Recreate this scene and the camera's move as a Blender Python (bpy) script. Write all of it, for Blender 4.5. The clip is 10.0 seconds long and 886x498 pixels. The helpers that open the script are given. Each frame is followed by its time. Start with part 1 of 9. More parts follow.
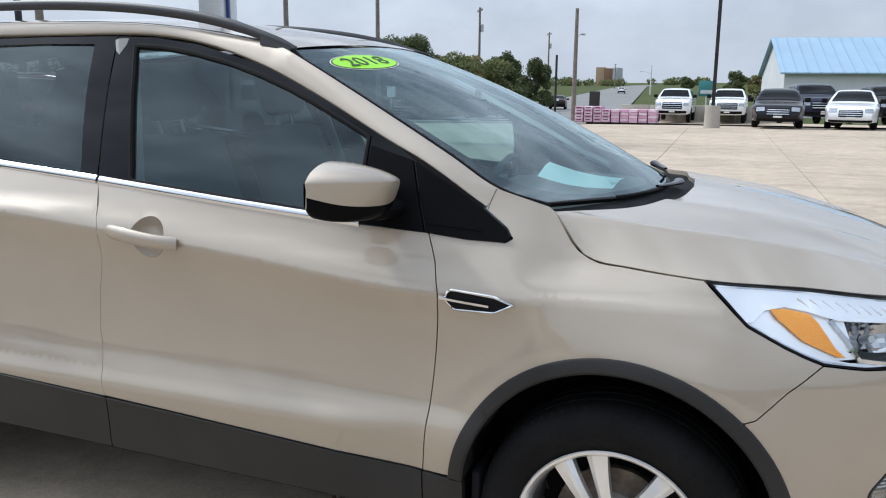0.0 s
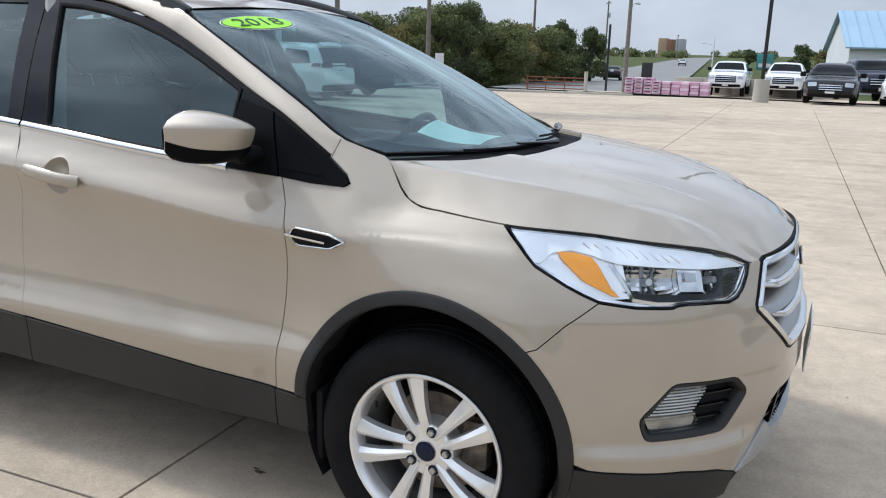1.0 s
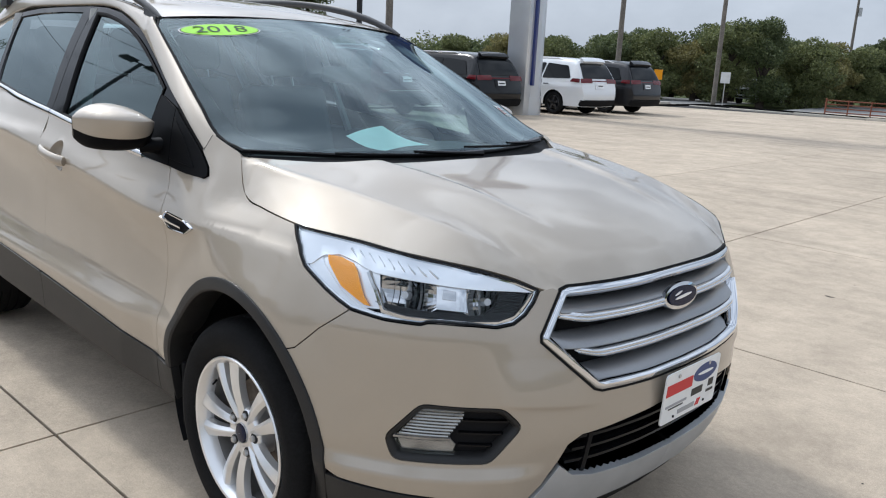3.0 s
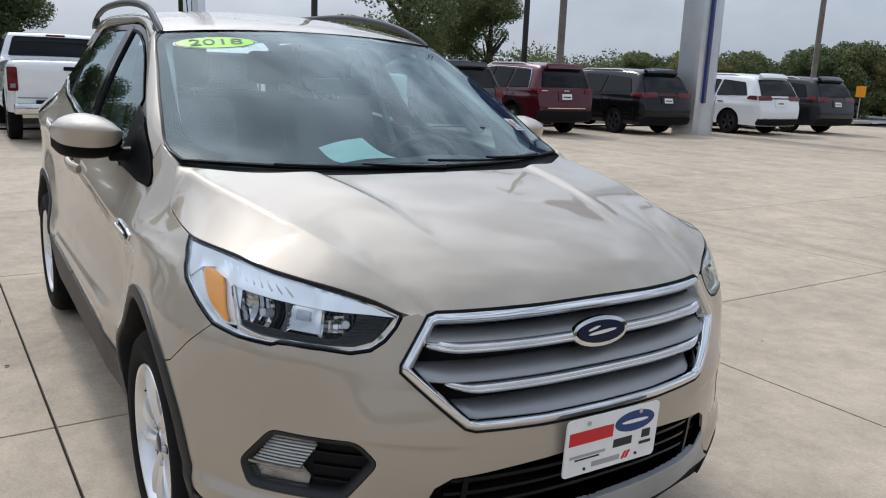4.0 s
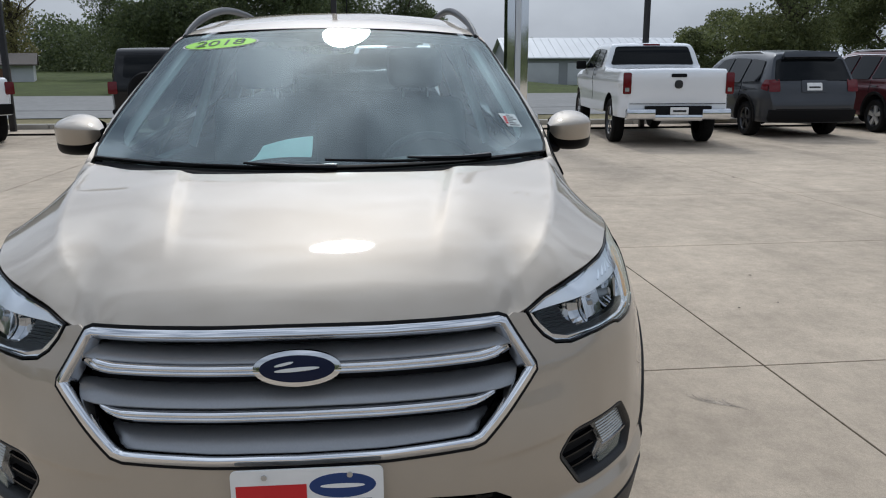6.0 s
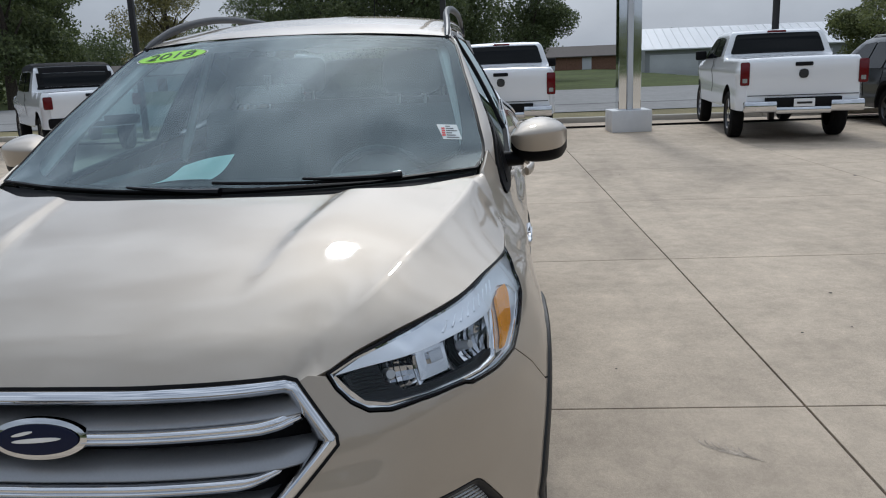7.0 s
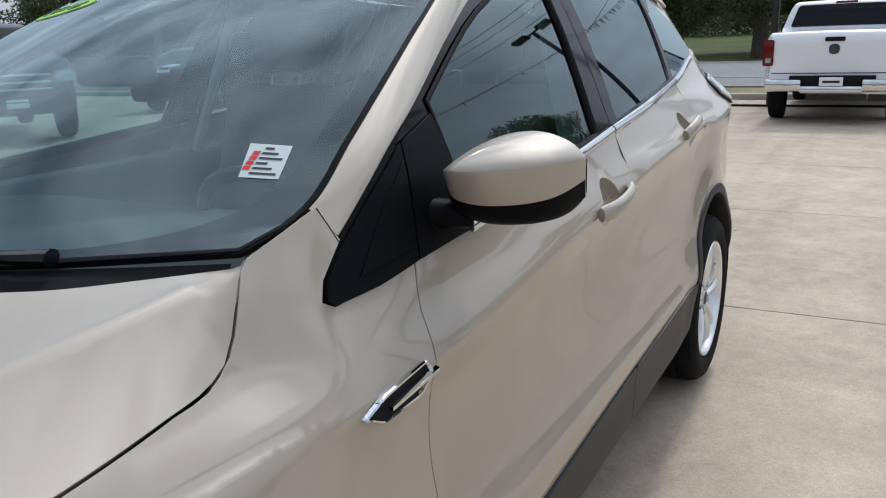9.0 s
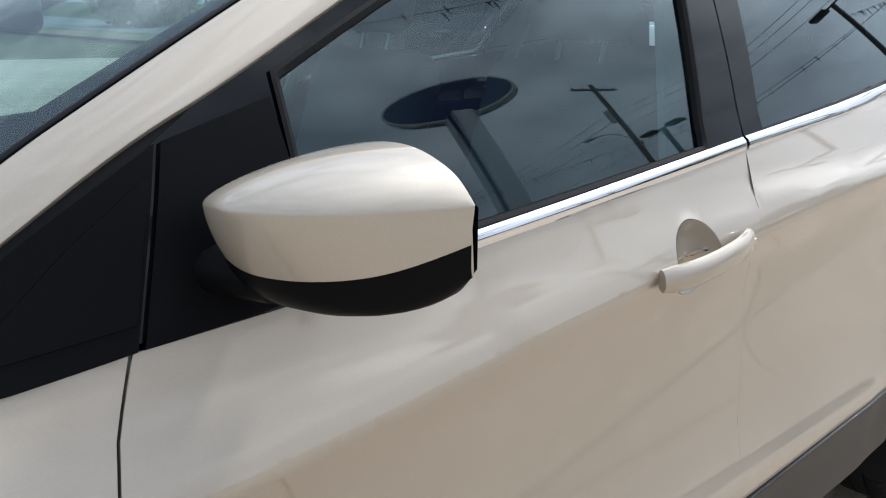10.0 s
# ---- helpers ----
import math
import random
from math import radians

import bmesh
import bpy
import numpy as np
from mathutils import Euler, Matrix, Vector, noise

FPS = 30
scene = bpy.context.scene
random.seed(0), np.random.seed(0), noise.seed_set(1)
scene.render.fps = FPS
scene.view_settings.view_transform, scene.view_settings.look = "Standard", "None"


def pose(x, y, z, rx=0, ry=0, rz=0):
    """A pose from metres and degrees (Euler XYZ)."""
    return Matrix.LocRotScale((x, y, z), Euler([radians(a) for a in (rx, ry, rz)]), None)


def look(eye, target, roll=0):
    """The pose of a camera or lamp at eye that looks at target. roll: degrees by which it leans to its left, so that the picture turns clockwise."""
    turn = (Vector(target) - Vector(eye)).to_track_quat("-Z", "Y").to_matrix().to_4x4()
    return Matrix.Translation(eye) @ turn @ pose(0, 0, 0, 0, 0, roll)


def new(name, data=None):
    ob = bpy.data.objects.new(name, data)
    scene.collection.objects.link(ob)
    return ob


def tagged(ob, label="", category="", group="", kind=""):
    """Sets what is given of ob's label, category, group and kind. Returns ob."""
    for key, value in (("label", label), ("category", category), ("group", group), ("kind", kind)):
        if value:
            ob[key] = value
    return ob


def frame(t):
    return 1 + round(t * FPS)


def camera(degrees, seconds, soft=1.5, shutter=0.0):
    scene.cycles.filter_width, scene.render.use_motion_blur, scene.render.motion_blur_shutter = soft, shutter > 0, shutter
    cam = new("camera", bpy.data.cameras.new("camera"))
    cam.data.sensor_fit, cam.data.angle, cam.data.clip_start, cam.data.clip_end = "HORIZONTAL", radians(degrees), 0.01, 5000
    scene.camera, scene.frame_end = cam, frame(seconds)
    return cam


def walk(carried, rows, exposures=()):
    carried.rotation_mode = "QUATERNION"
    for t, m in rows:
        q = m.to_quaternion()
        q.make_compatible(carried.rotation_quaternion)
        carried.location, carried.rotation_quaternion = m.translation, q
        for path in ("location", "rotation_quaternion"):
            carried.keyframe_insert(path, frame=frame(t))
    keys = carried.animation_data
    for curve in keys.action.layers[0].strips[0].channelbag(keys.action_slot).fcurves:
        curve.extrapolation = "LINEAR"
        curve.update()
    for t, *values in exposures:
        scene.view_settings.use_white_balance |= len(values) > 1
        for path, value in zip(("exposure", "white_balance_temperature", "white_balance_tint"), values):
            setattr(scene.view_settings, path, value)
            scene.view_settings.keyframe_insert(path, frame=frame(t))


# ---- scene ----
cam = camera(57.93, 10.0, soft=1.1)
PATH = [
    (0, 0.2425, -2.7105, 1.4377, 78.596, -0.449, 20.547),
    (0.5, 0.5385, -2.7476, 1.4324, 77.340, -1.091, 21.476),
    (1, 0.8691, -2.7175, 1.4269, 76.322, -1.586, 24.627),
    (1.5, 1.1512, -2.6035, 1.4364, 75.919, -2.192, 28.448),
    (2, 1.4693, -2.4767, 1.4389, 76.012, -2.442, 33.726),
    (2.5, 1.7238, -2.2917, 1.4388, 76.379, -2.555, 39.339),
    (2.7, 1.7976, -2.1791, 1.4544, 76.416, -2.746, 41.700),
    (3.8, 2.2454, -1.4884, 1.4415, 77.276, -2.424, 56.009),
    (4, 2.2691, -1.3258, 1.4510, 77.307, -2.283, 58.588),
    (4.5, 2.3688, -0.9488, 1.4422, 77.342, -2.022, 65.355),
    (5, 2.4236, -0.5614, 1.4397, 77.358, -1.522, 72.482),
    (5.2, 2.4200, -0.4080, 1.4430, 77.050, -1.450, 75.260),
    (6.3, 2.4203, 0.3727, 1.4373, 76.954, 0.764, 88.454),
    (6.5, 2.3336, 0.5082, 1.4429, 76.899, 1.049, 90.466),
    (7, 2.1061, 0.8342, 1.4503, 76.906, 2.269, 94.784),
    (7.5, 1.8112, 1.1199, 1.4447, 76.794, 3.203, 99.239),
    (8, 1.4668, 1.3131, 1.4526, 76.417, 3.393, 104.167),
    (8.5, 0.9892, 1.4467, 1.4414, 75.755, 2.756, 110.894),
    (9, 0.5473, 1.4612, 1.4149, 75.152, 1.895, 118.822),
    (9.5, 0.1380, 1.5347, 1.3757, 74.532, 1.077, 129.035),
    (10, -0.2753, 1.5124, 1.3691, 73.595, -0.399, 139.071),
]
EXPOSURES = [(0, 0.70, 5950, 8), (1, 0.69, 5960, 8), (2.5, 0.63, 5980, 8), (4.5, 0.22, 6000, 9), (6.5, -0.01, 5930, 8), (7.5, -0.05, 5920, 8), (8, -0.07, 5920, 8), (8.5, 0.09, 5930, 8), (9, 0.36, 5970, 8), (9.5, 0.61, 5980, 8), (10, 0.92, 5980, 8)]
walk(cam, [(t, pose(x, y, z, rx, ry, rz)) for t, x, y, z, rx, ry, rz in PATH], EXPOSURES)
# ---- end camera ----
# ---- world, sun, exposure ----
SUN_EL, SUN_AZ = 46.5, 181.5   # degrees; azimuth counted from +x towards +y
world = bpy.data.worlds.new("world")
scene.world = world
world.use_nodes = True
wn, wl = world.node_tree.nodes, world.node_tree.links
wn.clear()
w_out = wn.new("ShaderNodeOutputWorld")
w_bg = wn.new("ShaderNodeBackground")
w_sky = wn.new("ShaderNodeTexSky")
w_sky.sky_type, w_sky.sun_disc = "NISHITA", False
w_sky.sun_elevation, w_sky.sun_rotation = radians(SUN_EL), radians(90 - SUN_AZ)
w_sky.dust_density = 4.0
# broken overcast: grey cloud over the sky
w_co = wn.new("ShaderNodeTexCoord")
w_map = wn.new("ShaderNodeMapping")
w_map.inputs["Scale"].default_value = (2.0, 2.0, 3.6)
w_n = wn.new("ShaderNodeTexNoise")
w_n.inputs["Scale"].default_value, w_n.inputs["Detail"].default_value, w_n.inputs["Roughness"].default_value = 1.9, 7.0, 0.56
w_r = wn.new("ShaderNodeValToRGB")
w_r.color_ramp.elements[0].position, w_r.color_ramp.elements[0].color = 0.38, (3.6, 4.0, 4.7, 1)
w_r.color_ramp.elements[1].position, w_r.color_ramp.elements[1].color = 0.66, (11.2, 11.6, 12.3, 1)
w_mix = wn.new("ShaderNodeMixRGB")
w_mix.inputs["Fac"].default_value = 0.84
wl.new(w_co.outputs["Generated"], w_map.inputs["Vector"])
wl.new(w_map.outputs["Vector"], w_n.inputs["Vector"])
wl.new(w_n.outputs["Fac"], w_r.inputs["Fac"])
wl.new(w_sky.outputs["Color"], w_mix.inputs["Color1"])
w_sep = wn.new("ShaderNodeSeparateXYZ")
wl.new(w_co.outputs["Generated"], w_sep.inputs["Vector"])
# the cloud's structure fades into haze towards the horizon
w_hz = wn.new("ShaderNodeMapRange")
w_hz.inputs["From Min"].default_value, w_hz.inputs["From Max"].default_value = 0.05, 0.50
w_hz.inputs["To Min"].default_value, w_hz.inputs["To Max"].default_value = 0.22, 1.0
wl.new(w_sep.outputs["Z"], w_hz.inputs["Value"])
w_cl = wn.new("ShaderNodeMixRGB")
w_cl.inputs["Color1"].default_value = (6.7, 7.1, 7.8, 1)
wl.new(w_hz.outputs["Result"], w_cl.inputs["Fac"])
wl.new(w_r.outputs["Color"], w_cl.inputs["Color2"])
wl.new(w_cl.outputs["Color"], w_mix.inputs["Color2"])
w_up = wn.new("ShaderNodeMapRange")
w_up.inputs["From Min"].default_value, w_up.inputs["From Max"].default_value = 0.0, 0.8
w_up.inputs["To Min"].default_value, w_up.inputs["To Max"].default_value = 0.72, 1.18
wl.new(w_sep.outputs["Z"], w_up.inputs["Value"])
w_sc = wn.new("ShaderNodeVectorMath")
w_sc.operation = "SCALE"
wl.new(w_mix.outputs["Color"], w_sc.inputs[0])
wl.new(w_up.outputs["Result"], w_sc.inputs["Scale"])
# the cloud is brightest towards the veiled sun
w_dot = wn.new("ShaderNodeVectorMath")
w_dot.operation = "DOT_PRODUCT"
w_dot.inputs[1].default_value = (math.cos(radians(SUN_EL)) * math.cos(radians(SUN_AZ)), math.cos(radians(SUN_EL)) * math.sin(radians(SUN_AZ)), math.sin(radians(SUN_EL)))
w_nrm = wn.new("ShaderNodeVectorMath")
w_nrm.operation = "NORMALIZE"
wl.new(w_co.outputs["Generated"], w_nrm.inputs[0])
wl.new(w_nrm.outputs["Vector"], w_dot.inputs[0])
w_pos = wn.new("ShaderNodeMath")
w_pos.operation = "MAXIMUM"
w_pos.inputs[1].default_value = 0.0
wl.new(w_dot.outputs["Value"], w_pos.inputs[0])
w_pow = wn.new("ShaderNodeMath")
w_pow.operation = "POWER"
w_pow.inputs[1].default_value = 5.0
wl.new(w_pos.outputs["Value"], w_pow.inputs[0])
w_glow = wn.new("ShaderNodeMapRange")
w_glow.inputs["To Min"].default_value, w_glow.inputs["To Max"].default_value = 0.94, 1.65
wl.new(w_pow.outputs["Value"], w_glow.inputs["Value"])
w_sc2 = wn.new("ShaderNodeVectorMath")
w_sc2.operation = "SCALE"
wl.new(w_sc.outputs["Vector"], w_sc2.inputs[0])
wl.new(w_glow.outputs["Result"], w_sc2.inputs["Scale"])
wl.new(w_sc2.outputs["Vector"], w_bg.inputs["Color"])
wl.new(w_bg.outputs["Background"], w_out.inputs["Surface"])
w_bg.inputs["Strength"].default_value = 0.089
sun = new("sun", bpy.data.lights.new("sun", "SUN"))
sun.data.energy, sun.data.angle, sun.data.color = 1.20, radians(6.0), (1.0, 0.965, 0.90)
_sd = Vector((math.cos(radians(SUN_EL)) * math.cos(radians(SUN_AZ)), math.cos(radians(SUN_EL)) * math.sin(radians(SUN_AZ)), math.sin(radians(SUN_EL))))
sun.matrix_world = look(_sd * 60, (0, 0, 0))


# ---- materials ----
def material(name, color, rough=0.5, metal=0.0, coat=0.0, spec=0.5, grain=0.0, grain_scale=40.0, stain=0.0, stain_scale=2.0, bump=0.0, bump_scale=80.0,
             trans=0.0, ior=1.45, vary=0.0, emit=0.0, coat_ior=1.5, coat_rough=0.03):
    """A principled material with grain, stains and relief at real size."""
    m = bpy.data.materials.new(name)
    m.use_nodes = True
    n, l = m.node_tree.nodes, m.node_tree.links
    b = n["Principled BSDF"]
    b.inputs["Base Color"].default_value = (*color, 1)
    b.inputs["Roughness"].default_value = rough
    b.inputs["Metallic"].default_value = metal
    b.inputs["Coat Weight"].default_value = coat
    b.inputs["Coat Roughness"].default_value, b.inputs["Coat IOR"].default_value = coat_rough, coat_ior
    b.inputs["Specular IOR Level"].default_value = spec
    b.inputs["Transmission Weight"].default_value = trans
    b.inputs["IOR"].default_value = ior
    if emit:
        b.inputs["Emission Color"].default_value = (*color, 1)
        b.inputs["Emission Strength"].default_value = emit
    last = None

    def mul(amount, scale, detail, low, high):
        nonlocal last
        co = n.new("ShaderNodeTexCoord")
        t = n.new("ShaderNodeTexNoise")
        t.inputs["Scale"].default_value, t.inputs["Detail"].default_value = scale, detail
        l.new(co.outputs["Object"], t.inputs["Vector"])
        r = n.new("ShaderNodeMapRange")
        r.inputs["From Min"].default_value, r.inputs["From Max"].default_value = low, high
        r.inputs["To Min"].default_value, r.inputs["To Max"].default_value = 1 - amount, 1 + amount * 0.6
        l.new(t.outputs["Fac"], r.inputs["Value"])
        x = n.new("ShaderNodeVectorMath")
        x.operation = "SCALE"
        if last is None:
            x.inputs[0].default_value = color
        else:
            l.new(last, x.inputs[0])
        l.new(r.outputs["Result"], x.inputs["Scale"])
        last = x.outputs["Vector"]

    if grain:
        mul(grain, grain_scale, 4, 0.3, 0.7)
    if stain:
        mul(stain, stain_scale, 6, 0.35, 0.65)
    if vary:
        o = n.new("ShaderNodeObjectInfo")
        r = n.new("ShaderNodeMapRange")
        r.inputs["To Min"].default_value, r.inputs["To Max"].default_value = 1 - vary, 1 + vary
        l.new(o.outputs["Random"], r.inputs["Value"])
        x = n.new("ShaderNodeVectorMath")
        x.operation = "SCALE"
        if last is None:
            x.inputs[0].default_value = color
        else:
            l.new(last, x.inputs[0])
        l.new(r.outputs["Result"], x.inputs["Scale"])
        last = x.outputs["Vector"]
    if last is not None:
        l.new(last, b.inputs["Base Color"])
    if bump:
        co = n.new("ShaderNodeTexCoord")
        t = n.new("ShaderNodeTexNoise")
        t.inputs["Scale"].default_value, t.inputs["Detail"].default_value = bump_scale, 5
        l.new(co.outputs["Object"], t.inputs["Vector"])
        u = n.new("ShaderNodeBump")
        u.inputs["Strength"].default_value, u.inputs["Distance"].default_value = bump, 0.004
        l.new(t.outputs["Fac"], u.inputs["Height"])
        l.new(u.outputs["Normal"], b.inputs["Normal"])
    return m


M = {}
M["paint"] = material("champagne_paint", (0.412, 0.358, 0.290), rough=0.60, metal=0.52, coat=1.0, coat_ior=1.66, coat_rough=0.04, grain=0.05, grain_scale=900, stain=0.03, stain_scale=3)
M["clad"] = material("dark_cladding", (0.020, 0.0195, 0.0195), rough=0.5, spec=0.42, grain=0.2, grain_scale=300, stain=0.15, stain_scale=6, bump=0.15, bump_scale=900)
M["rail"] = material("satin_grey_rail", (0.055, 0.056, 0.060), rough=0.42, metal=0.3, spec=0.3, grain=0.1, grain_scale=200)
M["black"] = material("gloss_black", (0.005, 0.005, 0.006), rough=0.14, spec=0.22)
M["pillar_black"] = material("pillar_black", (0.004, 0.004, 0.005), rough=0.06, spec=0.30)
M["matt_black"] = material("matt_black", (0.011, 0.011, 0.012), rough=0.7, spec=0.12, grain=0.2, grain_scale=200)
M["chrome"] = material("chrome", (0.66, 0.67, 0.69), rough=0.045, metal=1.0)
M["tyre"] = material("tyre_rubber", (0.010, 0.010, 0.0105), rough=0.8, spec=0.15, grain=0.25, grain_scale=120, stain=0.2, stain_scale=8, bump=0.2, bump_scale=400)
M["rim"] = material("silver_alloy", (0.80, 0.80, 0.80), rough=0.30, metal=0.70, coat=0.5, stain=0.05, stain_scale=9)
M["concrete"] = material("concrete", (0.46, 0.415, 0.35), rough=0.85, grain=0.10, grain_scale=60, stain=0.22, stain_scale=0.55, bump=0.25, bump_scale=220)
M["car_white"] = material("white_paint", (0.78, 0.79, 0.80), rough=0.25, coat=1.0)
M["car_grey"] = material("grey_paint", (0.045, 0.048, 0.055), rough=0.35, metal=0.4, coat=0.55, spec=0.3)
M["car_black"] = material("black_paint", (0.004, 0.004, 0.005), rough=0.25, coat=0.45, spec=0.2)
M["car_maroon"] = material("maroon_paint", (0.075, 0.007, 0.013), rough=0.3, metal=0.3, coat=0.8, spec=0.25)


# ---- builders ----
def mesh_ob(name, verts, faces, mat, parent=None, label="", normals=None, smooth=True, kind=""):
    me = bpy.data.meshes.new(name)
    me.from_pydata([tuple(v) for v in verts], [], faces)
    me.update()
    if smooth:
        me.polygons.foreach_set("use_smooth", [True] * len(me.polygons))
    if normals is not None:
        me.normals_split_custom_set_from_vertices([tuple(v) for v in normals])
    me.materials.append(mat)
    ob = new(name, me)
    if parent is not None:
        ob.parent = parent
    return tagged(ob, label, kind=kind)


def part(name, bm, mat, parent, label="", sharp=35):
    """Links a bmesh as one mesh object under a thing."""
    bmesh.ops.recalc_face_normals(bm, faces=bm.faces)
    me = bpy.data.meshes.new(name)
    bm.to_mesh(me)
    bm.free()
    me.polygons.foreach_set("use_smooth", [True] * len(me.polygons))
    me.set_sharp_from_angle(angle=radians(sharp))
    me.materials.append(mat)
    ob = new(name, me)
    ob.parent = parent
    return tagged(ob, label)


def thing(name, label, category, m=None, group="", kind=""):
    ob = new(name)
    ob.empty_display_size = 0.2
    if m is not None:
        ob.matrix_basis = m
    return tagged(ob, label, category, group, kind)


def box(bm, x0, y0, z0, x1, y1, z1, bevel=0.0, seg=2):
    r = bmesh.ops.create_cube(bm, size=1)
    vs = r["verts"]
    bmesh.ops.scale(bm, vec=(x1 - x0, y1 - y0, z1 - z0), verts=vs)
    bmesh.ops.translate(bm, vec=((x0 + x1) / 2, (y0 + y1) / 2, (z0 + z1) / 2), verts=vs)
    if bevel:
        es = list({e for v in vs for e in v.link_edges})
        bmesh.ops.bevel(bm, geom=es, offset=bevel, segments=seg, affect="EDGES", profile=0.5)
    return bm


# ---- body surface of the main car: planform, heights, hood, windscreen, roof ----
def glide(xs, ys, x):
    """Smooth curve through (xs, ys), with no overshoot."""
    xs, ys, x = np.asarray(xs, float), np.asarray(ys, float), np.asarray(x, float)
    h = np.diff(xs)
    d = np.diff(ys, axis=0) / (h if ys.ndim == 1 else h[:, None])
    m = np.zeros_like(ys)
    m[0], m[-1] = d[0], d[-1]
    a, b = d[:-1], d[1:]
    w = h[1:] / (h[1:] + h[:-1]) if ys.ndim == 1 else (h[1:] / (h[1:] + h[:-1]))[:, None]
    mean = a * w + b * (1 - w)
    lim = 3 * np.minimum(abs(a), abs(b))
    m[1:-1] = np.where(a * b > 0, np.clip(mean, -lim, lim), 0)
    i = np.clip(np.searchsorted(xs, x) - 1, 0, len(h) - 1)
    q = np.clip((x - xs[i]) / h[i], 0, 1)
    hh = h[i]
    if ys.ndim > 1:
        q, hh = q[:, None], hh[:, None]
    return (ys[i] * (2 * q**3 - 3 * q**2 + 1) + m[i] * hh * (q**3 - 2 * q**2 + q)
            + ys[i + 1] * (3 * q**2 - 2 * q**3) + m[i + 1] * hh * (q**3 - q**2))


# outline of the body seen from above, from the middle of the nose round to the middle of the tail
PLAN_X = [0.928, 0.920, 0.885, 0.800, 0.695, 0.570, 0.420, 0.200, -0.100, -0.300, -0.600, -1.600, -2.400, -2.900, -3.250, -3.450, -3.560, -3.600]
PLAN_Y = [0.000, 0.200, 0.390, 0.565, 0.700, 0.800, 0.860, 0.885, 0.888, 0.888, 0.888, 0.888, 0.890, 0.880, 0.835, 0.730, 0.480, 0.000]
LEVEL = [0.20, 0.36, 0.45, 0.56, 0.64, 0.78, 0.86, 0.945, 0.956, 0.972, 1.02, 1.10, 1.18, 1.40, 1.60]
# how far the body stands inside that outline at each level
NOSE = [-0.12, -0.035, -0.012, 0, -0.004, -0.024, -0.042, -0.075, -0.085, -0.092, -0.12, -0.2, -0.3, -0.4, -0.5]
NOSE_SIDE = [-0.11, -0.03, -0.01, 0, -0.004, -0.026, -0.05, -0.085, -0.095, -0.102, -0.13, -0.2, -0.3, -0.4, -0.5]
CORNER = [-0.07, -0.02, -0.006, 0, -0.004, -0.03, -0.056, -0.085, -0.095, -0.102, -0.13, -0.2, -0.3, -0.4, -0.5]
CORNER_SIDE = [-0.05, -0.012, -0.003, 0, -0.002, -0.012, -0.032, -0.066, -0.076, -0.0848, -0.12, -0.19, -0.28, -0.4, -0.5]
LAMP_TAIL = [-0.04, -0.01, 0, 0.004, 0.004, -0.006, -0.03, -0.068, -0.078, -0.0854, -0.115, -0.18, -0.25, -0.36, -0.46]
WING = [-0.04, -0.01, 0, 0.006, 0.01, 0.008, -0.006, -0.036, -0.046, -0.0544, -0.088, -0.14, -0.2, -0.3, -0.4]
WING_REAR = [-0.05, -0.012, -0.002, 0, -0.002, -0.004, -0.006, -0.022, -0.032, -0.0432, -0.088, -0.132, -0.18, -0.27, -0.37]
COWL = [-0.05, -0.012, -0.006, -0.002, -0.014, -0.021, -0.020, -0.011, -0.0152, -0.0228, -0.048, -0.092, -0.135, -0.22, -0.32]
DOOR = [-0.05, -0.012, -0.008, 0.003, -0.024, -0.038, -0.031, -0.0075, -0.0118, -0.0190, -0.046, -0.073, -0.1, -0.205, -0.325]
TAIL = [-0.05, -0.012, -0.006, 0, -0.014, -0.02, -0.014, -0.005, -0.0085, -0.0145, -0.031, -0.06, -0.105, -0.23, -0.36]
PROFILES = np.array([NOSE, NOSE, NOSE_SIDE, CORNER, CORNER_SIDE, CORNER_SIDE, LAMP_TAIL, WING, WING_REAR, COWL, DOOR, DOOR, DOOR, TAIL, TAIL, TAIL, TAIL, TAIL])
_k = np.concatenate([[0], np.cumsum(np.hypot(np.diff(PLAN_X), np.diff(PLAN_Y)))])
_kd = np.linspace(0, _k[-1], 1400)
_px, _py = glide(_k, PLAN_X, _kd), glide(_k, PLAN_Y, _kd)
_py[:3] = _kd[:3]
S_END = _k[-1]


def s_x(x):
    """Way along the outline at which the flank has this x."""
    return np.interp(-np.asarray(x, float), -_px, _kd)


def s_y(y):
    """Way along the outline at which the nose has this y."""
    n = 450
    return np.interp(y, _py[:n], _kd[:n])


def crease_z(x):
    """Height of the shoulder crease along the flank."""
    x = np.asarray(x, float)
    return glide([-3.7, -2.7, -1.92, -1.09, -0.46, -0.2, 0.2, 1.0], [1.150, 1.103, 1.053, 0.988, 0.934, 0.935, 0.95, 0.95], np.clip(x, -3.7, 1.0).ravel()).reshape(x.shape)


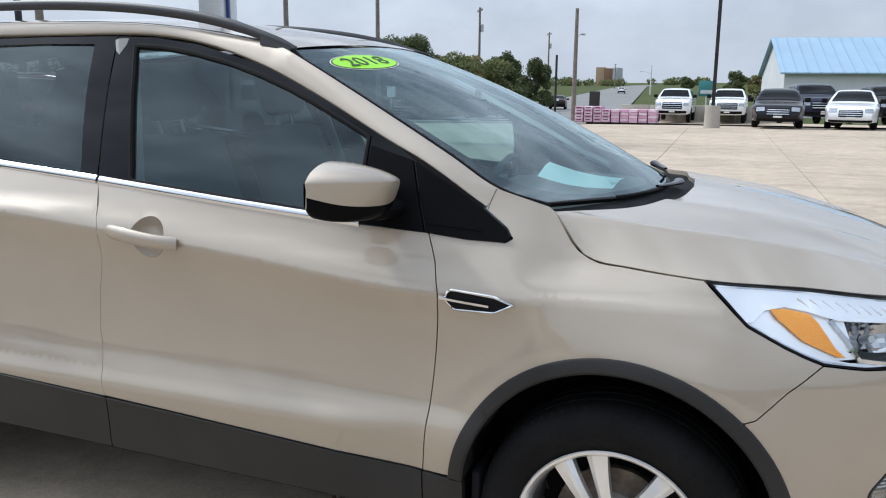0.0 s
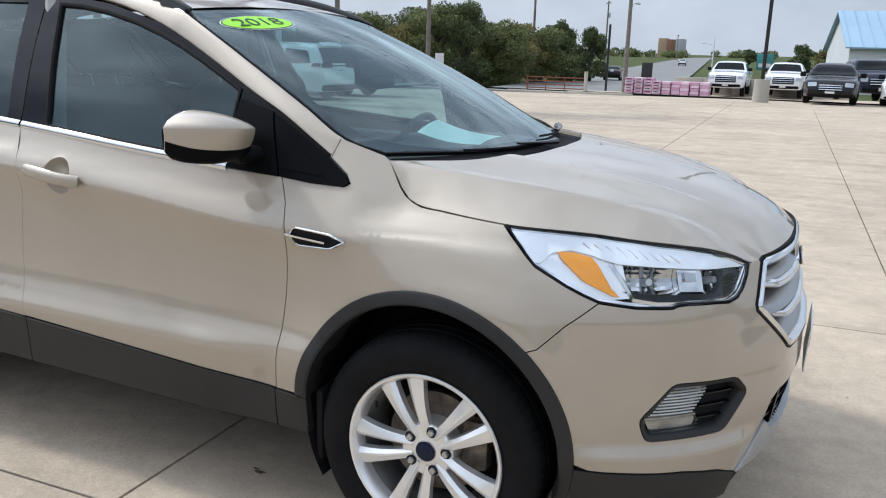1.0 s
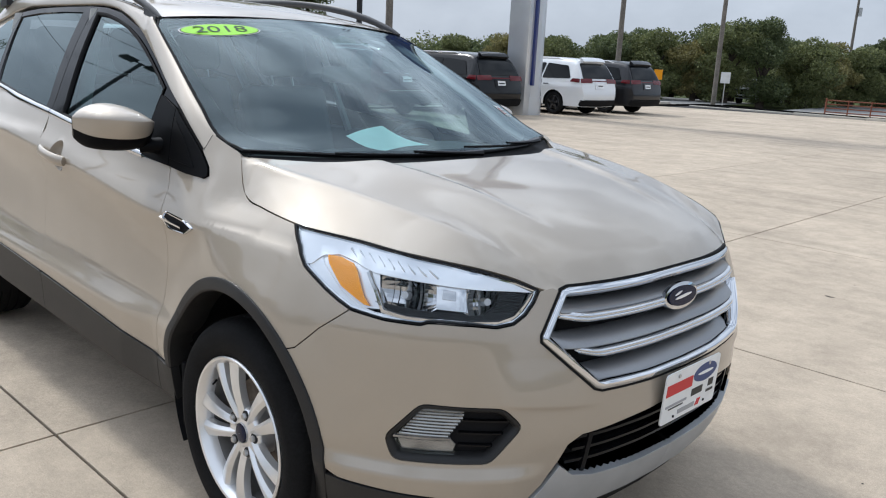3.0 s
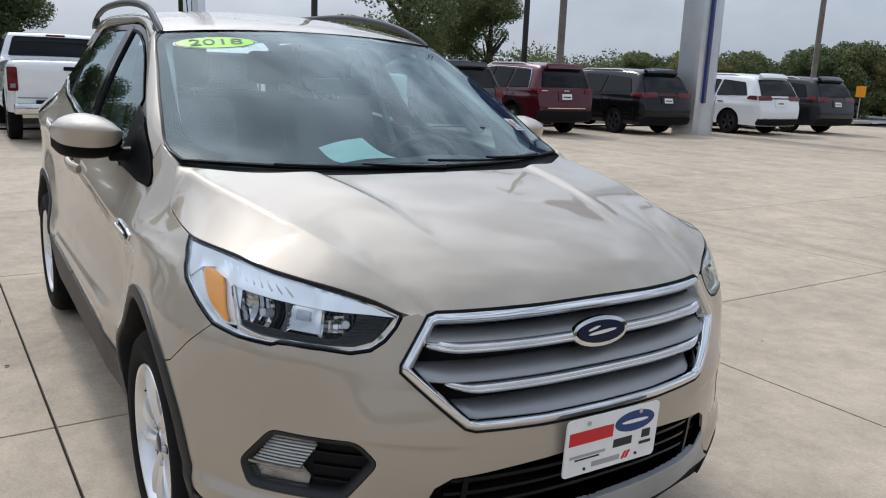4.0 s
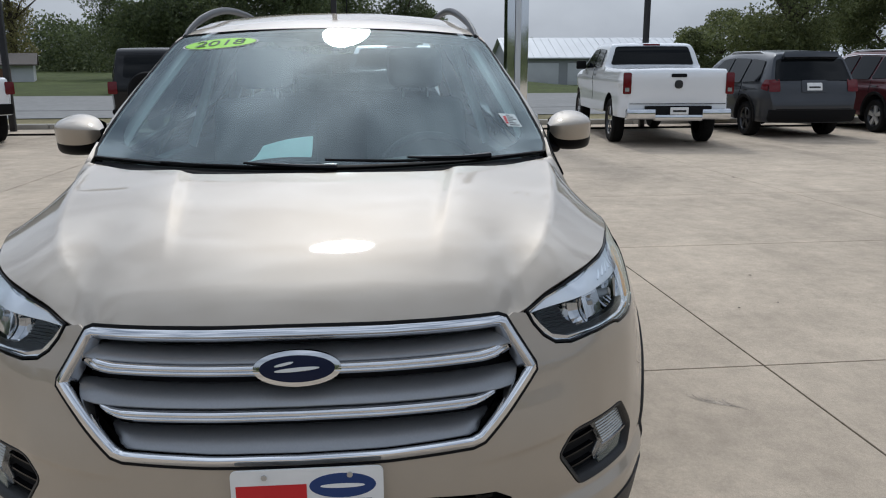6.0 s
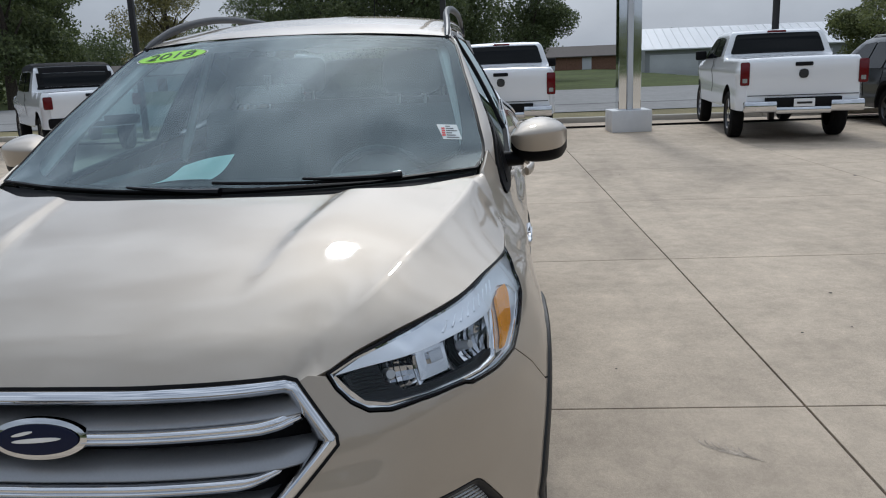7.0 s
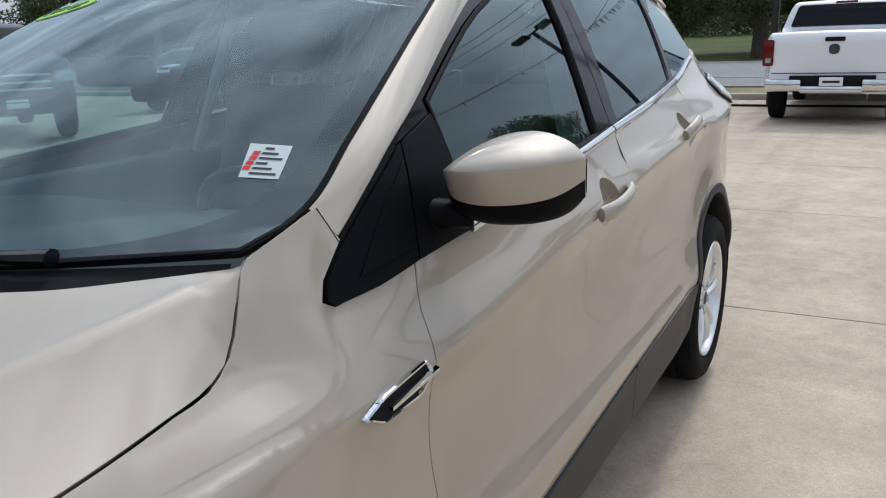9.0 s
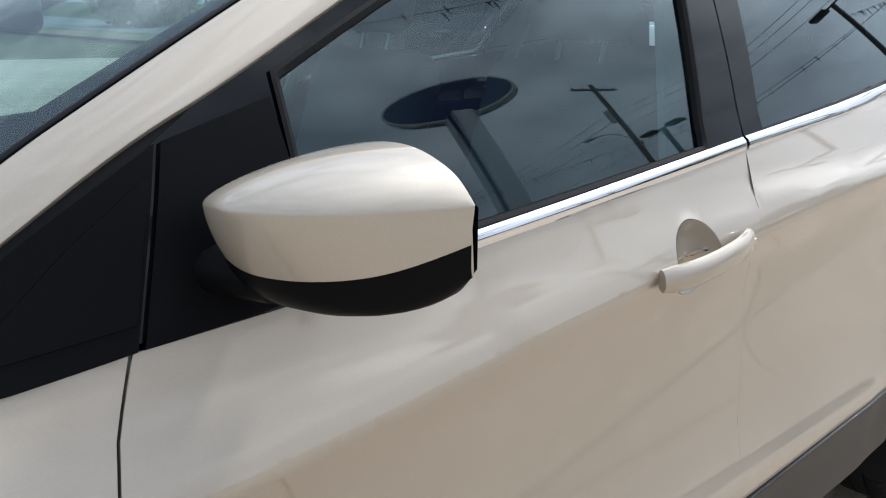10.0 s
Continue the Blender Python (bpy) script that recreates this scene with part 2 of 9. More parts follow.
def body(s, z):
    """Points of the left flank and nose: way along the outline, height."""
    s, z = np.asarray(s, float), np.asarray(z, float)
    bx, by = np.interp(s, _kd, _px), np.interp(s, _kd, _py)
    e = 0.03
    tx = np.interp(np.minimum(s + e, S_END), _kd, _px) - np.interp(np.maximum(s - e, 0), _kd, _px)
    ty = np.interp(np.minimum(s + e, S_END), _kd, _py) - np.interp(np.maximum(s - e, 0), _kd, _py)
    ln = np.hypot(tx, ty)
    nx, ny = ty / ln, -tx / ln
    ny = np.where(s < e, ny * s / e, ny)
    # the levels near the crease slide with it
    shift = (crease_z(bx) - 0.95) * np.interp(s, [s_x(0.1), s_x(-0.3)], [0, 1]) * np.interp(z, [0.56, 0.9, 1.06, 1.2], [0, 1, 1, 0])
    zz = z - shift
    rows = glide(_k, PROFILES, s.ravel())
    lv = np.array(LEVEL)
    out = np.empty(s.size)
    zr = np.clip(zz.ravel(), lv[0], lv[-1])
    # smooth in height, row by row
    h = np.diff(lv)
    d = np.diff(rows, axis=1) / h
    m = np.zeros_like(rows)
    m[:, 0], m[:, -1] = d[:, 0], d[:, -1]
    a, b = d[:, :-1], d[:, 1:]
    m[:, 1:-1] = np.where(a * b > 0, 2 * a * b / np.where(abs(a + b) < 1e-9, 1e-9, a + b), 0)
    # a true edge where the flank folds over at the crease
    fold = np.where((a * b < 0) & (np.arange(1, len(lv) - 1) == 7), 0.85, 0.0)
    m0, m1 = m.copy(), m.copy()
    m1[:, 1:-1] += fold * a
    m0[:, 1:-1] += fold * b
    i = np.clip(np.searchsorted(lv, zr) - 1, 0, len(h) - 1)
    q = (zr - lv[i]) / h[i]
    n = np.arange(s.size)
    out = (rows[n, i] * (2 * q**3 - 3 * q**2 + 1) + m0[n, i] * h[i] * (q**3 - 2 * q**2 + q)
           + rows[n, i + 1] * (3 * q**2 - 2 * q**3) + m1[n, i + 1] * h[i] * (q**3 - q**2)).reshape(s.shape)
    # soft swelling of the wings over the wheels
    for cx in (0.0, -2.69):
        r = np.hypot(bx - cx, z - 0.40)
        out = out + 0.018 * np.exp(-((r - 0.40) / 0.085) ** 2) * (np.abs(bx - cx) < 0.62) * np.clip((z - 0.3) / 0.2, 0, 1) * (s > s_x(0.62))
    # the bumper's lower edge steps out below the fog lamps
    q = np.clip((0.474 - z) / 0.040, 0, 1)
    out = out + 0.020 * q * q * (3 - 2 * q) * np.interp(s, [0.50, 0.60, 1.02, 1.16], [0, 1, 1, 0])
    # a fine crease runs from the fog lamp's corner towards the plate
    zl = 0.612 + 0.06 * (s - 0.50)
    out = out + 0.007 * np.clip((z - zl) / 0.010, 0, 1) * np.clip((0.74 - z) / 0.11, 0, 1) * np.interp(s, [0.34, 0.46, 0.60, 0.66], [0, 1, 1, 0])
    # the foot of the doors flares outwards below a soft edge
    q = np.clip((0.590 - z) / 0.055, 0, 1)
    out = out + 0.016 * q * q * (3 - 2 * q) * np.interp(bx, [-2.34, -2.1, -0.75, -0.52], [0, 1, 1, 0.1]) * (s > s_x(-0.3))
    return np.stack([bx + nx * out, by + ny * out, z], -1)


HOOD_X = [-0.30, 0.0, 0.25, 0.50, 0.74, 0.80, 0.875]


def hood_shoulder(x):
    """Half width of the hood's crown, out to the break above the wings."""
    return glide([-0.30, -0.10, 0.227, 0.42, 0.62, 0.71, 0.775, 0.9], [0.735, 0.722, 0.662, 0.612, 0.533, 0.464, 0.428, 0.30], np.asarray(x, float))


def hood_ridge(x):
    return 0.42 - 0.155 * (x + 0.03)


def hood_z(x, y):
    """Height of the hood."""
    r = np.abs(y)
    x0 = x
    nose = glide([0, 0.16, 0.31, 0.43, 0.484, 0.60, 0.80], [0.868, 0.858, 0.832, 0.795, 0.762, 0.70, 0.60], r)
    w0, w1 = np.clip((x + 0.15 * r - 0.33) / 0.49, 0, 1), np.clip((0.64 - r) / 0.20, 0, 1)
    x = x + (0.868 - nose) * w0 * w0 * (3 - 2 * w0) * w1 * w1 * (3 - 2 * w1)
    mid = glide(HOOD_X, [1.175, 1.140, 1.112, 1.070, 1.000, 0.972, 0.912], x)
    x = x0
    edge_y = glide([-0.30, -0.10, 0.185, 0.30, 0.41, 0.51, 0.61, 0.674, 0.729, 0.766, 0.90], [0.74, 0.789, 0.808, 0.794, 0.762, 0.727, 0.667, 0.606, 0.533, 0.487, 0.30], x)
    edge_z = glide([-0.30, -0.205, -0.188, -0.155, -0.125, -0.085, 0.0, 0.185, 0.41, 0.51, 0.61, 0.674, 0.729, 0.766, 0.90], [1.17, 1.148, 1.135, 1.088, 1.051, 1.030, 1.020, 1.006, 0.996, 0.985, 0.971, 0.956, 0.931, 0.909, 0.89], x)
    sh_y = hood_shoulder(x)
    sh_z = mid - 0.030 * np.clip((0.95 - x) / 0.5, 0.25, 1)
    t = np.clip(r / sh_y, 0, 1.12)
    inner = mid - (mid - sh_z) * t**2.2
    bow = -0.2 + 0.30 * np.clip((x + 0.1) / 0.6, 0, 1)
    u = np.clip((r - sh_y) / np.maximum(edge_y - sh_y, 0.02), -0.35, 1.3)
    outer = sh_z - (sh_z - edge_z) * ((1 + bow) * u - bow * u**2)
    w = np.clip((r - sh_y + 0.022) / 0.044, 0, 1)
    w = w * w * (3 - 2 * w)
    z = inner * (1 - w) + outer * w
    # raised ridge on each side, fading to the front
    ry = hood_ridge(x)
    fade = np.clip((0.74 - x) / 0.45, 0, 1)
    fade = fade * fade * (3 - 2 * fade) * np.clip((x + 0.12) / 0.1, 0, 1)
    z = z + 0.012 * fade * np.where(r > ry, np.exp(-((r - ry) / 0.13) ** 2), np.exp(-((r - ry) / 0.025) ** 2))
    return z


def screen_edge(v):
    """Left edge of the windscreen, from the hood's corner up to the roof."""
    k = [0.0, 0.16, 0.33, 0.53, 0.66, 0.84, 1.0]
    return np.stack([glide(k, [-0.20, -0.34, -0.475, -0.65, -0.76, -0.90, -1.02], v),
                     glide(k, [0.736, 0.747, 0.727, 0.695, 0.672, 0.645, 0.618], v),
                     glide(k, [1.145, 1.187, 1.262, 1.355, 1.411, 1.482, 1.540], v)], -1)


def screen(u, v):
    """Windscreen: u across from -1 to 1, v up from 0 to 1."""
    u, v = np.asarray(u, float), np.asarray(v, float)
    mid = np.stack([0.02 - 0.97 * v + 0.02 * 4 * v * (1 - v), 0 * v, 1.132 + 0.440 * v + 0.030 * 4 * v * (1 - v)], -1)
    e = screen_edge(v)
    w = np.stack([np.abs(u) ** 1.8, u, np.abs(u) ** 1.9], -1)
    return mid + (e - mid) * w


def roof_z(x, y):
    mid = glide([-3.35, -3.0, -2.4, -1.8, -1.3, -0.95, -0.8], [1.60, 1.655, 1.685, 1.680, 1.640, 1.574, 1.52], x)
    return mid - 0.045 * (np.abs(y) / 0.6) ** 2.2 * 1.0


from mathutils import geometry


# ---- sheets cut from the body surface ----
def resample(pts, h):
    """A polyline with points at most h apart, its corners kept."""
    out = []
    for a, b in zip(pts[:-1], pts[1:]):
        a, b = np.array(a, float), np.array(b, float)
        n = max(1, int(np.ceil(np.hypot(*(b - a)) / h)))
        out += [a + (b - a) * i / n for i in range(n)]
    return np.array(out + [np.array(pts[-1], float)])


def smooth_line(pts, n=24):
    """A smooth curve through a few points."""
    p = np.array(pts, float)
    k = np.concatenate([[0], np.cumsum(np.linalg.norm(np.diff(p, axis=0), axis=1))])
    return glide(k, p, np.linspace(0, k[-1], n))


def area(p):
    return 0.5 * np.sum(p[:, 0] * np.roll(p[:, 1], -1) - np.roll(p[:, 0], -1) * p[:, 1])


def offset(p, d, closed=True):
    """Moves an outline to its left by d."""
    if closed:
        a, b = p - np.roll(p, 1, 0), np.roll(p, -1, 0) - p
    else:
        e = np.diff(p, axis=0)
        a, b = np.vstack([e[:1], e]), np.vstack([e, e[-1:]])
    na = np.stack([-a[:, 1], a[:, 0]], 1) / (np.linalg.norm(a, axis=1)[:, None] + 1e-9)
    nb = np.stack([-b[:, 1], b[:, 0]], 1) / (np.linalg.norm(b, axis=1)[:, None] + 1e-9)
    m = na + nb
    m /= np.maximum(np.sum(m * nb, 1), 0.35)[:, None]
    return p + m * d


def inside(poly, q):
    x, y = q[:, 0], q[:, 1]
    res = np.zeros(len(q), bool)
    for (x0, y0), (x1, y1) in zip(poly, np.roll(poly, -1, 0)):
        c = (y0 > y) != (y1 > y)
        if c.any():
            res ^= c & (x < (x1 - x0) * (y - y0) / (y1 - y0 if y1 != y0 else 1e-12) + x0)
    return res


def rounded(pts, r=0.012, n=3):
    """A closed outline with its corners rounded."""
    p = np.array(pts, float)
    out = []
    for i in range(len(p)):
        a, c, b = p[i - 1], p[i], p[(i + 1) % len(p)]
        ra, rb = min(r, np.linalg.norm(a - c) * 0.45), min(r, np.linalg.norm(b - c) * 0.45)
        s = c + (a - c) / np.linalg.norm(a - c) * ra
        e = c + (b - c) / np.linalg.norm(b - c) * rb
        for k in range(n + 1):
            t = k / n
            out.append((1 - t) ** 2 * s + 2 * t * (1 - t) * c + t * t * e)
    return np.array(out)


def surf_normals(fn, a, b, e=0.004):
    n = np.cross(fn(a + e, b) - fn(a - e, b), fn(a, b + e) - fn(a, b - e))
    return n / (np.linalg.norm(n, axis=-1)[..., None] + 1e-12)


class Shell:
    """Collects vertices, faces and normals of one mesh."""

    def __init__(self):
        self.v, self.f, self.n, self.count = [], [], [], 0

    def add(self, v, f, n, side=1):
        v, n = np.array(v, float).reshape(-1, 3), np.array(n, float).reshape(-1, 3)
        if side < 0:
            v, n = v * [1, -1, 1], n * [1, -1, 1]
            f = [tuple(reversed(q)) for q in f]
        self.v.append(v)
        self.n.append(n)
        self.f += [tuple(i + self.count for i in q) for q in f]
        self.count += len(v)
        return self

    def done(self, name, mat, parent, label=""):
        return mesh_ob(name, np.vstack(self.v), self.f, mat, parent, label, np.vstack(self.n))


def sheet(shell, fn, outline, h=0.03, gap=0.0025, depth=0.014, holes=(), side=1, lift=0.0, seam=False, back=False, lines=()):
    """Cuts a panel out of the surface fn(a, b), with turned-in edges. seam: the edge at a = 0 is the middle and stays open."""
    o = np.array(outline, float)
    if area(o) < 0:
        o = o[::-1]
    o = resample(np.vstack([o, o[:1]]), h)[:-1]
    loops = [(offset(o, gap), o)]
    for hl in holes:
        q = np.array(hl, float)
        if area(q) > 0:
            q = q[::-1]
        q = resample(np.vstack([q, q[:1]]), h)[:-1]
        loops.append((offset(q, gap), q))
    if seam:
        for ins, org in loops:
            ins[org[:, 0] < 1e-6, 0] = 0.0
    lo, hi = o.min(0), o.max(0)
    ga, gb = np.meshgrid(np.arange(lo[0] + h / 2, hi[0], h), np.arange(lo[1] + h / 2, hi[1], h))
    g = np.stack([ga.ravel(), gb.ravel()], 1)
    edge = np.vstack([l for l, _ in loops])
    keep = inside(loops[0][0], g)
    for l, _ in loops[1:]:
        keep &= ~inside(l, g)
    g = g[keep]
    if len(g):
        dist = np.min(np.hypot(g[:, None, 0] - edge[None, :, 0], g[:, None, 1] - edge[None, :, 1]), axis=1)
        g = g[dist > 0.42 * h]
    # rows of points along creases
    for ln in lines:
        q = np.array(ln, float)
        q = q[inside(loops[0][0], q)]
        if len(q):
            q = q[np.min(np.hypot(q[:, None, 0] - edge[None, :, 0], q[:, None, 1] - edge[None, :, 1]), axis=1) > 0.006]
        if len(q) and len(g):
            near = np.min(np.hypot(g[:, None, 0] - q[None, :, 0], g[:, None, 1] - q[None, :, 1]), axis=1)
            g = g[near > 0.006]
            g = np.vstack([g, q])
    pts, cons, k = [], [], 0
    for l, _ in loops:
        n = len(l)
        pts += list(l)
        cons += [(k + i, k + (i + 1) % n) for i in range(n)]
        k += n
    pts += list(g)
    vs, _, fs, _, _, _ = geometry.delaunay_2d_cdt([Vector(p) for p in pts], cons, [], 0, 1e-7)
    vs = np.array([tuple(v) for v in vs])
    cen = np.array([vs[list(t)].mean(0) for t in fs])
    ok = inside(loops[0][0], cen)
    for l, _ in loops[1:]:
        ok &= ~inside(l, cen)
    faces = []
    for t, y in zip(fs, ok):
        if y:
            a, b, c = vs[list(t)]
            faces.append(tuple(t) if (b[0] - a[0]) * (c[1] - a[1]) - (b[1] - a[1]) * (c[0] - a[0]) > 0 else tuple(reversed(t)))
    nn = surf_normals(fn, vs[:, 0], vs[:, 1])
    pp = fn(vs[:, 0], vs[:, 1]) + nn * lift
    shell.add(pp, faces, nn, side)
    if back:
        shell.add(pp - nn * depth, [tuple(reversed(q)) for q in faces], -nn, side)
    if depth:
        for l, _ in loops:
            n = len(l)
            ln = surf_normals(fn, l[:, 0], l[:, 1])
            lp = fn(l[:, 0], l[:, 1]) + ln * lift
            tan = np.roll(lp, -1, 0) - np.roll(lp, 1, 0)
            outw = np.cross(tan, ln)
            outw /= np.linalg.norm(outw, axis=1)[:, None] + 1e-9
            rim = lp - ln * 0.0015 + outw * 0.0008
            low = lp - ln * depth
            v = np.vstack([lp, rim, low])
            nrm = np.vstack([ln, outw, outw])
            f = []
            for i in range(n):
                j = (i + 1) % n
                if seam and l[i, 0] < 1e-6 and l[j, 0] < 1e-6:
                    continue
                f += [(i, i + n, j + n, j), (i + n, i + 2 * n, j + 2 * n, j + n)]
            shell.add(v, f, nrm, side)
    return shell


def band(shell, fn, line, rows, closed=True, side=1, h=0.02):
    """A moulding along a line on the surface: rows of (distance to the left of the line, height over the surface)."""
    p = np.array(line, float)
    if closed:
        if area(p) < 0:
            p = p[::-1]
        p = resample(np.vstack([p, p[:1]]), h)[:-1]
    else:
        p = resample(p, h)
    g = []
    for d, up in rows:
        q = offset(p, d, closed)
        nn = surf_normals(fn, q[:, 0], q[:, 1])
        g.append(fn(q[:, 0], q[:, 1]) + nn * up)
    g = np.array(g)
    r, n = g.shape[:2]
    v, f, nr = [], [], []
    m = n if closed else n - 1
    for i in range(r - 1):
        a, b = g[i], g[i + 1]
        k = len(v) and sum(len(x) for x in v)
        nx = (lambda w: np.roll(w, -1, 0) - np.roll(w, 1, 0))((a + b) / 2)
        if not closed:
            mid = (a + b) / 2
            nx = np.gradient(mid, axis=0)
        no = np.cross(nx, b - a)
        no /= np.linalg.norm(no, axis=1)[:, None] + 1e-12
        v += [a, b]
        nr += [no, no]
        f += [(k + j, k + (j + 1) % n, k + n + (j + 1) % n, k + n + j) for j in range(m)]
    # soften: share the normals of rows that meet at a small angle
    for i in range(r - 2):
        n1, n2 = nr[2 * i + 1], nr[2 * i + 2]
        dot = np.sum(n1 * n2, 1)
        s = n1 + n2
        s /= np.linalg.norm(s, axis=1)[:, None] + 1e-12
        w = (dot > 0.75)[:, None]
        nr[2 * i + 1], nr[2 * i + 2] = np.where(w, s, n1), np.where(w, s, n2)
    shell.add(np.vstack(v), f, np.vstack(nr), side)
    return shell


def loft(shell, curves, side=1, flip=False):
    """A smooth skin over a row of curves with equal numbers of points."""
    g = np.array(curves, float)
    r, n = g.shape[:2]
    du, dv = np.gradient(g, axis=1), np.gradient(g, axis=0)
    no = np.cross(du, dv)
    no /= np.linalg.norm(no, axis=2)[..., None] + 1e-12
    f = [(i * n + j, i * n + j + 1, (i + 1) * n + j + 1, (i + 1) * n + j) for i in range(r - 1) for j in range(n - 1)]
    if flip:
        no, f = -no, [tuple(reversed(q)) for q in f]
    shell.add(g.reshape(-1, 3), f, no.reshape(-1, 3), side)
    return shell


def tube(bm, path, radius, seg=10, flat=1.0, caps=True):
    """A round bar along a path; radius may vary along it."""
    p = [Vector(q) for q in path]
    rad = radius if isinstance(radius, (list, tuple)) else [radius] * len(p)
    rings = []
    up = Vector((0, 0, 1))
    for i, c in enumerate(p):
        t = (p[min(i + 1, len(p) - 1)] - p[max(i - 1, 0)]).normalized()
        a = t.cross(up if abs(t.z) < 0.95 else Vector((1, 0, 0))).normalized()
        b = a.cross(t).normalized()
        rings.append([bm.verts.new(c + (a * math.cos(2 * math.pi * k / seg) + b * math.sin(2 * math.pi * k / seg) * flat) * rad[i]) for k in range(seg)])
    for r0, r1 in zip(rings[:-1], rings[1:]):
        for k in range(seg):
            bm.faces.new((r0[k], r0[(k + 1) % seg], r1[(k + 1) % seg], r1[k]))
    if caps:
        bm.faces.new(rings[0][::-1])
        bm.faces.new(rings[-1])
    return bm


def lathe(bm, profile, seg=64, centre=(0, 0, 0), sg=1):
    """Turns a profile of (radius, y) about the axle's line, y counted outwards."""
    rings = []
    for r, y in profile:
        rings.append([bm.verts.new((centre[0] + r * math.cos(2 * math.pi * k / seg), centre[1] + sg * y, centre[2] + r * math.sin(2 * math.pi * k / seg))) for k in range(seg)])
    for r0, r1 in zip(rings[:-1], rings[1:]):
        for k in range(seg):
            bm.faces.new((r0[k], r0[(k + 1) % seg], r1[(k + 1) % seg], r1[k]))
    return bm


def text_mesh(name, words, size, mat, parent, m, depth=0.0005, squeeze=1.0):
    """Lettering as a mesh, flat in its own xy plane."""
    cu = bpy.data.curves.new(name, "FONT")
    cu.body, cu.size, cu.align_x, cu.align_y, cu.extrude = words, size, "CENTER", "CENTER", depth
    tmp = bpy.data.objects.new(name, cu)
    me = bpy.data.meshes.new_from_object(tmp)
    bpy.data.objects.remove(tmp)
    bpy.data.curves.remove(cu)
    me.transform(m @ Matrix.Diagonal((squeeze, 1, 1, 1)))
    me.materials.append(mat)
    ob = new(name, me)
    ob.parent = parent
    return ob


# ---- the main car ----
def thin_glass(name, tint, f0=0.08, rough=0.0):
    """A thin pane: clear behind, mirror-like on its face by its angle (Schlick's rule)."""
    m = bpy.data.materials.new(name)
    m.use_nodes = True
    n, l = m.node_tree.nodes, m.node_tree.links
    n.clear()
    o, mix = n.new("ShaderNodeOutputMaterial"), n.new("ShaderNodeMixShader")
    t, g, f = n.new("ShaderNodeBsdfTransparent"), n.new("ShaderNodeBsdfGlossy"), n.new("ShaderNodeLayerWeight")
    t.inputs["Color"].default_value = (*tint, 1)
    g.inputs["Roughness"].default_value = rough
    g.inputs["Color"].default_value = (0.84, 0.97, 1.0, 1)
    f.inputs["Blend"].default_value = 0.5
    p, r = n.new("ShaderNodeMath"), n.new("ShaderNodeMapRange")
    p.operation = "POWER"
    p.inputs[1].default_value = 4.0
    r.inputs["To Min"].default_value, r.inputs["To Max"].default_value = f0, 1.0
    l.new(f.outputs["Facing"], p.inputs[0])
    l.new(p.outputs["Value"], r.inputs["Value"])
    l.new(r.outputs["Result"], mix.inputs["Fac"])
    l.new(t.outputs["BSDF"], mix.inputs[1])
    l.new(g.outputs["BSDF"], mix.inputs[2])
    l.new(mix.outputs["Shader"], o.inputs["Surface"])
    return m


M["screen"] = thin_glass("windscreen_glass", (0.78, 0.93, 0.92), 0.086, 0.0)
M["window"] = thin_glass("door_glass", (0.36, 0.50, 0.51), 0.075)
M["privacy"] = thin_glass("privacy_glass", (0.10, 0.11, 0.115), 0.07)
M["lens"] = thin_glass("lamp_lens", (0.96, 0.97, 0.98), 0.018)
M["frit"] = material("black_glass_border", (0.003, 0.003, 0.0035), rough=0.9, spec=0.05)
M["sail"] = material("black_sail_plastic", (0.0035, 0.0037, 0.0045), rough=0.40, spec=0.06, grain=0.1, grain_scale=300)
M["amber"] = material("amber_reflector", (0.95, 0.36, 0.008), rough=0.20, coat=0.8, grain=0.12, grain_scale=220, bump=0.5, bump_scale=380)
M["white_chrome"] = material("bright_reflector", (0.88, 0.90, 0.93), rough=0.24, metal=0.60, bump=0.05, bump_scale=60)
M["bowl"] = material("faceted_reflector", (0.46, 0.47, 0.49), rough=0.05, metal=1.0)
M["fog_rib"] = material("ribbed_lens", (0.42, 0.42, 0.41), rough=0.2, metal=0.3, coat=0.5)
M["fog_back"] = material("fog_reflector", (0.30, 0.30, 0.30), rough=0.25, metal=0.8, stain=0.35, stain_scale=22, bump=0.3, bump_scale=60)
M["lamp_dark"] = material("lamp_bezel", (0.014, 0.014, 0.016), rough=0.3, spec=0.25, grain=0.2, grain_scale=150)
M["grille_grey"] = material("grey_grille", (0.30, 0.305, 0.315), rough=0.38, metal=0.6, coat=0.3, grain=0.04, grain_scale=200)
M["skid"] = material("silver_skid_plate", (0.44, 0.45, 0.46), rough=0.42, metal=0.5, stain=0.08, stain_scale=7)
M["emblem_blue"] = material("deep_blue_enamel", (0.005, 0.009, 0.032), rough=0.25, spec=0.3)
M["cabin"] = material("charcoal_cloth", (0.11, 0.115, 0.12), rough=0.9, grain=0.2, grain_scale=300)
M["cabin_light"] = material("pale_grey_trim", (0.38, 0.38, 0.37), rough=0.8, grain=0.06, grain_scale=150)
M["dash"] = material("dark_soft_plastic", (0.040, 0.043, 0.043), rough=0.8, grain=0.0, stain=0.04, stain_scale=2)
M["scoop"] = material("scooped_paint", (0.40, 0.36, 0.30), rough=0.42, metal=0.5, coat=0.5)
M["iron"] = material("cast_iron_brake", (0.20, 0.165, 0.135), rough=0.5, metal=0.7, stain=0.35, stain_scale=30)
M["steel"] = material("brushed_steel", (0.5, 0.5, 0.5), rough=0.35, metal=0.9)
M["lime"] = material("lime_sticker", (0.32, 0.72, 0.02), rough=0.45)
M["ink"] = material("dark_green_ink", (0.012, 0.05, 0.015), rough=0.5)
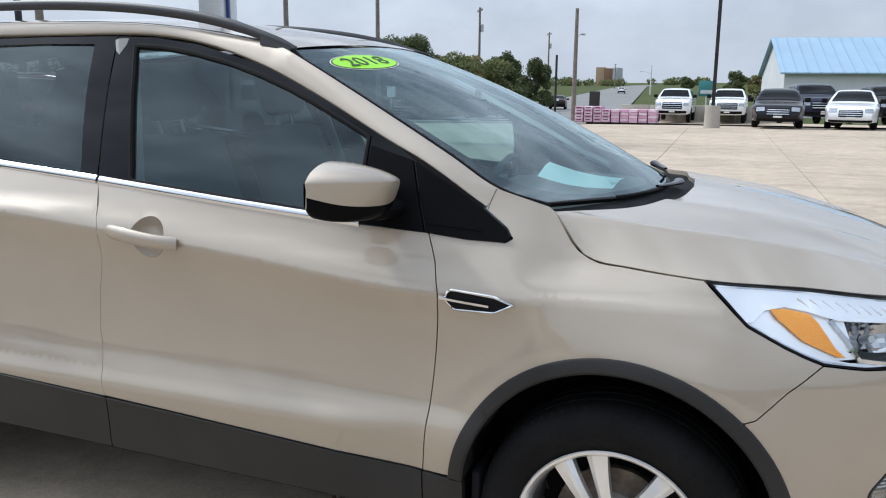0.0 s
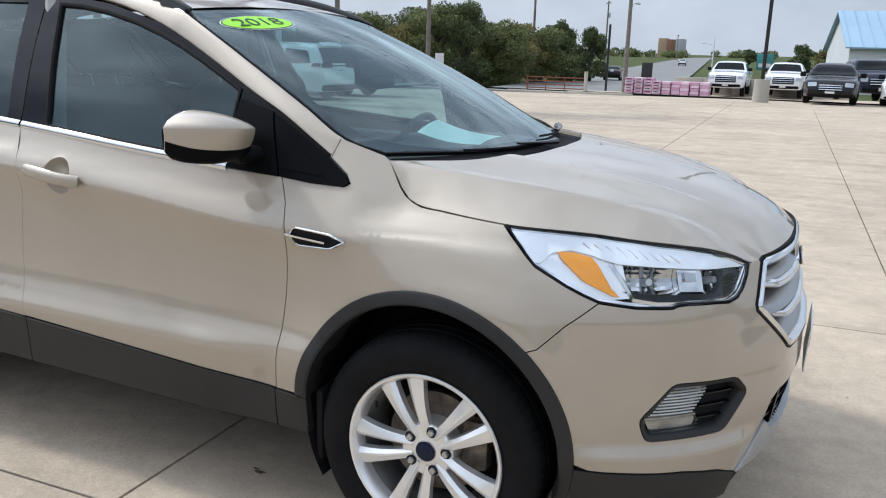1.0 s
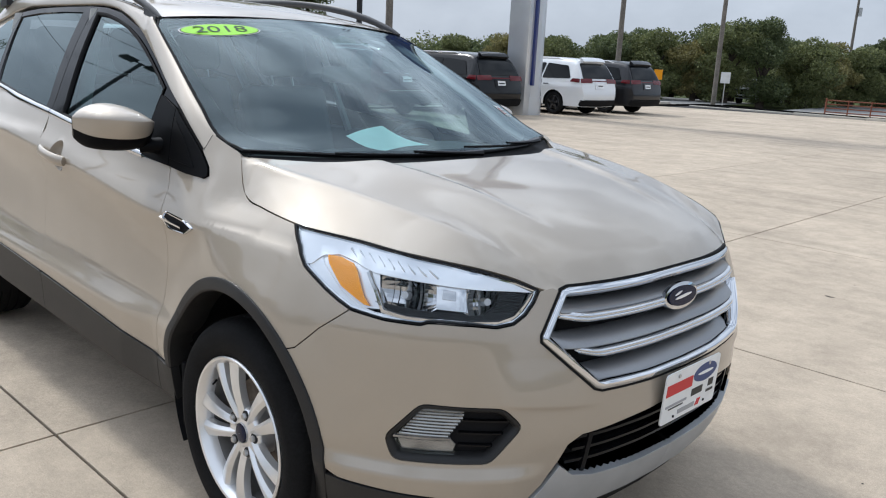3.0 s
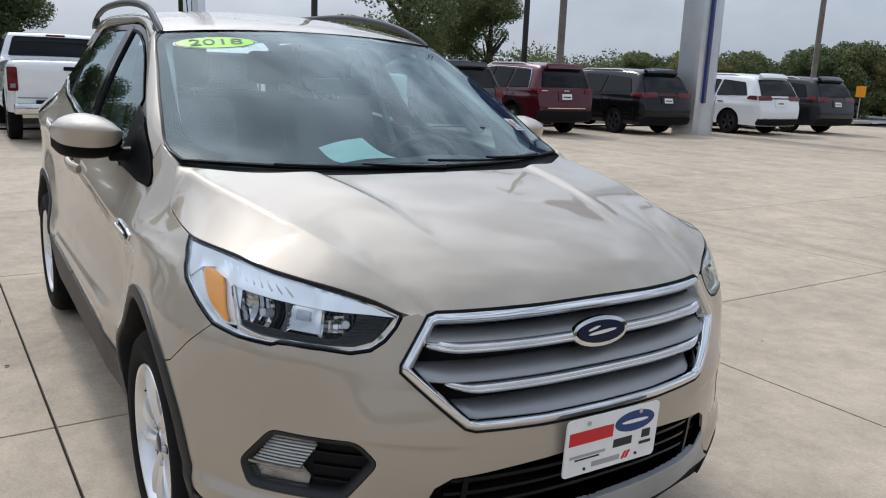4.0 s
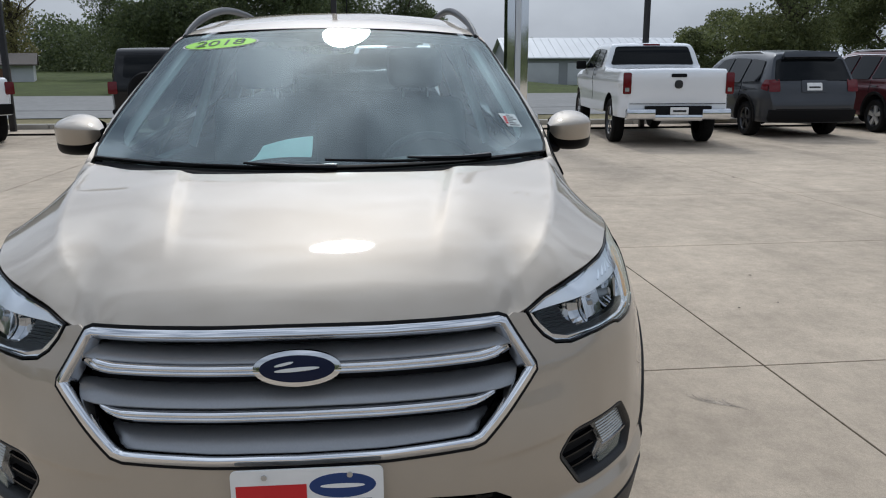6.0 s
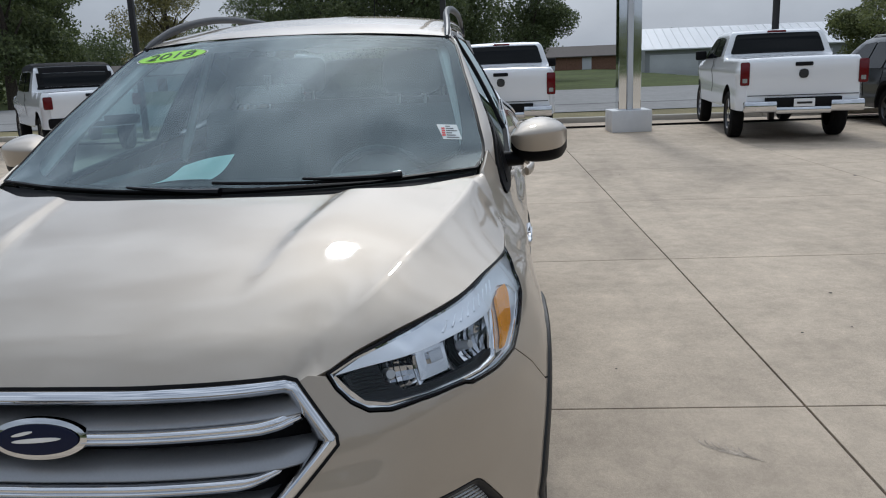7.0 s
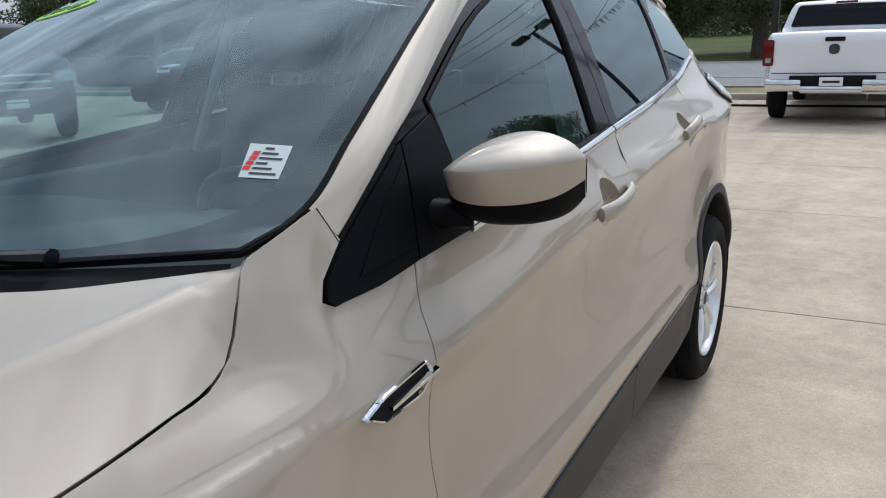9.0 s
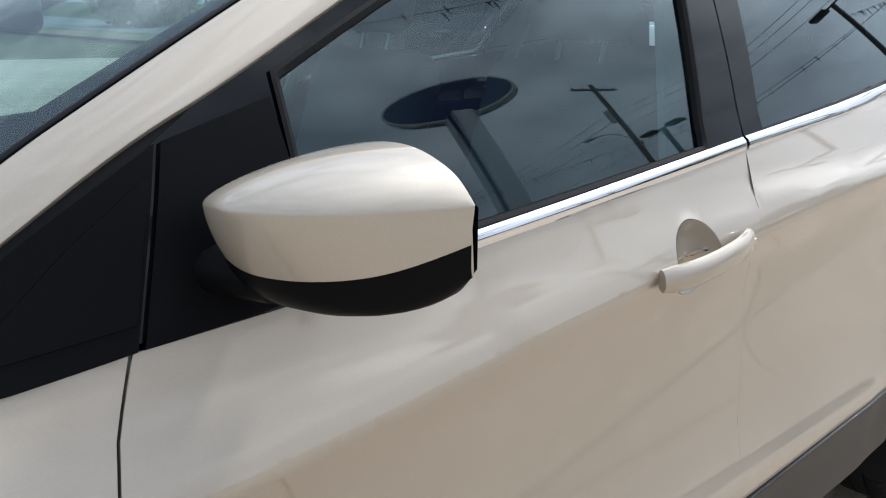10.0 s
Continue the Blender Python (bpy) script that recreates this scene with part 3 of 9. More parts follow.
M["plate_white"] = material("white_plate", (0.80, 0.80, 0.79), rough=0.4, stain=0.05, stain_scale=14)
M["red"] = material("red_print", (0.55, 0.015, 0.02), rough=0.45)
M["blue"] = material("blue_print", (0.012, 0.040, 0.16), rough=0.4)
M["print"] = material("black_print", (0.02, 0.02, 0.02), rough=0.5)
M["grey_print"] = material("grey_print", (0.35, 0.35, 0.36), rough=0.5)
M["paper"] = material("pale_teal_paper", (0.66, 0.88, 0.86), rough=0.8, stain=0.04, stain_scale=12)
M["tail_red"] = material("red_lamp", (0.11, 0.003, 0.006), rough=0.15, coat=0.3, spec=0.3)

suv = thing("suv", "champagne metallic compact SUV with black lower cladding, parked on concrete", "car")


def L(*pts):
    """Flank points given as x, z."""
    return [(float(s_x(x)), z) for x, z in pts]


def arc(cx, r, a0, a1, n=22):
    """Part of a wheel arch's circle on the flank."""
    return L(*[(cx + r * math.cos(radians(a0 + (a1 - a0) * i / n)), 0.40 + r * math.sin(radians(a0 + (a1 - a0) * i / n))) for i in range(n + 1)])


CLAD_TOP = [(-0.42, 0.438), (-0.491, 0.443), (-1.30, 0.490), (-2.00, 0.522), (-2.27, 0.530)]


def clad_z(x):
    return float(np.interp(-x, [-p[0] for p in CLAD_TOP], [p[1] for p in CLAD_TOP]))


GAP_F = [(-0.491, 0.443), (-0.478, 0.60), (-0.466, 0.772), (-0.455, 0.928), (-0.475, 1.00), (-0.503, 1.071)]
GAP_B = [(-1.535, 0.503), (-1.548, 0.573), (-1.573, 0.700), (-1.573, 0.815), (-1.550, 0.93), (-1.541, 1.028), (-1.586, 1.150)]
BELT = [(-0.503, 1.064), (-0.88, 1.092), (-1.12, 1.111), (-1.586, 1.150), (-2.0, 1.181), (-2.42, 1.225), (-2.95, 1.290)]
ROOFSIDE = [(-0.36, 1.138), (-0.563, 1.256), (-0.627, 1.284), (-0.90, 1.412), (-1.096, 1.492), (-1.369, 1.570), (-1.71, 1.600), (-2.2, 1.600), (-2.75, 1.575), (-3.10, 1.50)]


def belt_z(x):
    return float(np.interp(-x, [-p[0] for p in BELT], [p[1] for p in BELT]))


def roofside_z(x):
    return float(glide([-p[0] for p in ROOFSIDE], [p[1] for p in ROOFSIDE], np.array([-x]))[0])


def scoop_ring(x0, z0, r=0.058, n=32):
    """Round opening in a door behind its handle."""
    return [(float(s_x(x0 + 0.006)) + r * math.cos(2 * math.pi * i / n), z0 - 0.002 + r * math.sin(2 * math.pi * i / n)) for i in range(n)]


CREASE_X = np.arange(0.05, -3.3, -0.02)
CREASES = [[(float(s_x(x)), float(crease_z(x)) + d) for x in CREASE_X] for d in (-0.020, -0.0105, -0.0065, -0.0035, 0.0005, 0.009, 0.022)]
CREASES += [[(float(s_x(x)), z) for x in CREASE_X] for z in (0.530, 0.545, 0.556, 0.566, 0.580, 0.600)]

LAMP_TOP = [(1.319, 1.003), (1.19, 0.999), (1.06, 0.993), (0.93, 0.982), (0.80, 0.968), (0.70, 0.953), (0.60, 0.928), (0.537, 0.906)]
LAMP_LOW = [(0.537, 0.906), (0.552, 0.878), (0.577, 0.849), (0.61, 0.828), (0.655, 0.822), (0.72, 0.830), (0.80, 0.833), (0.832, 0.832), (0.85, 0.826), (0.95, 0.828), (1.047, 0.838), (1.09, 0.853), (1.135, 0.872), (1.22, 0.914), (1.319, 1.003)]
FOG = [(0.926, 0.537), (0.838, 0.632), (0.632, 0.625), (0.582, 0.577), (0.660, 0.479), (0.903, 0.478)]
GRILLE = [(0.0, 0.917), (0.24, 0.9155), (0.455, 0.910), (0.474, 0.903), (0.533, 0.800), (0.533, 0.788), (0.385, 0.664), (0.36, 0.656), (0.18, 0.650), (0.0, 0.649)]
LOW_TOP = [(0.474, 0.470), (0.452, 0.515), (0.413, 0.538), (0.277, 0.550), (0.12, 0.560), (0.0, 0.562)]
LOW_BOT = [(0.0, 0.400), (0.2, 0.404), (0.36, 0.414), (0.43, 0.428), (0.474, 0.470)]

for sg in (1, -1):
    # front wing
    out = L(*GAP_F) + L((-0.40, 1.064), (-0.300, 1.058), (-0.283, 1.068), (-0.300, 1.092), (-0.362, 1.136))
    out += [(float(s_x(-0.34)), 1.187), (float(s_x(-0.27)), 1.166), (float(s_x(-0.205)), 1.147)]
    out += [tuple(p) for p in smooth_line(L((-0.188, 1.135), (-0.155, 1.088), (-0.125, 1.050), (-0.085, 1.028), (0.0, 1.018), (0.185, 1.004)), 16)]
    out += LAMP_LOW[::-1][0:5] + [(1.127, 0.778), (1.191, 0.715)] + arc(0, 0.418, 47, 174)
    sheet(Shell(), body, out, side=sg, h=0.026, gap=0.0016, lines=CREASES).done("front_wing", M["paint"], suv)
    # doors
    out = L(*GAP_F) + L(*[(x, z - 0.002) for x, z in BELT[1:4]]) + L(*[(x - (0.0022 if sg > 0 else 0.0006), z) for x, z in GAP_B[::-1]]) + L((-1.30, 0.490))
    fd = sheet(Shell(), body, out, side=sg, h=0.03, holes=[scoop_ring(-1.365, 1.006)], lines=CREASES).done("front_door", M["paint"], suv)
    out = L(*GAP_B) + L(*[(x, z - 0.002) for x, z in BELT[4:6]]) + L((-2.46, 1.15), (-2.44, 1.02), (-2.36, 0.86)) + arc(-2.69, 0.418, 52, 20) + L((-2.27, 0.530), (-2.0, 0.522))
    rd = sheet(Shell(), body, out, side=sg, h=0.035, gap=0.0005, holes=[scoop_ring(-2.265, 1.082)], lines=CREASES).done("rear_door", M["paint"], suv)
    out = L((-2.42, 1.225), (-2.46, 1.15), (-2.44, 1.02), (-2.36, 0.86)) + arc(-2.69, 0.418, 52, 168) + L((-3.30, 0.52), (-3.50, 0.60), (-3.48, 1.20), (-3.30, 1.33), (-2.95, 1.290))
    sheet(Shell(), body, out, side=sg, h=0.045, gap=0.0012, lines=CREASES).done("rear_quarter", M["paint"], suv)
    # dark mouldings: arches and sills
    for cx, a0, a1 in ((0.0, -15, 174), (-2.69, 18, 176)):
        sh = Shell()
        band(sh, body, arc(cx, 0.420, a0, a1, 60)[::-1], [(0.0, -0.002), (0.002, 0.005), (0.008, 0.0075), (0.034, 0.0085), (0.040, 0.004), (0.044, -0.02), (0.046, -0.09)], closed=False, side=sg)
        sh.done("wheel_arch_moulding", M["clad"], suv, "dark textured plastic arch")
    for x0, x1 in ((-0.375, -0.491), (-0.491, -1.527), (-1.527, -2.285)):
        xs = np.linspace(x0, x1, 14)
        lo = [(x, float(np.interp(-x, [0.4, 0.75, 2.03, 2.3], [0.318, 0.322, 0.343, 0.352]))) for x in xs]
        hi = [(x, clad_z(x) + 0.001) for x in xs[::-1]]
        sheet(Shell(), body, L(*(lo + hi)), side=sg, h=0.03, lift=0.007, depth=0.03).done("sill_cladding", M["clad"], suv if x0 > -0.45 else (fd if x0 > -1 else rd))
    # underside lip below the sill
    xs = np.linspace(-0.40, -2.28, 20)
    lo = np.array([float(np.interp(-x, [0.4, 0.75, 2.03, 2.3], [0.318, 0.322, 0.343, 0.352])) for x in xs])
    a = body(s_x(xs), lo) + [0, 0.004, -0.002]
    b = a * [1, 0.86, 1] - [0, 0, 0.06]
    loft(Shell(), [a, b], side=sg, flip=True).done("sill", M["matt_black"], suv)
    # dark liner of the wheel wells
    for cx in (0.0, -2.69):
        rows = []
        for y in (0.90, 0.80, 0.56):
            rows.append([(cx + 0.385 * math.cos(radians(q)), y - 0.012, 0.40 + 0.385 * math.sin(radians(q))) for q in np.linspace(-32, 212, 40)])
        sh = loft(Shell(), rows, side=sg)
        r2 = [(cx, 0.56, 0.40)] * 40
        loft(sh, [rows[-1], r2], side=sg)
        sh.done("wheel_well", M["matt_black"], suv)
    # mud flap behind the front wheel
    bm = bmesh.new()
    box(bm, -0.36, 0.72 * sg if sg > 0 else -0.875, 0.235, -0.335, 0.875 if sg > 0 else -0.72, 0.46, 0.01)
    part("mud_flap", bm, M["matt_black"], suv)

# bumper, one piece round the nose
sh = Shell()
low_edge = [(1.047, 0.402), (0.92, 0.396), (0.794, 0.390), (0.68, 0.372), (0.600, 0.342), (0.56, 0.362), (0.515, 0.405), (0.474, 0.470)]
out = [(0.0, 0.649), (0.18, 0.650), (0.36, 0.656), (0.385, 0.664), (0.533, 0.788), (0.533, 0.800), (0.474, 0.903), (0.50, 0.914)] + LAMP_LOW[:11] + [(1.127, 0.778), (1.191, 0.715)] + arc(0, 0.418, 47, 2, 12) + low_edge + LOW_TOP[1:]
for sg in (1, -1):
    sheet(sh, body, out, side=sg, h=0.016, holes=[rounded(FOG, 0.02)], seam=True, lines=[[(q, 0.612 + 0.06 * (q - 0.50) + d) for q in np.arange(0.34, 0.62, 0.012)] for d in (-0.006, 0.0, 0.005, 0.010, 0.018)])
bumper = sh.done("front_bumper", M["paint"], suv)
for sg in (1, -1):
    # black lip under the bumper
    lip = low_edge[:5] + [(0.60, 0.262), (0.80, 0.27), (1.080, 0.285), (1.088, 0.34), (1.082, 0.404)]
    sheet(Shell(), body, lip, side=sg, h=0.03, lift=0.004, depth=0.03).done("bumper_lip", M["clad"], bumper, "dark textured plastic lip")
sh = Shell()
skid = [(0.0, 0.400), (0.2, 0.404), (0.36, 0.414), (0.43, 0.428), (0.472, 0.462), (0.515, 0.400), (0.56, 0.357), (0.596, 0.338), (0.50, 0.318), (0.3, 0.300), (0.0, 0.292)]
for sg in (1, -1):
    sheet(sh, body, skid, side=sg, h=0.012, lift=0.006, depth=0.03, seam=True)
sh.done("skid_plate", M["skid"], bumper, "silver painted skid plate")
sh = Shell()
for sg in (1, -1):
    sheet(sh, body, [(0.0, 0.292), (0.3, 0.300), (0.50, 0.318), (0.60, 0.338), (0.60, 0.262), (0.3, 0.24), (0.0, 0.235)], side=sg, h=0.04, lift=-0.004, depth=0.02, seam=True)
sh.done("lower_valance", M["matt_black"], bumper)
# lower grille: dark recess and bars
sh = Shell()
for sg in (1, -1):
    sheet(sh, body, LOW_TOP[::-1] + LOW_BOT[::-1][1:], side=sg, h=0.03, lift=-0.055, depth=-0.055, gap=-0.002, seam=True)
lower_grille = sh.done("lower_grille", M["matt_black"], bumper)
for z in (0.455, 0.490, 0.525):
    sh = Shell()
    for sg in (1, -1):
        band(sh, body, [(0.0, z), (0.2, z), (0.415 + 0.04 * (0.52 - z) / 0.08, z)], [(-0.006, -0.04), (-0.005, -0.014), (0.005, -0.012), (0.006, -0.04)], closed=False, side=sg)
    sh.done("slat", M["black"], lower_grille)
for s0 in (0.385,):
    for sg in (1, -1):
        band(Shell(), body, [(s0, 0.41), (s0 - 0.01, 0.545)], [(-0.008, -0.04), (-0.007, -0.010), (0.007, -0.010), (0.008, -0.04)], closed=False, side=sg).done("post", M["black"], lower_grille)


def front(y, z, back=0.0):
    """A point on the nose at y, z, set back along x."""
    y = np.asarray(y, float)
    p = body(s_y(np.abs(y)), np.asarray(z, float))
    return np.stack([p[..., 0] - back, y, p[..., 2]], -1)


# grille
grille = Shell()
loop = [(s, z) for s, z in GRILLE]
for sg in (1, -1):
    sheet(grille, body, loop, side=sg, h=0.03, lift=-0.075, depth=-0.075, gap=0.0, seam=True)
grille = grille.done("grille", M["matt_black"], suv)
full = np.array([(s, z) for s, z in GRILLE] + [(-s, z) for s, z in GRILLE[::-1] if s > 0])


def both(s, z):
    """The nose across the middle: s below 0 lies on the right."""
    s = np.asarray(s, float)
    p = body(np.abs(s), z)
    p[..., 1] *= np.where(s < 0, -1, 1)
    return p


band(Shell(), both, full, [(-0.003, -0.012), (-0.001, 0.004), (0.004, 0.008), (0.012, 0.008), (0.019, 0.001), (0.021, -0.012), (0.022, -0.03)], closed=True, h=0.025).done("chrome_surround", M["chrome"], grille, "polished chrome surround")


# black band: the gap under the hood, and a shadow line painted round the rest
band(Shell(), both, full, [(-0.0095, -0.012), (-0.0090, 0.0012), (-0.0030, 0.0016), (-0.0025, -0.008)], closed=True, h=0.025).done("surround_gap", M["matt_black"], grille)


def half_width(z, inset=0.026):
    """Half the grille's opening at a height."""
    w = np.interp(z, [0.649, 0.662, 0.794, 0.905, 0.917], [0.345, 0.378, 0.520, 0.463, 0.44])
    return w - inset


def strip(name, prof, mat, end=0.0, kick=0.0, inset=0.026, gap_mid=0.0):
    """A bar across the grille from a profile of (height, set back)."""
    sh = Shell()
    zc = sum(p[0] for p in prof) / len(prof)
    spans = [(-1, 1)] if not gap_mid else [(-1, -gap_mid), (gap_mid, 1)]
    for a, b in spans:
        rows = []
        for z, bk in prof:
            w = half_width(z, inset) - end
            u = np.linspace(a, b, 41)
            y = u * w
            lift = kick * np.clip((np.abs(u) - 0.86) / 0.14, 0, 1)
            rows.append(front(y, z + lift, bk + 0.02 * np.clip((np.abs(u) - 0.93) / 0.07, 0, 1)))
        loft(sh, rows, flip=True)
    return sh.done(name, mat, grille)


for z0, z1 in ((0.869, 0.852), (0.792, 0.764), (0.702, 0.668)):
    strip("grey_blade", [(z0, 0.070), (z0 - 0.002, 0.046), (z0 - (z0 - z1) * 0.5, 0.024), (z1, 0.010), (z1 - 0.004, 0.012), (z1 - 0.006, 0.05)], M["grille_grey"], inset=0.021)
for z0, g in ((0.848, 0.17), (0.757, 0.0)):
    strip("chrome_bar", [(z0, 0.02), (z0 - 0.001, 0.003), (z0 - 0.009, 0.001), (z0 - 0.010, 0.006), (z0 - 0.013, 0.006), (z0 - 0.014, 0.001), (z0 - 0.021, 0.004), (z0 - 0.022, 0.03)], M["chrome"], end=0.030, kick=0.008, gap_mid=g)
for k in range(9):
    y = -0.36 + 0.09 * k
    bm = bmesh.new()
    c = front(np.array([y]), np.array([0.892]), 0.03)[0]
    box(bm, c[0] - 0.03, y - 0.012, 0.886, c[0] + 0.004, y + 0.012, 0.903, 0.002, 1)
    part("rib", bm, M["black"], grille)


def oval(bm, m, a, b, t, seg=40, dome=0.0):
    """An oval plate in the yz plane, facing +x."""
    lip = [bm.verts.new(m @ Vector((0, a * math.cos(q), b * math.sin(q)))) for q in np.linspace(0, 2 * math.pi, seg, endpoint=False)]
    rim = [bm.verts.new(m @ Vector((t, a * 0.985 * math.cos(q), b * 0.985 * math.sin(q)))) for q in np.linspace(0, 2 * math.pi, seg, endpoint=False)]
    inn = [bm.verts.new(m @ Vector((t + dome, a * 0.6 * math.cos(q), b * 0.6 * math.sin(q)))) for q in np.linspace(0, 2 * math.pi, seg, endpoint=False)]
    for i in range(seg):
        j = (i + 1) % seg
        bm.faces.new((lip[i], lip[j], rim[j], rim[i]))
        bm.faces.new((rim[i], rim[j], inn[j], inn[i]))
    bm.faces.new(inn)
    return bm


em = Matrix.Translation((0.876, 0, 0.838)) @ Matrix.Rotation(radians(-11), 4, "Y")
bm = oval(bmesh.new(), em, 0.090, 0.0375, 0.012, dome=0.003)
badge = part("badge", bm, M["chrome"], grille, "chrome-ringed dark blue oval badge")
bm = oval(bmesh.new(), em @ Matrix.Translation((0.0160, 0, 0)), 0.0755, 0.0275, 0.002, dome=0.0005)
part("enamel", bm, M["emblem_blue"], badge)
bm = bmesh.new()
for a, b, y0, z0, q in ((0.046, 0.0042, 0.0, -0.001, 4), (0.020, 0.0030, -0.026, 0.010, 12)):
    oval(bm, em @ Matrix.Translation((0.0186, y0, z0)) @ Matrix.Rotation(radians(q), 4, "X"), a, b, 0.0015, seg=20)
part("swash", bm, M["white_chrome"], badge, "silvery strokes")

# number-plate holder with the dealer's plate
pm = Matrix.Translation((0.945, 0.0, 0.575)) @ Matrix.Rotation(radians(3), 4, "Y") @ Matrix.Translation((0, 0.016, 0))
bm = bmesh.new()
rr = rounded([(-0.152, -0.076), (0.152, -0.076), (0.152, 0.076), (-0.152, 0.076)], 0.014, 4)
f0 = [bm.verts.new(pm @ Vector((0.0, y, z))) for y, z in rr]
f1 = [bm.verts.new(pm @ Vector((-0.004, y, z))) for y, z in rr]
bm.faces.new(f0)
bm.faces.new(f1[::-1])
for i in range(len(rr)):
    bm.faces.new((f0[i], f1[i], f1[(i + 1) % len(rr)], f0[(i + 1) % len(rr)]))
plate = part("front_plate", bm, M["plate_white"], suv, "white dealer plate with red and black marks")


def bar(parent, m, y0, z0, y1, z1, mat, t=0.0012, slant=0.0):
    bm = bmesh.new()
    q = [(y0, z0), (y1, z0), (y1 + slant, z1), (y0 + slant, z1)]
    a = [bm.verts.new(m @ Vector((t, y, z))) for y, z in q]
    b = [bm.verts.new(m @ Vector((0, y, z))) for y, z in q]
    bm.faces.new(a)
    for i in range(4):
        bm.faces.new((a[i], b[i], b[(i + 1) % 4], a[(i + 1) % 4]))
    return part("print", bm, mat, parent)


bar(plate, pm, -0.142, 0.008, -0.002, 0.042, M["red"])
bm = oval(bmesh.new(), pm @ Matrix.Translation((0, 0.070, 0.036)), 0.067, 0.028, 0.0012, 32)
part("print", bm, M["blue"], plate)
bm = oval(bmesh.new(), pm @ Matrix.Translation((0.0012, 0.070, 0.036)), 0.045, 0.005, 0.0008, 24)
part("print", bm, M["plate_white"], plate)
bar(plate, pm, -0.135, -0.028, -0.022, -0.021, M["grey_print"])
bar(plate, pm, -0.118, -0.036, -0.040, -0.032, M["print"])
bar(plate, pm, 0.004, -0.026, 0.066, -0.004, M["print"])
bar(plate, pm, -0.062, -0.062, 0.030, -0.048, M["grey_print"])
bar(plate, pm, 0.036, -0.064, 0.044, -0.044, M["red"], slant=0.010)
bar(plate, pm, 0.048, -0.064, 0.056, -0.044, M["red"], slant=0.010)
bar(plate, pm, 0.100, -0.018, 0.128, 0.004, M["print"])
bar(plate, pm, 0.094, -0.036, 0.134, -0.028, M["print"])
for y, z in ((-0.085, 0.060), (0.085, 0.060), (-0.085, -0.062), (0.085, -0.058)):
    bm = oval(bmesh.new(), pm @ Matrix.Translation((0, y, z)), 0.006 if z > 0 else 0.004, 0.006 if z > 0 else 0.004, 0.003, 12)
    part("bolt", bm, M["steel"] if z > 0 else M["print"], plate)

# hood
mid_edge = smooth_line([(-0.205, 0.743), (-0.12, 0.655), (0.0, 0.52), (0.075, 0.30), (0.10, 0.0)], 24)
side_edge = smooth_line([(0.868, 0.0), (0.858, 0.16), (0.832, 0.31), (0.795, 0.43), (0.763, 0.485), (0.727, 0.530), (0.672, 0.603), (0.608, 0.664), (0.51, 0.724), (0.41, 0.759), (0.30, 0.792), (0.185, 0.808), (0.05, 0.8045), (-0.06, 0.795), (-0.11, 0.786), (-0.15, 0.769), (-0.188, 0.748), (-0.205, 0.743)], 60)
HOOD_LINES = [[(x, s * (float(hood_shoulder(x)) + d)) for x in np.arange(-0.12, 0.80, 0.02)] for s in (1, -1) for d in (-0.012, -0.004, 0.004, 0.012)]
HOOD_LINES += [[(x, s * (hood_ridge(x) + d)) for x in np.arange(-0.02, 0.72, 0.02)] for s in (1, -1) for d in (-0.040, -0.026, -0.013, 0.0, 0.012)]
half = [tuple(p) for p in side_edge] + [tuple(p) for p in mid_edge[1:]]
hood_out = half + [(x, -y) for x, y in half[::-1] if y > 0]
sheet(Shell(), lambda x, y: np.stack([x, y, hood_z(x, y)], -1), hood_out, h=0.028, lines=HOOD_LINES, gap=0.0012, depth=0.02).done("hood", M["paint"], suv)

# cowl below the windscreen, wipers
sh = Shell()
y = np.linspace(-0.72, 0.72, 41)
back = np.interp(np.abs(y), [0, 0.3, 0.52, 0.655, 0.735], [0.112, 0.087, 0.012, -0.108, -0.19])
a = np.stack([back, y, hood_z(back, y) - 0.016], -1)
b = screen(y / 0.736, np.full_like(y, 0.012)) - [0, 0, 0.012]
loft(sh, [a, (a + b) / 2 - [0, 0, 0.006], b], flip=False)
sh.done("cowl", M["matt_black"], suv)


def wiper(p0, p1, lift=0.012):
    bm = bmesh.new()
    u0, v0 = p0
    u1, v1 = p1
    u, v = np.linspace(u0, u1, 12), np.linspace(v0, v1, 12)
    q = screen(u, v) + [0.3 * lift, 0, lift]
    tube(bm, q, 0.0055, 6, 0.8)
    w = part("wiper", bm, M["matt_black"], suv)
    bm = bmesh.new()
    q2 = screen(np.linspace(u0 + (u1 - u0) * 0.5, u0 - 0.02 * np.sign(u1 - u0), 8), np.linspace((v0 + v1) / 2, -0.03, 8)) + np.array([0.3 * lift, 0, lift * 1.9])
    tube(bm, q2, [0.006, 0.007, 0.008, 0.009, 0.010, 0.011, 0.015, 0.018], 8, 0.7)
    part("arm", bm, M["black"], w)


wiper((0.69, -0.012), (0.02, 0.022))
wiper((0.05, -0.010), (-0.66, -0.012))

# windscreen with its black border
bo = [(-0.985, 0.02), (-0.6, 0.0), (0.6, 0.0), (0.985, 0.02), (1.0, 0.10), (1.0, 0.93), (0.97, 1.0), (-0.97, 1.0), (-1.0, 0.93), (-1.0, 0.10)]
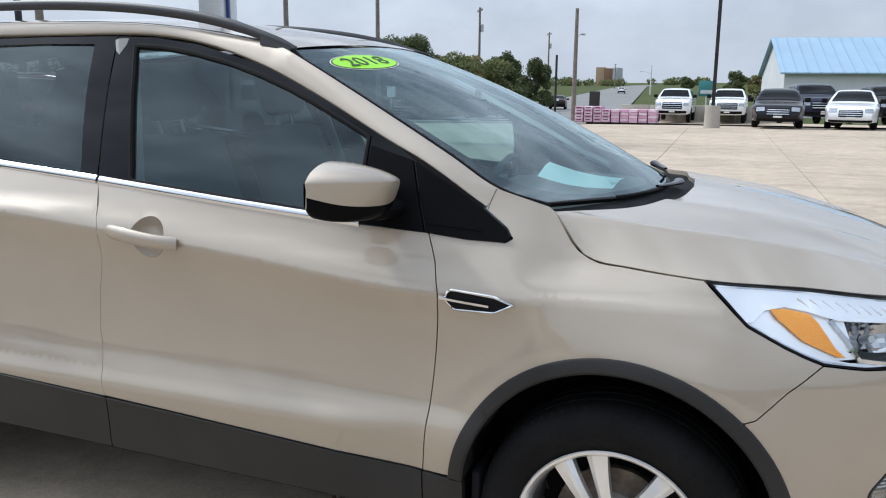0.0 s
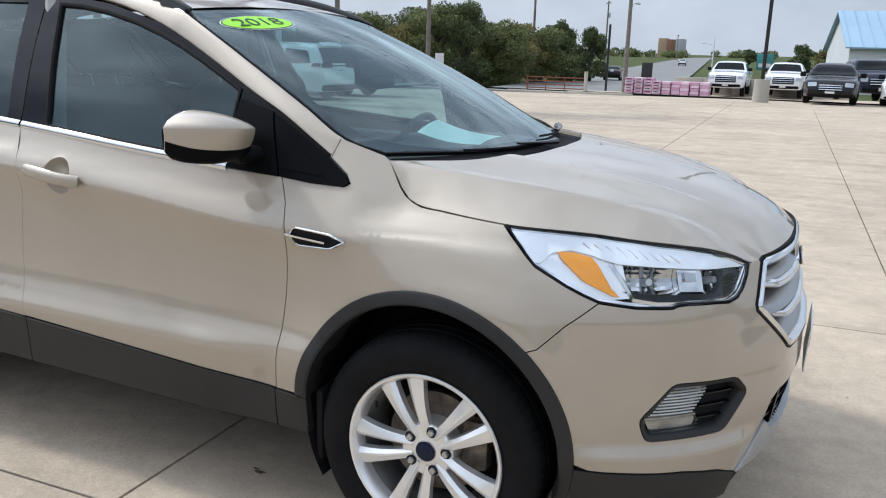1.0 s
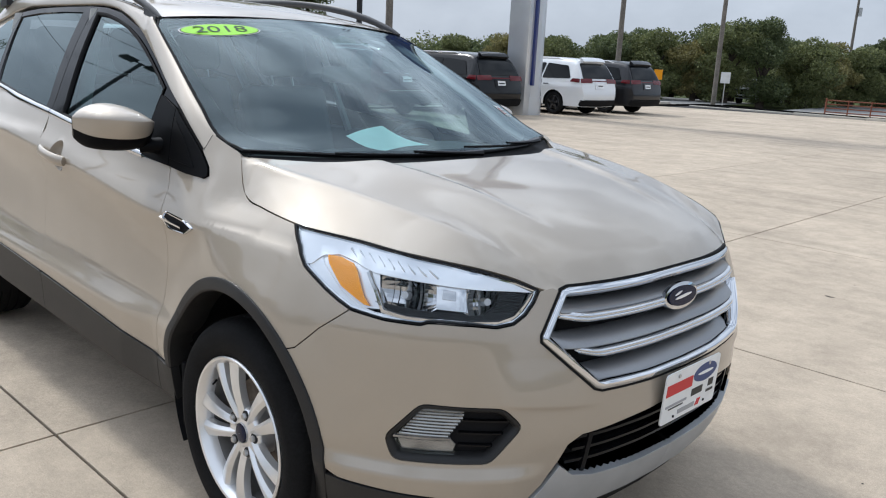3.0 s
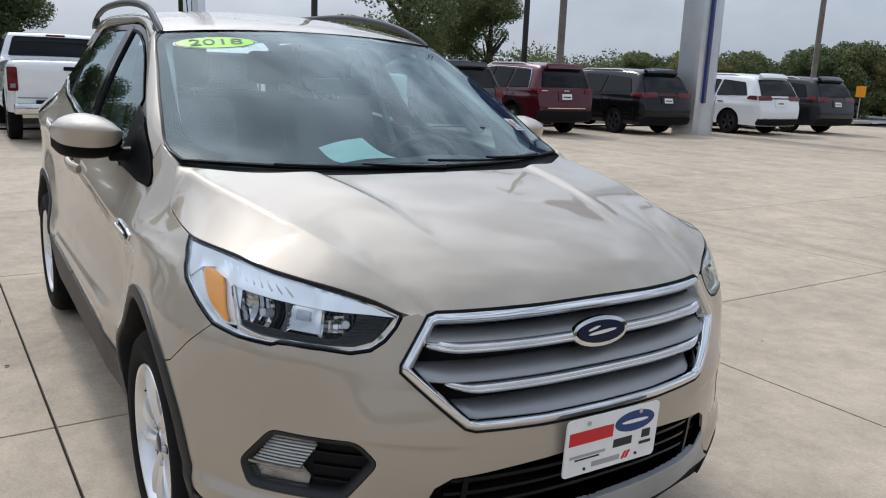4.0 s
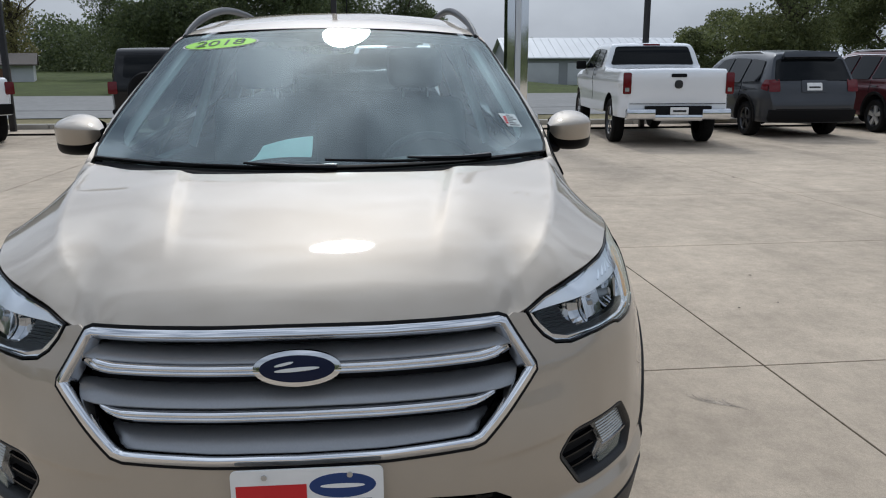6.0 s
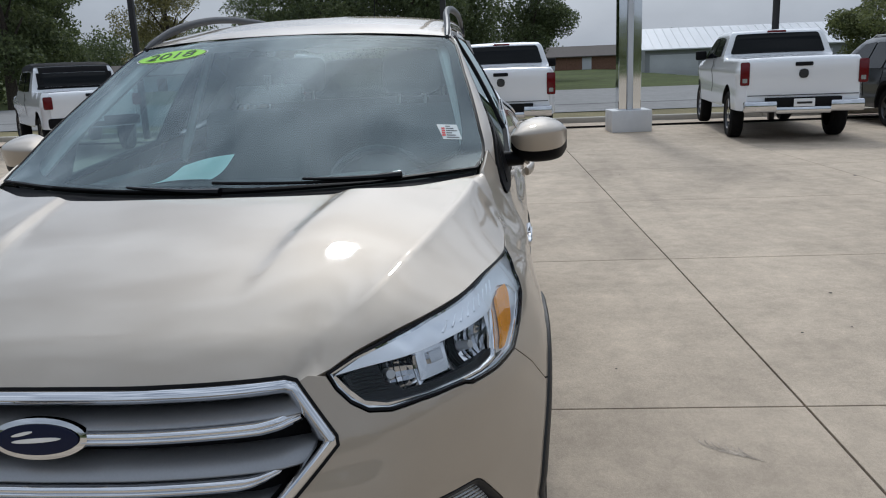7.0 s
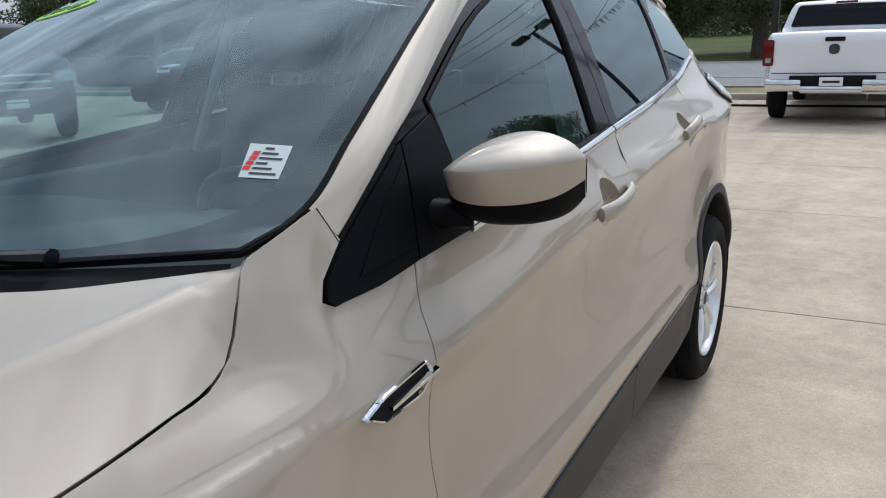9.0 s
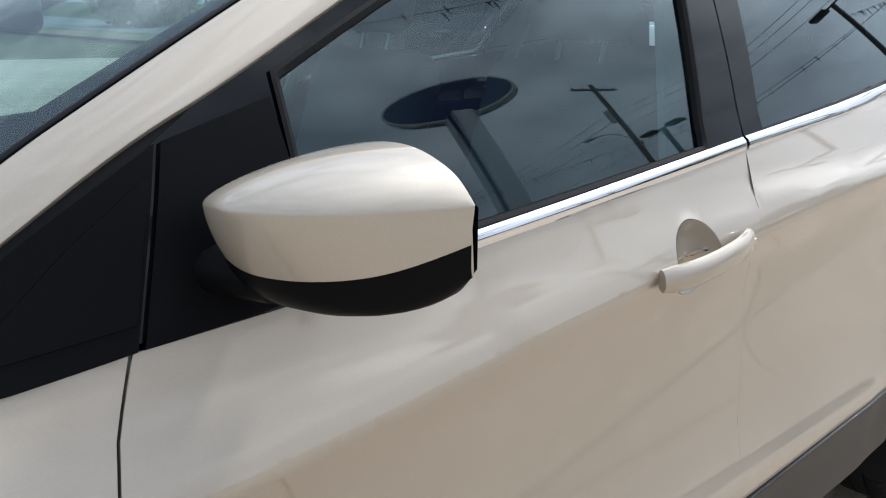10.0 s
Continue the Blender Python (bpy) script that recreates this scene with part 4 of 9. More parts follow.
inn = [(-0.90, 0.190), (-0.85, 0.122), (-0.78, 0.080), (-0.68, 0.052), (-0.4, 0.045), (0.4, 0.045), (0.68, 0.052), (0.78, 0.080), (0.85, 0.122), (0.90, 0.190), (0.922, 0.28), (0.945, 0.90), (0.93, 0.945), (0.40, 0.955), (0.24, 0.93), (0.12, 0.86), (-0.12, 0.86), (-0.24, 0.93), (-0.40, 0.955), (-0.93, 0.945), (-0.945, 0.90), (-0.922, 0.28)]
glass = sheet(Shell(), screen, bo, h=0.05, gap=0.0, depth=0.004)
for q, n in zip(glass.v, glass.n):   # the pane is flatter towards the roof than its outline tells
    lean = np.radians(0.5 + 6.0 * np.clip((0.02 - q[:, 0]) / 0.97, 0, 1))
    n[:, 0], n[:, 2] = n[:, 0] * np.cos(lean) + n[:, 2] * np.sin(lean), n[:, 2] * np.cos(lean) - n[:, 0] * np.sin(lean)
screen_ob = glass.done("windscreen", M["screen"], suv, "clear glass with black border")
sheet(Shell(), screen, bo, h=0.05, gap=0.002, depth=0, lift=-0.011, holes=[rounded(inn, 0.05, 4)]).done("border", M["frit"], screen_ob)
band(Shell(), screen, [(-0.975, 0.995), (-1.0, 0.93), (-1.0, 0.10), (-0.985, 0.02), (-0.6, 0.0), (0.6, 0.0), (0.985, 0.02), (1.0, 0.10), (1.0, 0.93), (0.975, 0.995)], [(-0.002, -0.006), (0.0, 0.0015), (0.006, 0.0018), (0.012, 0.0008), (0.013, -0.004)], closed=False).done("rubber_moulding", M["sail"], screen_ob, "black rubber edge moulding")

# roof and pillars
RX = np.linspace(-1.02, -3.25, 40)
sh = Shell()
xx, uu = np.meshgrid(np.linspace(0, 1, 40), np.linspace(-1, 1, 31), indexing="ij")
fx = -0.955 - 0.065 * uu**2
X = fx + (-3.28 - fx) * xx
Yw = np.interp(-X, [0.95, 1.3, 1.7, 2.3, 2.8, 3.3], [0.612, 0.560, 0.545, 0.545, 0.53, 0.45]) * uu
roof_g = np.stack([X, Yw, roof_z(X, Yw)], -1)
loft(sh, roof_g, flip=False)
sh.done("roof", M["paint"], suv)


def curved(shell, sg, yaw=3.3, fall=5.4):
    """The soft barrel shape of a side pane: its normals lean to the front and down."""
    cy, sy, cf, sf = math.cos(radians(yaw)), math.sin(radians(yaw)), math.cos(radians(fall)), math.sin(radians(fall))
    for v, n in zip(shell.v, shell.n):
        a = np.stack([np.ones(len(v)), v[:, 0], v[:, 2]], 1)
        n[:] = a @ np.linalg.lstsq(a, n, rcond=None)[0]
        n /= np.linalg.norm(n, axis=1)[:, None]
        x, y, z = n[:, 0].copy(), n[:, 1] * sg, n[:, 2].copy()
        y, z = y * cf + z * sf, z * cf - y * sf
        n[:, 0], n[:, 1], n[:, 2] = x * cy + y * sy, (y * cy - x * sy) * sg, z
    return shell


def roof_edge(x):
    y = float(np.interp(-x, [0.95, 1.3, 1.7, 2.3, 2.8, 3.3], [0.612, 0.560, 0.545, 0.545, 0.53, 0.45]))
    return np.array([x, y, float(roof_z(np.array([x]), np.array([y]))[0]) - 0.002])


for sg in (1, -1):
    xs = np.concatenate([np.linspace(-0.362, -1.10, 30), np.linspace(-1.16, -3.1, 30)])
    lowc = body(s_x(xs), np.array([roofside_z(x) for x in xs]))
    topc = []
    for x in xs:
        # the upper edge follows the windscreen, then the roof
        if x > -1.05:
            v = np.interp(-x, [0.362, 0.50, 0.75, 1.00, 1.05], [0.155, 0.34, 0.63, 0.96, 1.0])
            topc.append(screen_edge(np.array([v]))[0])
        else:
            topc.append(roof_edge(x))
    topc = np.array(topc)
    rows = []
    for t, inn_ in ((0.05, 0.010), (0.052, 0.001), (0.07, 0.0), (0.25, 0), (0.5, 0), (0.75, 0), (0.96, 0), (0.99, 0.001), (1.0, 0.012)):
        p = lowc * (1 - t) + topc * t
        bulge = 0.007 * np.clip((-0.362 - xs) / 0.12, 0, 1)[:, None] * (1 - (2 * t - 1) ** 4) - inn_
        rows.append(p + np.array([0.25, 0.8, 0.55]) * bulge * np.array([1, 1, 1]))
    loft(Shell(), rows, side=sg, flip=False).done("roof_pillar", M["paint"], suv)
    # dark door frames with the panes let in
    fr = L((-0.503, 1.074), (-0.563, 1.250)) + L(*[(x, roofside_z(x) + (0.006 if x > -1.2 else -0.004)) for x in (-0.63, -0.76, -0.90, -1.0, -1.1, -1.23, -1.37, -1.54, -1.690)]) + L((-1.596, 1.156)) + L(*[(x, belt_z(x) + 0.006) for x in (-1.12, -0.88)])
    pane = L(*[(x, belt_z(x) + 0.016) for x in (-0.705, -0.88, -1.12, -1.472)]) + L((-1.517, 1.30), (-1.573, 1.47), (-1.610, 1.566)) + L(*[(x, roofside_z(x) - float(np.interp(-x, [0.7, 1.0, 1.36, 1.6], [0.017, 0.020, 0.031, 0.030]))) for x in (-1.50, -1.37, -1.23, -1.1, -1.0, -0.90, -0.80, -0.712)])
    holder = bpy.data.objects["front_door" if sg > 0 else "front_door.001"]
    rholder = bpy.data.objects["rear_door" if sg > 0 else "rear_door.001"]
    curved(sheet(Shell(), body, fr, side=sg, h=0.03, holes=[pane], depth=0.02, gap=0.001, lift=-0.004), sg).done("window_frame", M["pillar_black"], holder)
    curved(sheet(Shell(), body, pane, side=sg, h=0.04, gap=0.0, depth=0.0, lift=-0.012), sg).done("window_pane", M["window"], holder, "lightly tinted glass")
    band(Shell(), body, pane, [(-0.004, 0.001), (0.001, 0.002), (0.007, -0.002), (0.008, -0.012)], side=sg).done("window_seal", M["matt_black"], holder)
    fr = L((-1.600, 1.158)) + L((-1.694, 1.597), (-2.0, 1.597), (-2.3, 1.592), (-2.62, 1.572), (-2.52, 1.40), (-2.44, 1.235)) + L((-2.0, 1.189))
    pane = L((-1.672, 1.176), (-1.72, 1.35), (-1.778, 1.570), (-2.0, 1.573), (-2.3, 1.567), (-2.56, 1.550), (-2.47, 1.40), (-2.40, 1.245), (-2.0, 1.203))
    curved(sheet(Shell(), body, fr, side=sg, h=0.035, holes=[pane], depth=0.02, gap=0.001, lift=-0.004), sg).done("window_frame", M["pillar_black"], rholder)
    curved(sheet(Shell(), body, pane, side=sg, h=0.05, gap=0.0, depth=0.0, lift=-0.012), sg).done("window_pane", M["privacy"], rholder, "dark privacy glass")
    qp = L((-2.455, 1.245), (-2.53, 1.40), (-2.63, 1.560), (-2.85, 1.530), (-3.02, 1.44), (-3.10, 1.33), (-2.95, 1.300))
    curved(sheet(Shell(), body, qp, side=sg, h=0.05, gap=0.002, depth=0.01, lift=-0.006), sg).done("quarter_window", M["privacy"], suv, "dark privacy glass")
    qo = L((-2.44, 1.230), (-2.52, 1.40), (-2.62, 1.575), (-2.88, 1.560), (-3.16, 1.520), (-3.36, 1.36), (-3.45, 1.19), (-3.30, 1.20), (-3.28, 1.325), (-2.95, 1.290))
    sheet(Shell(), body, qo, side=sg, h=0.05, gap=0.001, depth=0.01, lift=-0.012).done("quarter_pillar", M["paint"], suv)
    # bright strip along the foot of the windows
    for x0, x1, own in ((-0.70, -1.583, holder), (-1.592, -2.42, rholder), (-2.43, -2.96, suv)):
        ln = L(*[(x, belt_z(x) + 0.004) for x in np.linspace(x0, x1, 20)])
        band(Shell(), body, ln[::-1], [(-0.012, -0.004), (-0.011, 0.004), (-0.004, 0.0075), (0.004, 0.0065), (0.010, 0.001), (0.011, -0.010)], closed=False, side=sg).done("chrome_strip", M["chrome"], own, "bright chrome strip")
    # black backing between sail and pillar
    sheet(Shell(), body, L((-0.36, 1.10), (-0.50, 1.10), (-0.61, 1.22)) + L(*[(x, roofside_z(x) + 0.006) for x in (-0.61, -0.55, -0.49, -0.43, -0.37)]), side=sg, h=0.025, lift=-0.005, depth=0.006, gap=0.0).done("sail_backing", M["matt_black"], suv)
    # black sail in front of the mirror, in two pieces split at the door gap
    s1 = L((-0.509, 1.068), (-0.40, 1.058), (-0.300, 1.056), (-0.284, 1.066), (-0.300, 1.090), (-0.36, 1.132), (-0.46, 1.192), (-0.566, 1.250))
    sail = sheet(Shell(), body, s1, side=sg, h=0.025, lift=0.006, depth=0.02, gap=0.002).done("sail_panel", M["sail"], suv, "black triangular sail panel")
    sheet(Shell(), body, L((-0.512, 1.092), (-0.36, 1.080), (-0.470, 1.168), (-0.552, 1.222)), side=sg, h=0.025, lift=0.0085, depth=0.004, gap=0.001).done("inset", M["sail"], sail)
    s2 = L((-0.513, 1.068), (-0.570, 1.250), (-0.70, 1.285), (-0.712, 1.083), (-0.62, 1.0745))
    sheet(Shell(), body, s2, side=sg, h=0.025, lift=0.004, depth=0.02, gap=0.002).done("mirror_sail", M["sail"], holder)
    band(Shell(), body, L((-0.356, 1.134), (-0.350, 1.158), (-0.341, 1.185)), [(-0.0010, -0.002), (-0.0007, 0.0006), (0.0007, 0.0006), (0.0010, -0.002)], closed=False, side=sg).done("pillar_seam", M["matt_black"], suv)

# tailgate, rear glass and rear bumper
tail_s = float(s_x(-3.50))
for nm, z0, z1, mat, lab in (("rear_bumper", 0.36, 0.66, "clad", "dark rear bumper"), ("tailgate", 0.66, 1.20, "paint", ""), ("rear_window", 1.20, 1.50, "privacy", "dark privacy glass")):
    sh = Shell()
    rows = []
    for z in np.linspace(z0, z1, 8):
        y = np.linspace(-0.74, 0.74, 25) * float(np.interp(z, [0.36, 0.9, 1.1, 1.2, 1.35, 1.5], [1.0, 1.0, 0.93, 0.86, 0.74, 0.66]))
        x = -3.60 + 0.10 * np.abs(y / 0.74) ** 3 + float(np.interp(z, [0.36, 0.66, 0.70, 1.1, 1.5, 1.6], [-0.02, -0.04, 0.0, 0.05, 0.26, 0.33]))
        rows.append(np.stack([x, y, np.full(25, z)], -1))
    loft(sh, rows, flip=True).done(nm, M[mat], suv, lab)
for sg in (1, -1):
    tl = L((-3.045, 1.212), (-2.995, 1.140), (-3.10, 1.105), (-3.26, 1.085), (-3.47, 1.08), (-3.46, 1.205), (-3.25, 1.222))
    lamp = sheet(Shell(), body, tl, side=sg, h=0.03, lift=0.006, depth=0.02, gap=0.0).done("tail_lamp", M["matt_black"], suv, "clear and red tail lamp")
    sheet(Shell(), body, L((-3.068, 1.205), (-3.022, 1.145), (-3.11, 1.116), (-3.24, 1.10), (-3.23, 1.212)), side=sg, h=0.03, lift=0.016, depth=0.012, gap=0.0).done("clear_lens", M["white_chrome"], lamp, "clear ribbed lens")
    sheet(Shell(), body, L((-3.235, 1.212), (-3.245, 1.10), (-3.45, 1.092), (-3.44, 1.198)), side=sg, h=0.03, lift=0.016, depth=0.012, gap=0.0).done("red_lens", M["tail_red"], lamp, "red lens")
bm = bmesh.new()
box(bm, -3.40, -0.42, 1.575, -3.22, 0.42, 1.602, 0.012)
part("roof_spoiler", bm, M["paint"], suv)

# roof rails
for sg in (1, -1):
    bm = bmesh.new()
    pts = smooth_line([(-1.015, 0.592, 1.545), (-1.10, 0.588, 1.576), (-1.20, 0.580, 1.608), (-1.34, 0.566, 1.641), (-1.55, 0.556, 1.672), (-1.9, 0.552, 1.697), (-2.3, 0.548, 1.702), (-2.7, 0.540, 1.684), (-2.95, 0.533, 1.644), (-3.02, 0.530, 1.625)], 36)
    pts[:, 1] *= sg
    rad = [0.007] + [0.012] * 3 + [0.0135] * 28 + [0.012] * 3 + [0.007]
    tube(bm, pts, rad, 10, 1.25)
    rail = part("roof_rail", bm, M["rail"], suv, "dark grey roof rail")
    for x0, x1 in ((-1.025, -1.13), (-2.88, -3.00)):
        bm = bmesh.new()
        xs = np.linspace(x0, x1, 6)
        top = np.stack([glide(-pts[:, 0], pts[:, k], -xs) for k in range(3)], -1)
        ring = []
        for p in top:
            zr = float(roof_z(np.array([p[0]]), np.array([0.58]))[0]) - 0.015
            ring.append([bm.verts.new((p[0], p[1] + dy, z)) for dy, z in ((-0.014, p[2]), (0.014, p[2]), (0.017, min(zr, p[2] - 0.004)), (-0.017, min(zr, p[2] - 0.004)))])
        for r0, r1 in zip(ring[:-1], ring[1:]):
            for k in range(4):
                bm.faces.new((r0[k], r0[(k + 1) % 4], r1[(k + 1) % 4], r1[k]))
        bm.faces.new(ring[0])
        bm.faces.new(ring[-1][::-1])
        part("rail_foot", bm, M["rail"], rail)

# whip aerial at the back of the roof
bm = bmesh.new()
tube(bm, [(-2.95, 0.0, 1.655), (-2.93, 0.0, 1.675)], [0.022, 0.012], 12)
aer = part("aerial", bm, M["matt_black"], suv)
bm = bmesh.new()
tube(bm, [(-2.935, 0.0, 1.67), (-3.02, 0.0, 1.95)], [0.004, 0.002], 6)
part("mast", bm, M["matt_black"], aer)

# headlights, fog lamps, vents, mirrors, handles
for sg in (1, -1):
    whole = np.array([(s0, z0 + 0.004) for s0, z0 in LAMP_TOP] + LAMP_LOW[1:-1])
    lamp = sheet(Shell(), body, whole, side=sg, h=0.03, lift=-0.070, depth=-0.066, gap=0.004).done("headlight", M["lamp_dark"], suv, "clear halogen headlight with amber corner")
    sheet(Shell(), body, whole, side=sg, h=0.025, lift=0.0, depth=0.004, gap=0.003).done("lens", M["lens"], lamp)
    band(Shell(), body, whole, [(0.0005, -0.012), (0.001, -0.001), (0.0015, 0.0010), (0.0056, 0.0012), (0.0064, -0.02)], side=sg).done("lamp_seal", M["black"], lamp)
    band(Shell(), body, whole, [(0.0064, -0.014), (0.0070, -0.006), (0.0105, -0.007), (0.0130, -0.016), (0.014, -0.03)], side=sg).done("inner_bezel", M["chrome"], lamp)
    shelf = [(1.298, 0.995), (1.19, 0.992), (1.06, 0.986), (0.93, 0.975), (0.80, 0.961), (0.70, 0.946), (0.61, 0.923), (0.556, 0.902), (0.60, 0.905), (0.68, 0.911), (0.76, 0.918), (0.84, 0.924), (0.92, 0.929), (1.00, 0.933), (1.035, 0.941), (1.07, 0.951), (1.13, 0.958), (1.18, 0.952), (1.205, 0.926), (1.222, 0.924)]
    sheet(Shell(), body, shelf, side=sg, h=0.03, lift=-0.006, depth=0.012, gap=0.0).done("bright_shelf", M["white_chrome"], lamp, "bright chromed shelf")
    for k in range(9):
        s0 = 0.83 + 0.032 * k
        z0 = float(np.interp(s0, [0.8, 0.93, 1.06, 1.19], [0.950, 0.964, 0.975, 0.981]))
        band(Shell(), body, [(s0 - 0.016, z0 - 0.018), (s0 + 0.012, z0)], [(-0.003, -0.0065), (0.0, -0.0035), (0.003, -0.0065)], closed=False, side=sg).done("shelf_rib", M["white_chrome"], lamp)
    sheet(Shell(), body, [(1.212, 0.922), (1.185, 0.950), (1.165, 0.930), (1.085, 0.876), (1.03, 0.852), (0.98, 0.843), (0.80, 0.836), (0.66, 0.831), (0.66, 0.828), (0.80, 0.837), (0.98, 0.832), (1.045, 0.843), (1.13, 0.877)], side=sg, h=0.03, lift=-0.010, depth=0.01, gap=0.0).done("bezel_tail", M["white_chrome"], lamp)
    sheet(Shell(), body, [(1.165, 0.953), (1.12, 0.953), (1.072, 0.945), (1.053, 0.928), (1.016, 0.874), (0.994, 0.855), (1.010, 0.856), (1.091, 0.889), (1.150, 0.935)], side=sg, h=0.02, lift=-0.0032, depth=0.008, gap=0.0).done("amber_reflector", M["amber"], lamp, "amber side reflector")
    sheet(Shell(), body, [(1.30, 0.994), (1.19, 0.990), (1.0, 0.978), (0.985, 0.93), (0.965, 0.852), (1.045, 0.846), (1.13, 0.880), (1.212, 0.920)], side=sg, h=0.03, lift=-0.013, depth=0.0, gap=0.0).done("corner_reflector", M["white_chrome"], lamp)
    # chrome line round the reflectors
    ring = [(1.018, 0.935), (0.982, 0.893), (0.955, 0.852), (0.89, 0.843), (0.80, 0.841), (0.72, 0.839), (0.65, 0.837), (0.607, 0.848), (0.579, 0.874), (0.556, 0.902)]
    band(Shell(), body, ring[::-1], [(-0.009, -0.02), (-0.008, -0.007), (0.0, -0.005), (0.004, -0.010), (0.005, -0.04)], closed=False, side=sg).done("chrome_line", M["chrome"], lamp)
    # two reflector bowls with their bulbs, a bright panel between them
    for s0, z0, ra, rb in ((0.905, 0.893, 0.090, 0.040), (0.672, 0.884, 0.064, 0.037)):
        # a dish of upright strips, each flat across and curved from foot to top
        rng = np.random.default_rng(17)
        pv, pf = [], []
        nc = surf_normals(body, np.array([s0]), np.array([z0]))[0]
        nu, nv = 11, 8
        for i in range(nu):
            a0, a1 = i / nu * 2 - 1, (i + 1) / nu * 2 - 1
            tilt = rng.normal() * 0.0022
            for j in range(nv + 1):
                for a_, sd in ((a0, -1), (a1, 1)):
                    b_ = (j / nv * 2 - 1) * (1 - 0.35 * abs(a_) ** 4)
                    deep = -0.060 + 0.034 * a_ * a_ + 0.024 * b_ * b_ + sd * tilt
                    pv.append(body(np.array([s0 + ra * a_]), np.array([z0 + rb * b_]))[0] + nc * deep)
            k = len(pv) - 2 * (nv + 1)
            for j in range(nv):
                q_ = (k + 2 * j, k + 2 * j + 1, k + 2 * j + 3, k + 2 * j + 2)
                pf.append(q_ if sg > 0 else q_[::-1])
        bowl = mesh_ob("reflector_bowl", np.array(pv) * [1, sg, 1], pf, M["bowl"], lamp, "fluted chrome bowl", smooth=False)
        c = body(np.array([s0]), np.array([z0]))[0]
        n0 = surf_normals(body, np.array([s0]), np.array([z0]))[0]
        bm = bmesh.new()
        e0, e1 = c - n0 * 0.055, c - n0 * 0.024
        tube(bm, [(e0[0], e0[1] * sg, e0[2]), (e1[0], e1[1] * sg, e1[2])], [0.011, 0.009], 12)
        part("bulb", bm, M["steel"], bowl)
    sheet(Shell(), body, [(0.818, 0.928), (0.736, 0.920), (0.735, 0.862), (0.815, 0.866)], side=sg, h=0.02, lift=-0.020, depth=0.012, gap=0.0).done("mirror_panel", M["chrome"], lamp, "bright mirrored panel")
    sheet(Shell(), body, [(0.800, 0.912), (0.766, 0.909), (0.766, 0.888), (0.800, 0.890)], side=sg, h=0.02, lift=-0.012, depth=0.008, gap=0.0).done("panel_step", M["bowl"], lamp)
    sheet(Shell(), body, [(0.615, 0.902), (0.575, 0.896), (0.587, 0.872), (0.612, 0.850), (0.65, 0.842), (0.80, 0.846), (0.89, 0.848), (0.945, 0.856), (0.985, 0.868), (0.82, 0.858), (0.69, 0.853), (0.655, 0.875), (0.645, 0.905)], side=sg, h=0.02, lift=-0.012, depth=0.02, gap=0.0).done("dark_bezel", M["lamp_dark"], lamp)
    for k in range(6):
        z0 = 0.860 + 0.007 * k
        band(Shell(), body, [(0.592 - 0.2 * (z0 - 0.87), z0), (0.664 - 0.4 * (z0 - 0.86), z0)], [(-0.0016, -0.012), (0.0, -0.0095), (0.0016, -0.012)], closed=False, side=sg).done("bezel_rib", M["lamp_dark"], lamp)
    # fog lamp in its black bezel
    fo = rounded(FOG, 0.02)
    fog = sheet(Shell(), body, fo, side=sg, h=0.03, lift=-0.034, depth=-0.032, gap=0.0).done("fog_lamp", M["matt_black"], bumper, "fog lamp in a black bezel")
    band(Shell(), body, fo, [(-0.002, -0.006), (0.001, 0.001), (0.008, -0.002), (0.016, -0.016), (0.017, -0.034)], side=sg).done("bezel", M["clad"], fog)
    gl = [(0.905, 0.534), (0.832, 0.616), (0.738, 0.612), (0.728, 0.600), (0.768, 0.545), (0.745, 0.520), (0.752, 0.497), (0.885, 0.494)]
    sheet(Shell(), body, gl, side=sg, h=0.02, lift=-0.012, depth=0.012, gap=0.0).done("fog_lens", M["lens"], fog, "ribbed clear lens")
    sheet(Shell(), body, gl, side=sg, h=0.02, lift=-0.026, depth=0.006, gap=0.002).done("fog_reflector", M["fog_back"], fog)
    for k in range(9):
        z0 = 0.546 + 0.0085 * k
        a0, a1 = np.interp(z0, [0.534, 0.616], [0.900, 0.835]), np.interp(z0, [0.545, 0.60], [0.768, 0.730])
        band(Shell(), body, [(a1, z0), (a0, z0)], [(-0.0026, -0.0130), (0.0, -0.0105), (0.0026, -0.0130)], closed=False, side=sg).done("rib", M["fog_rib"], fog)
    band(Shell(), body, [(0.760, 0.540), (0.905, 0.537)], [(-0.006, -0.0125), (-0.002, -0.008), (0.003, -0.0085), (0.005, -0.0125)], closed=False, side=sg).done("rib", M["fog_back"], fog)
    for z0 in (0.515, 0.548, 0.582):
        band(Shell(), body, [(0.606 + abs(z0 - 0.577) * 0.6, z0), (0.74, z0 + 0.004)], [(-0.003, -0.034), (-0.002, -0.022), (0.002, -0.022), (0.003, -0.034)], closed=False, side=sg).done("slat", M["black"], fog)
    # vent badge on the front wing
    vo = rounded(L((-0.440, 0.918), (-0.424, 0.942), (-0.300, 0.934), (-0.252, 0.917), (-0.304, 0.890), (-0.414, 0.889)), 0.010)
    vent = sheet(Shell(), body, vo, side=sg, h=0.012, lift=0.002, depth=0.006, gap=0.0).done("wing_vent", M["matt_black"], suv, "black vent with chrome rim")
    band(Shell(), body, vo, [(-0.001, 0.0), (0.0, 0.006), (0.0025, 0.008), (0.005, 0.0065), (0.0065, 0.0)], side=sg, h=0.008).done("chrome_rim", M["chrome"], vent)
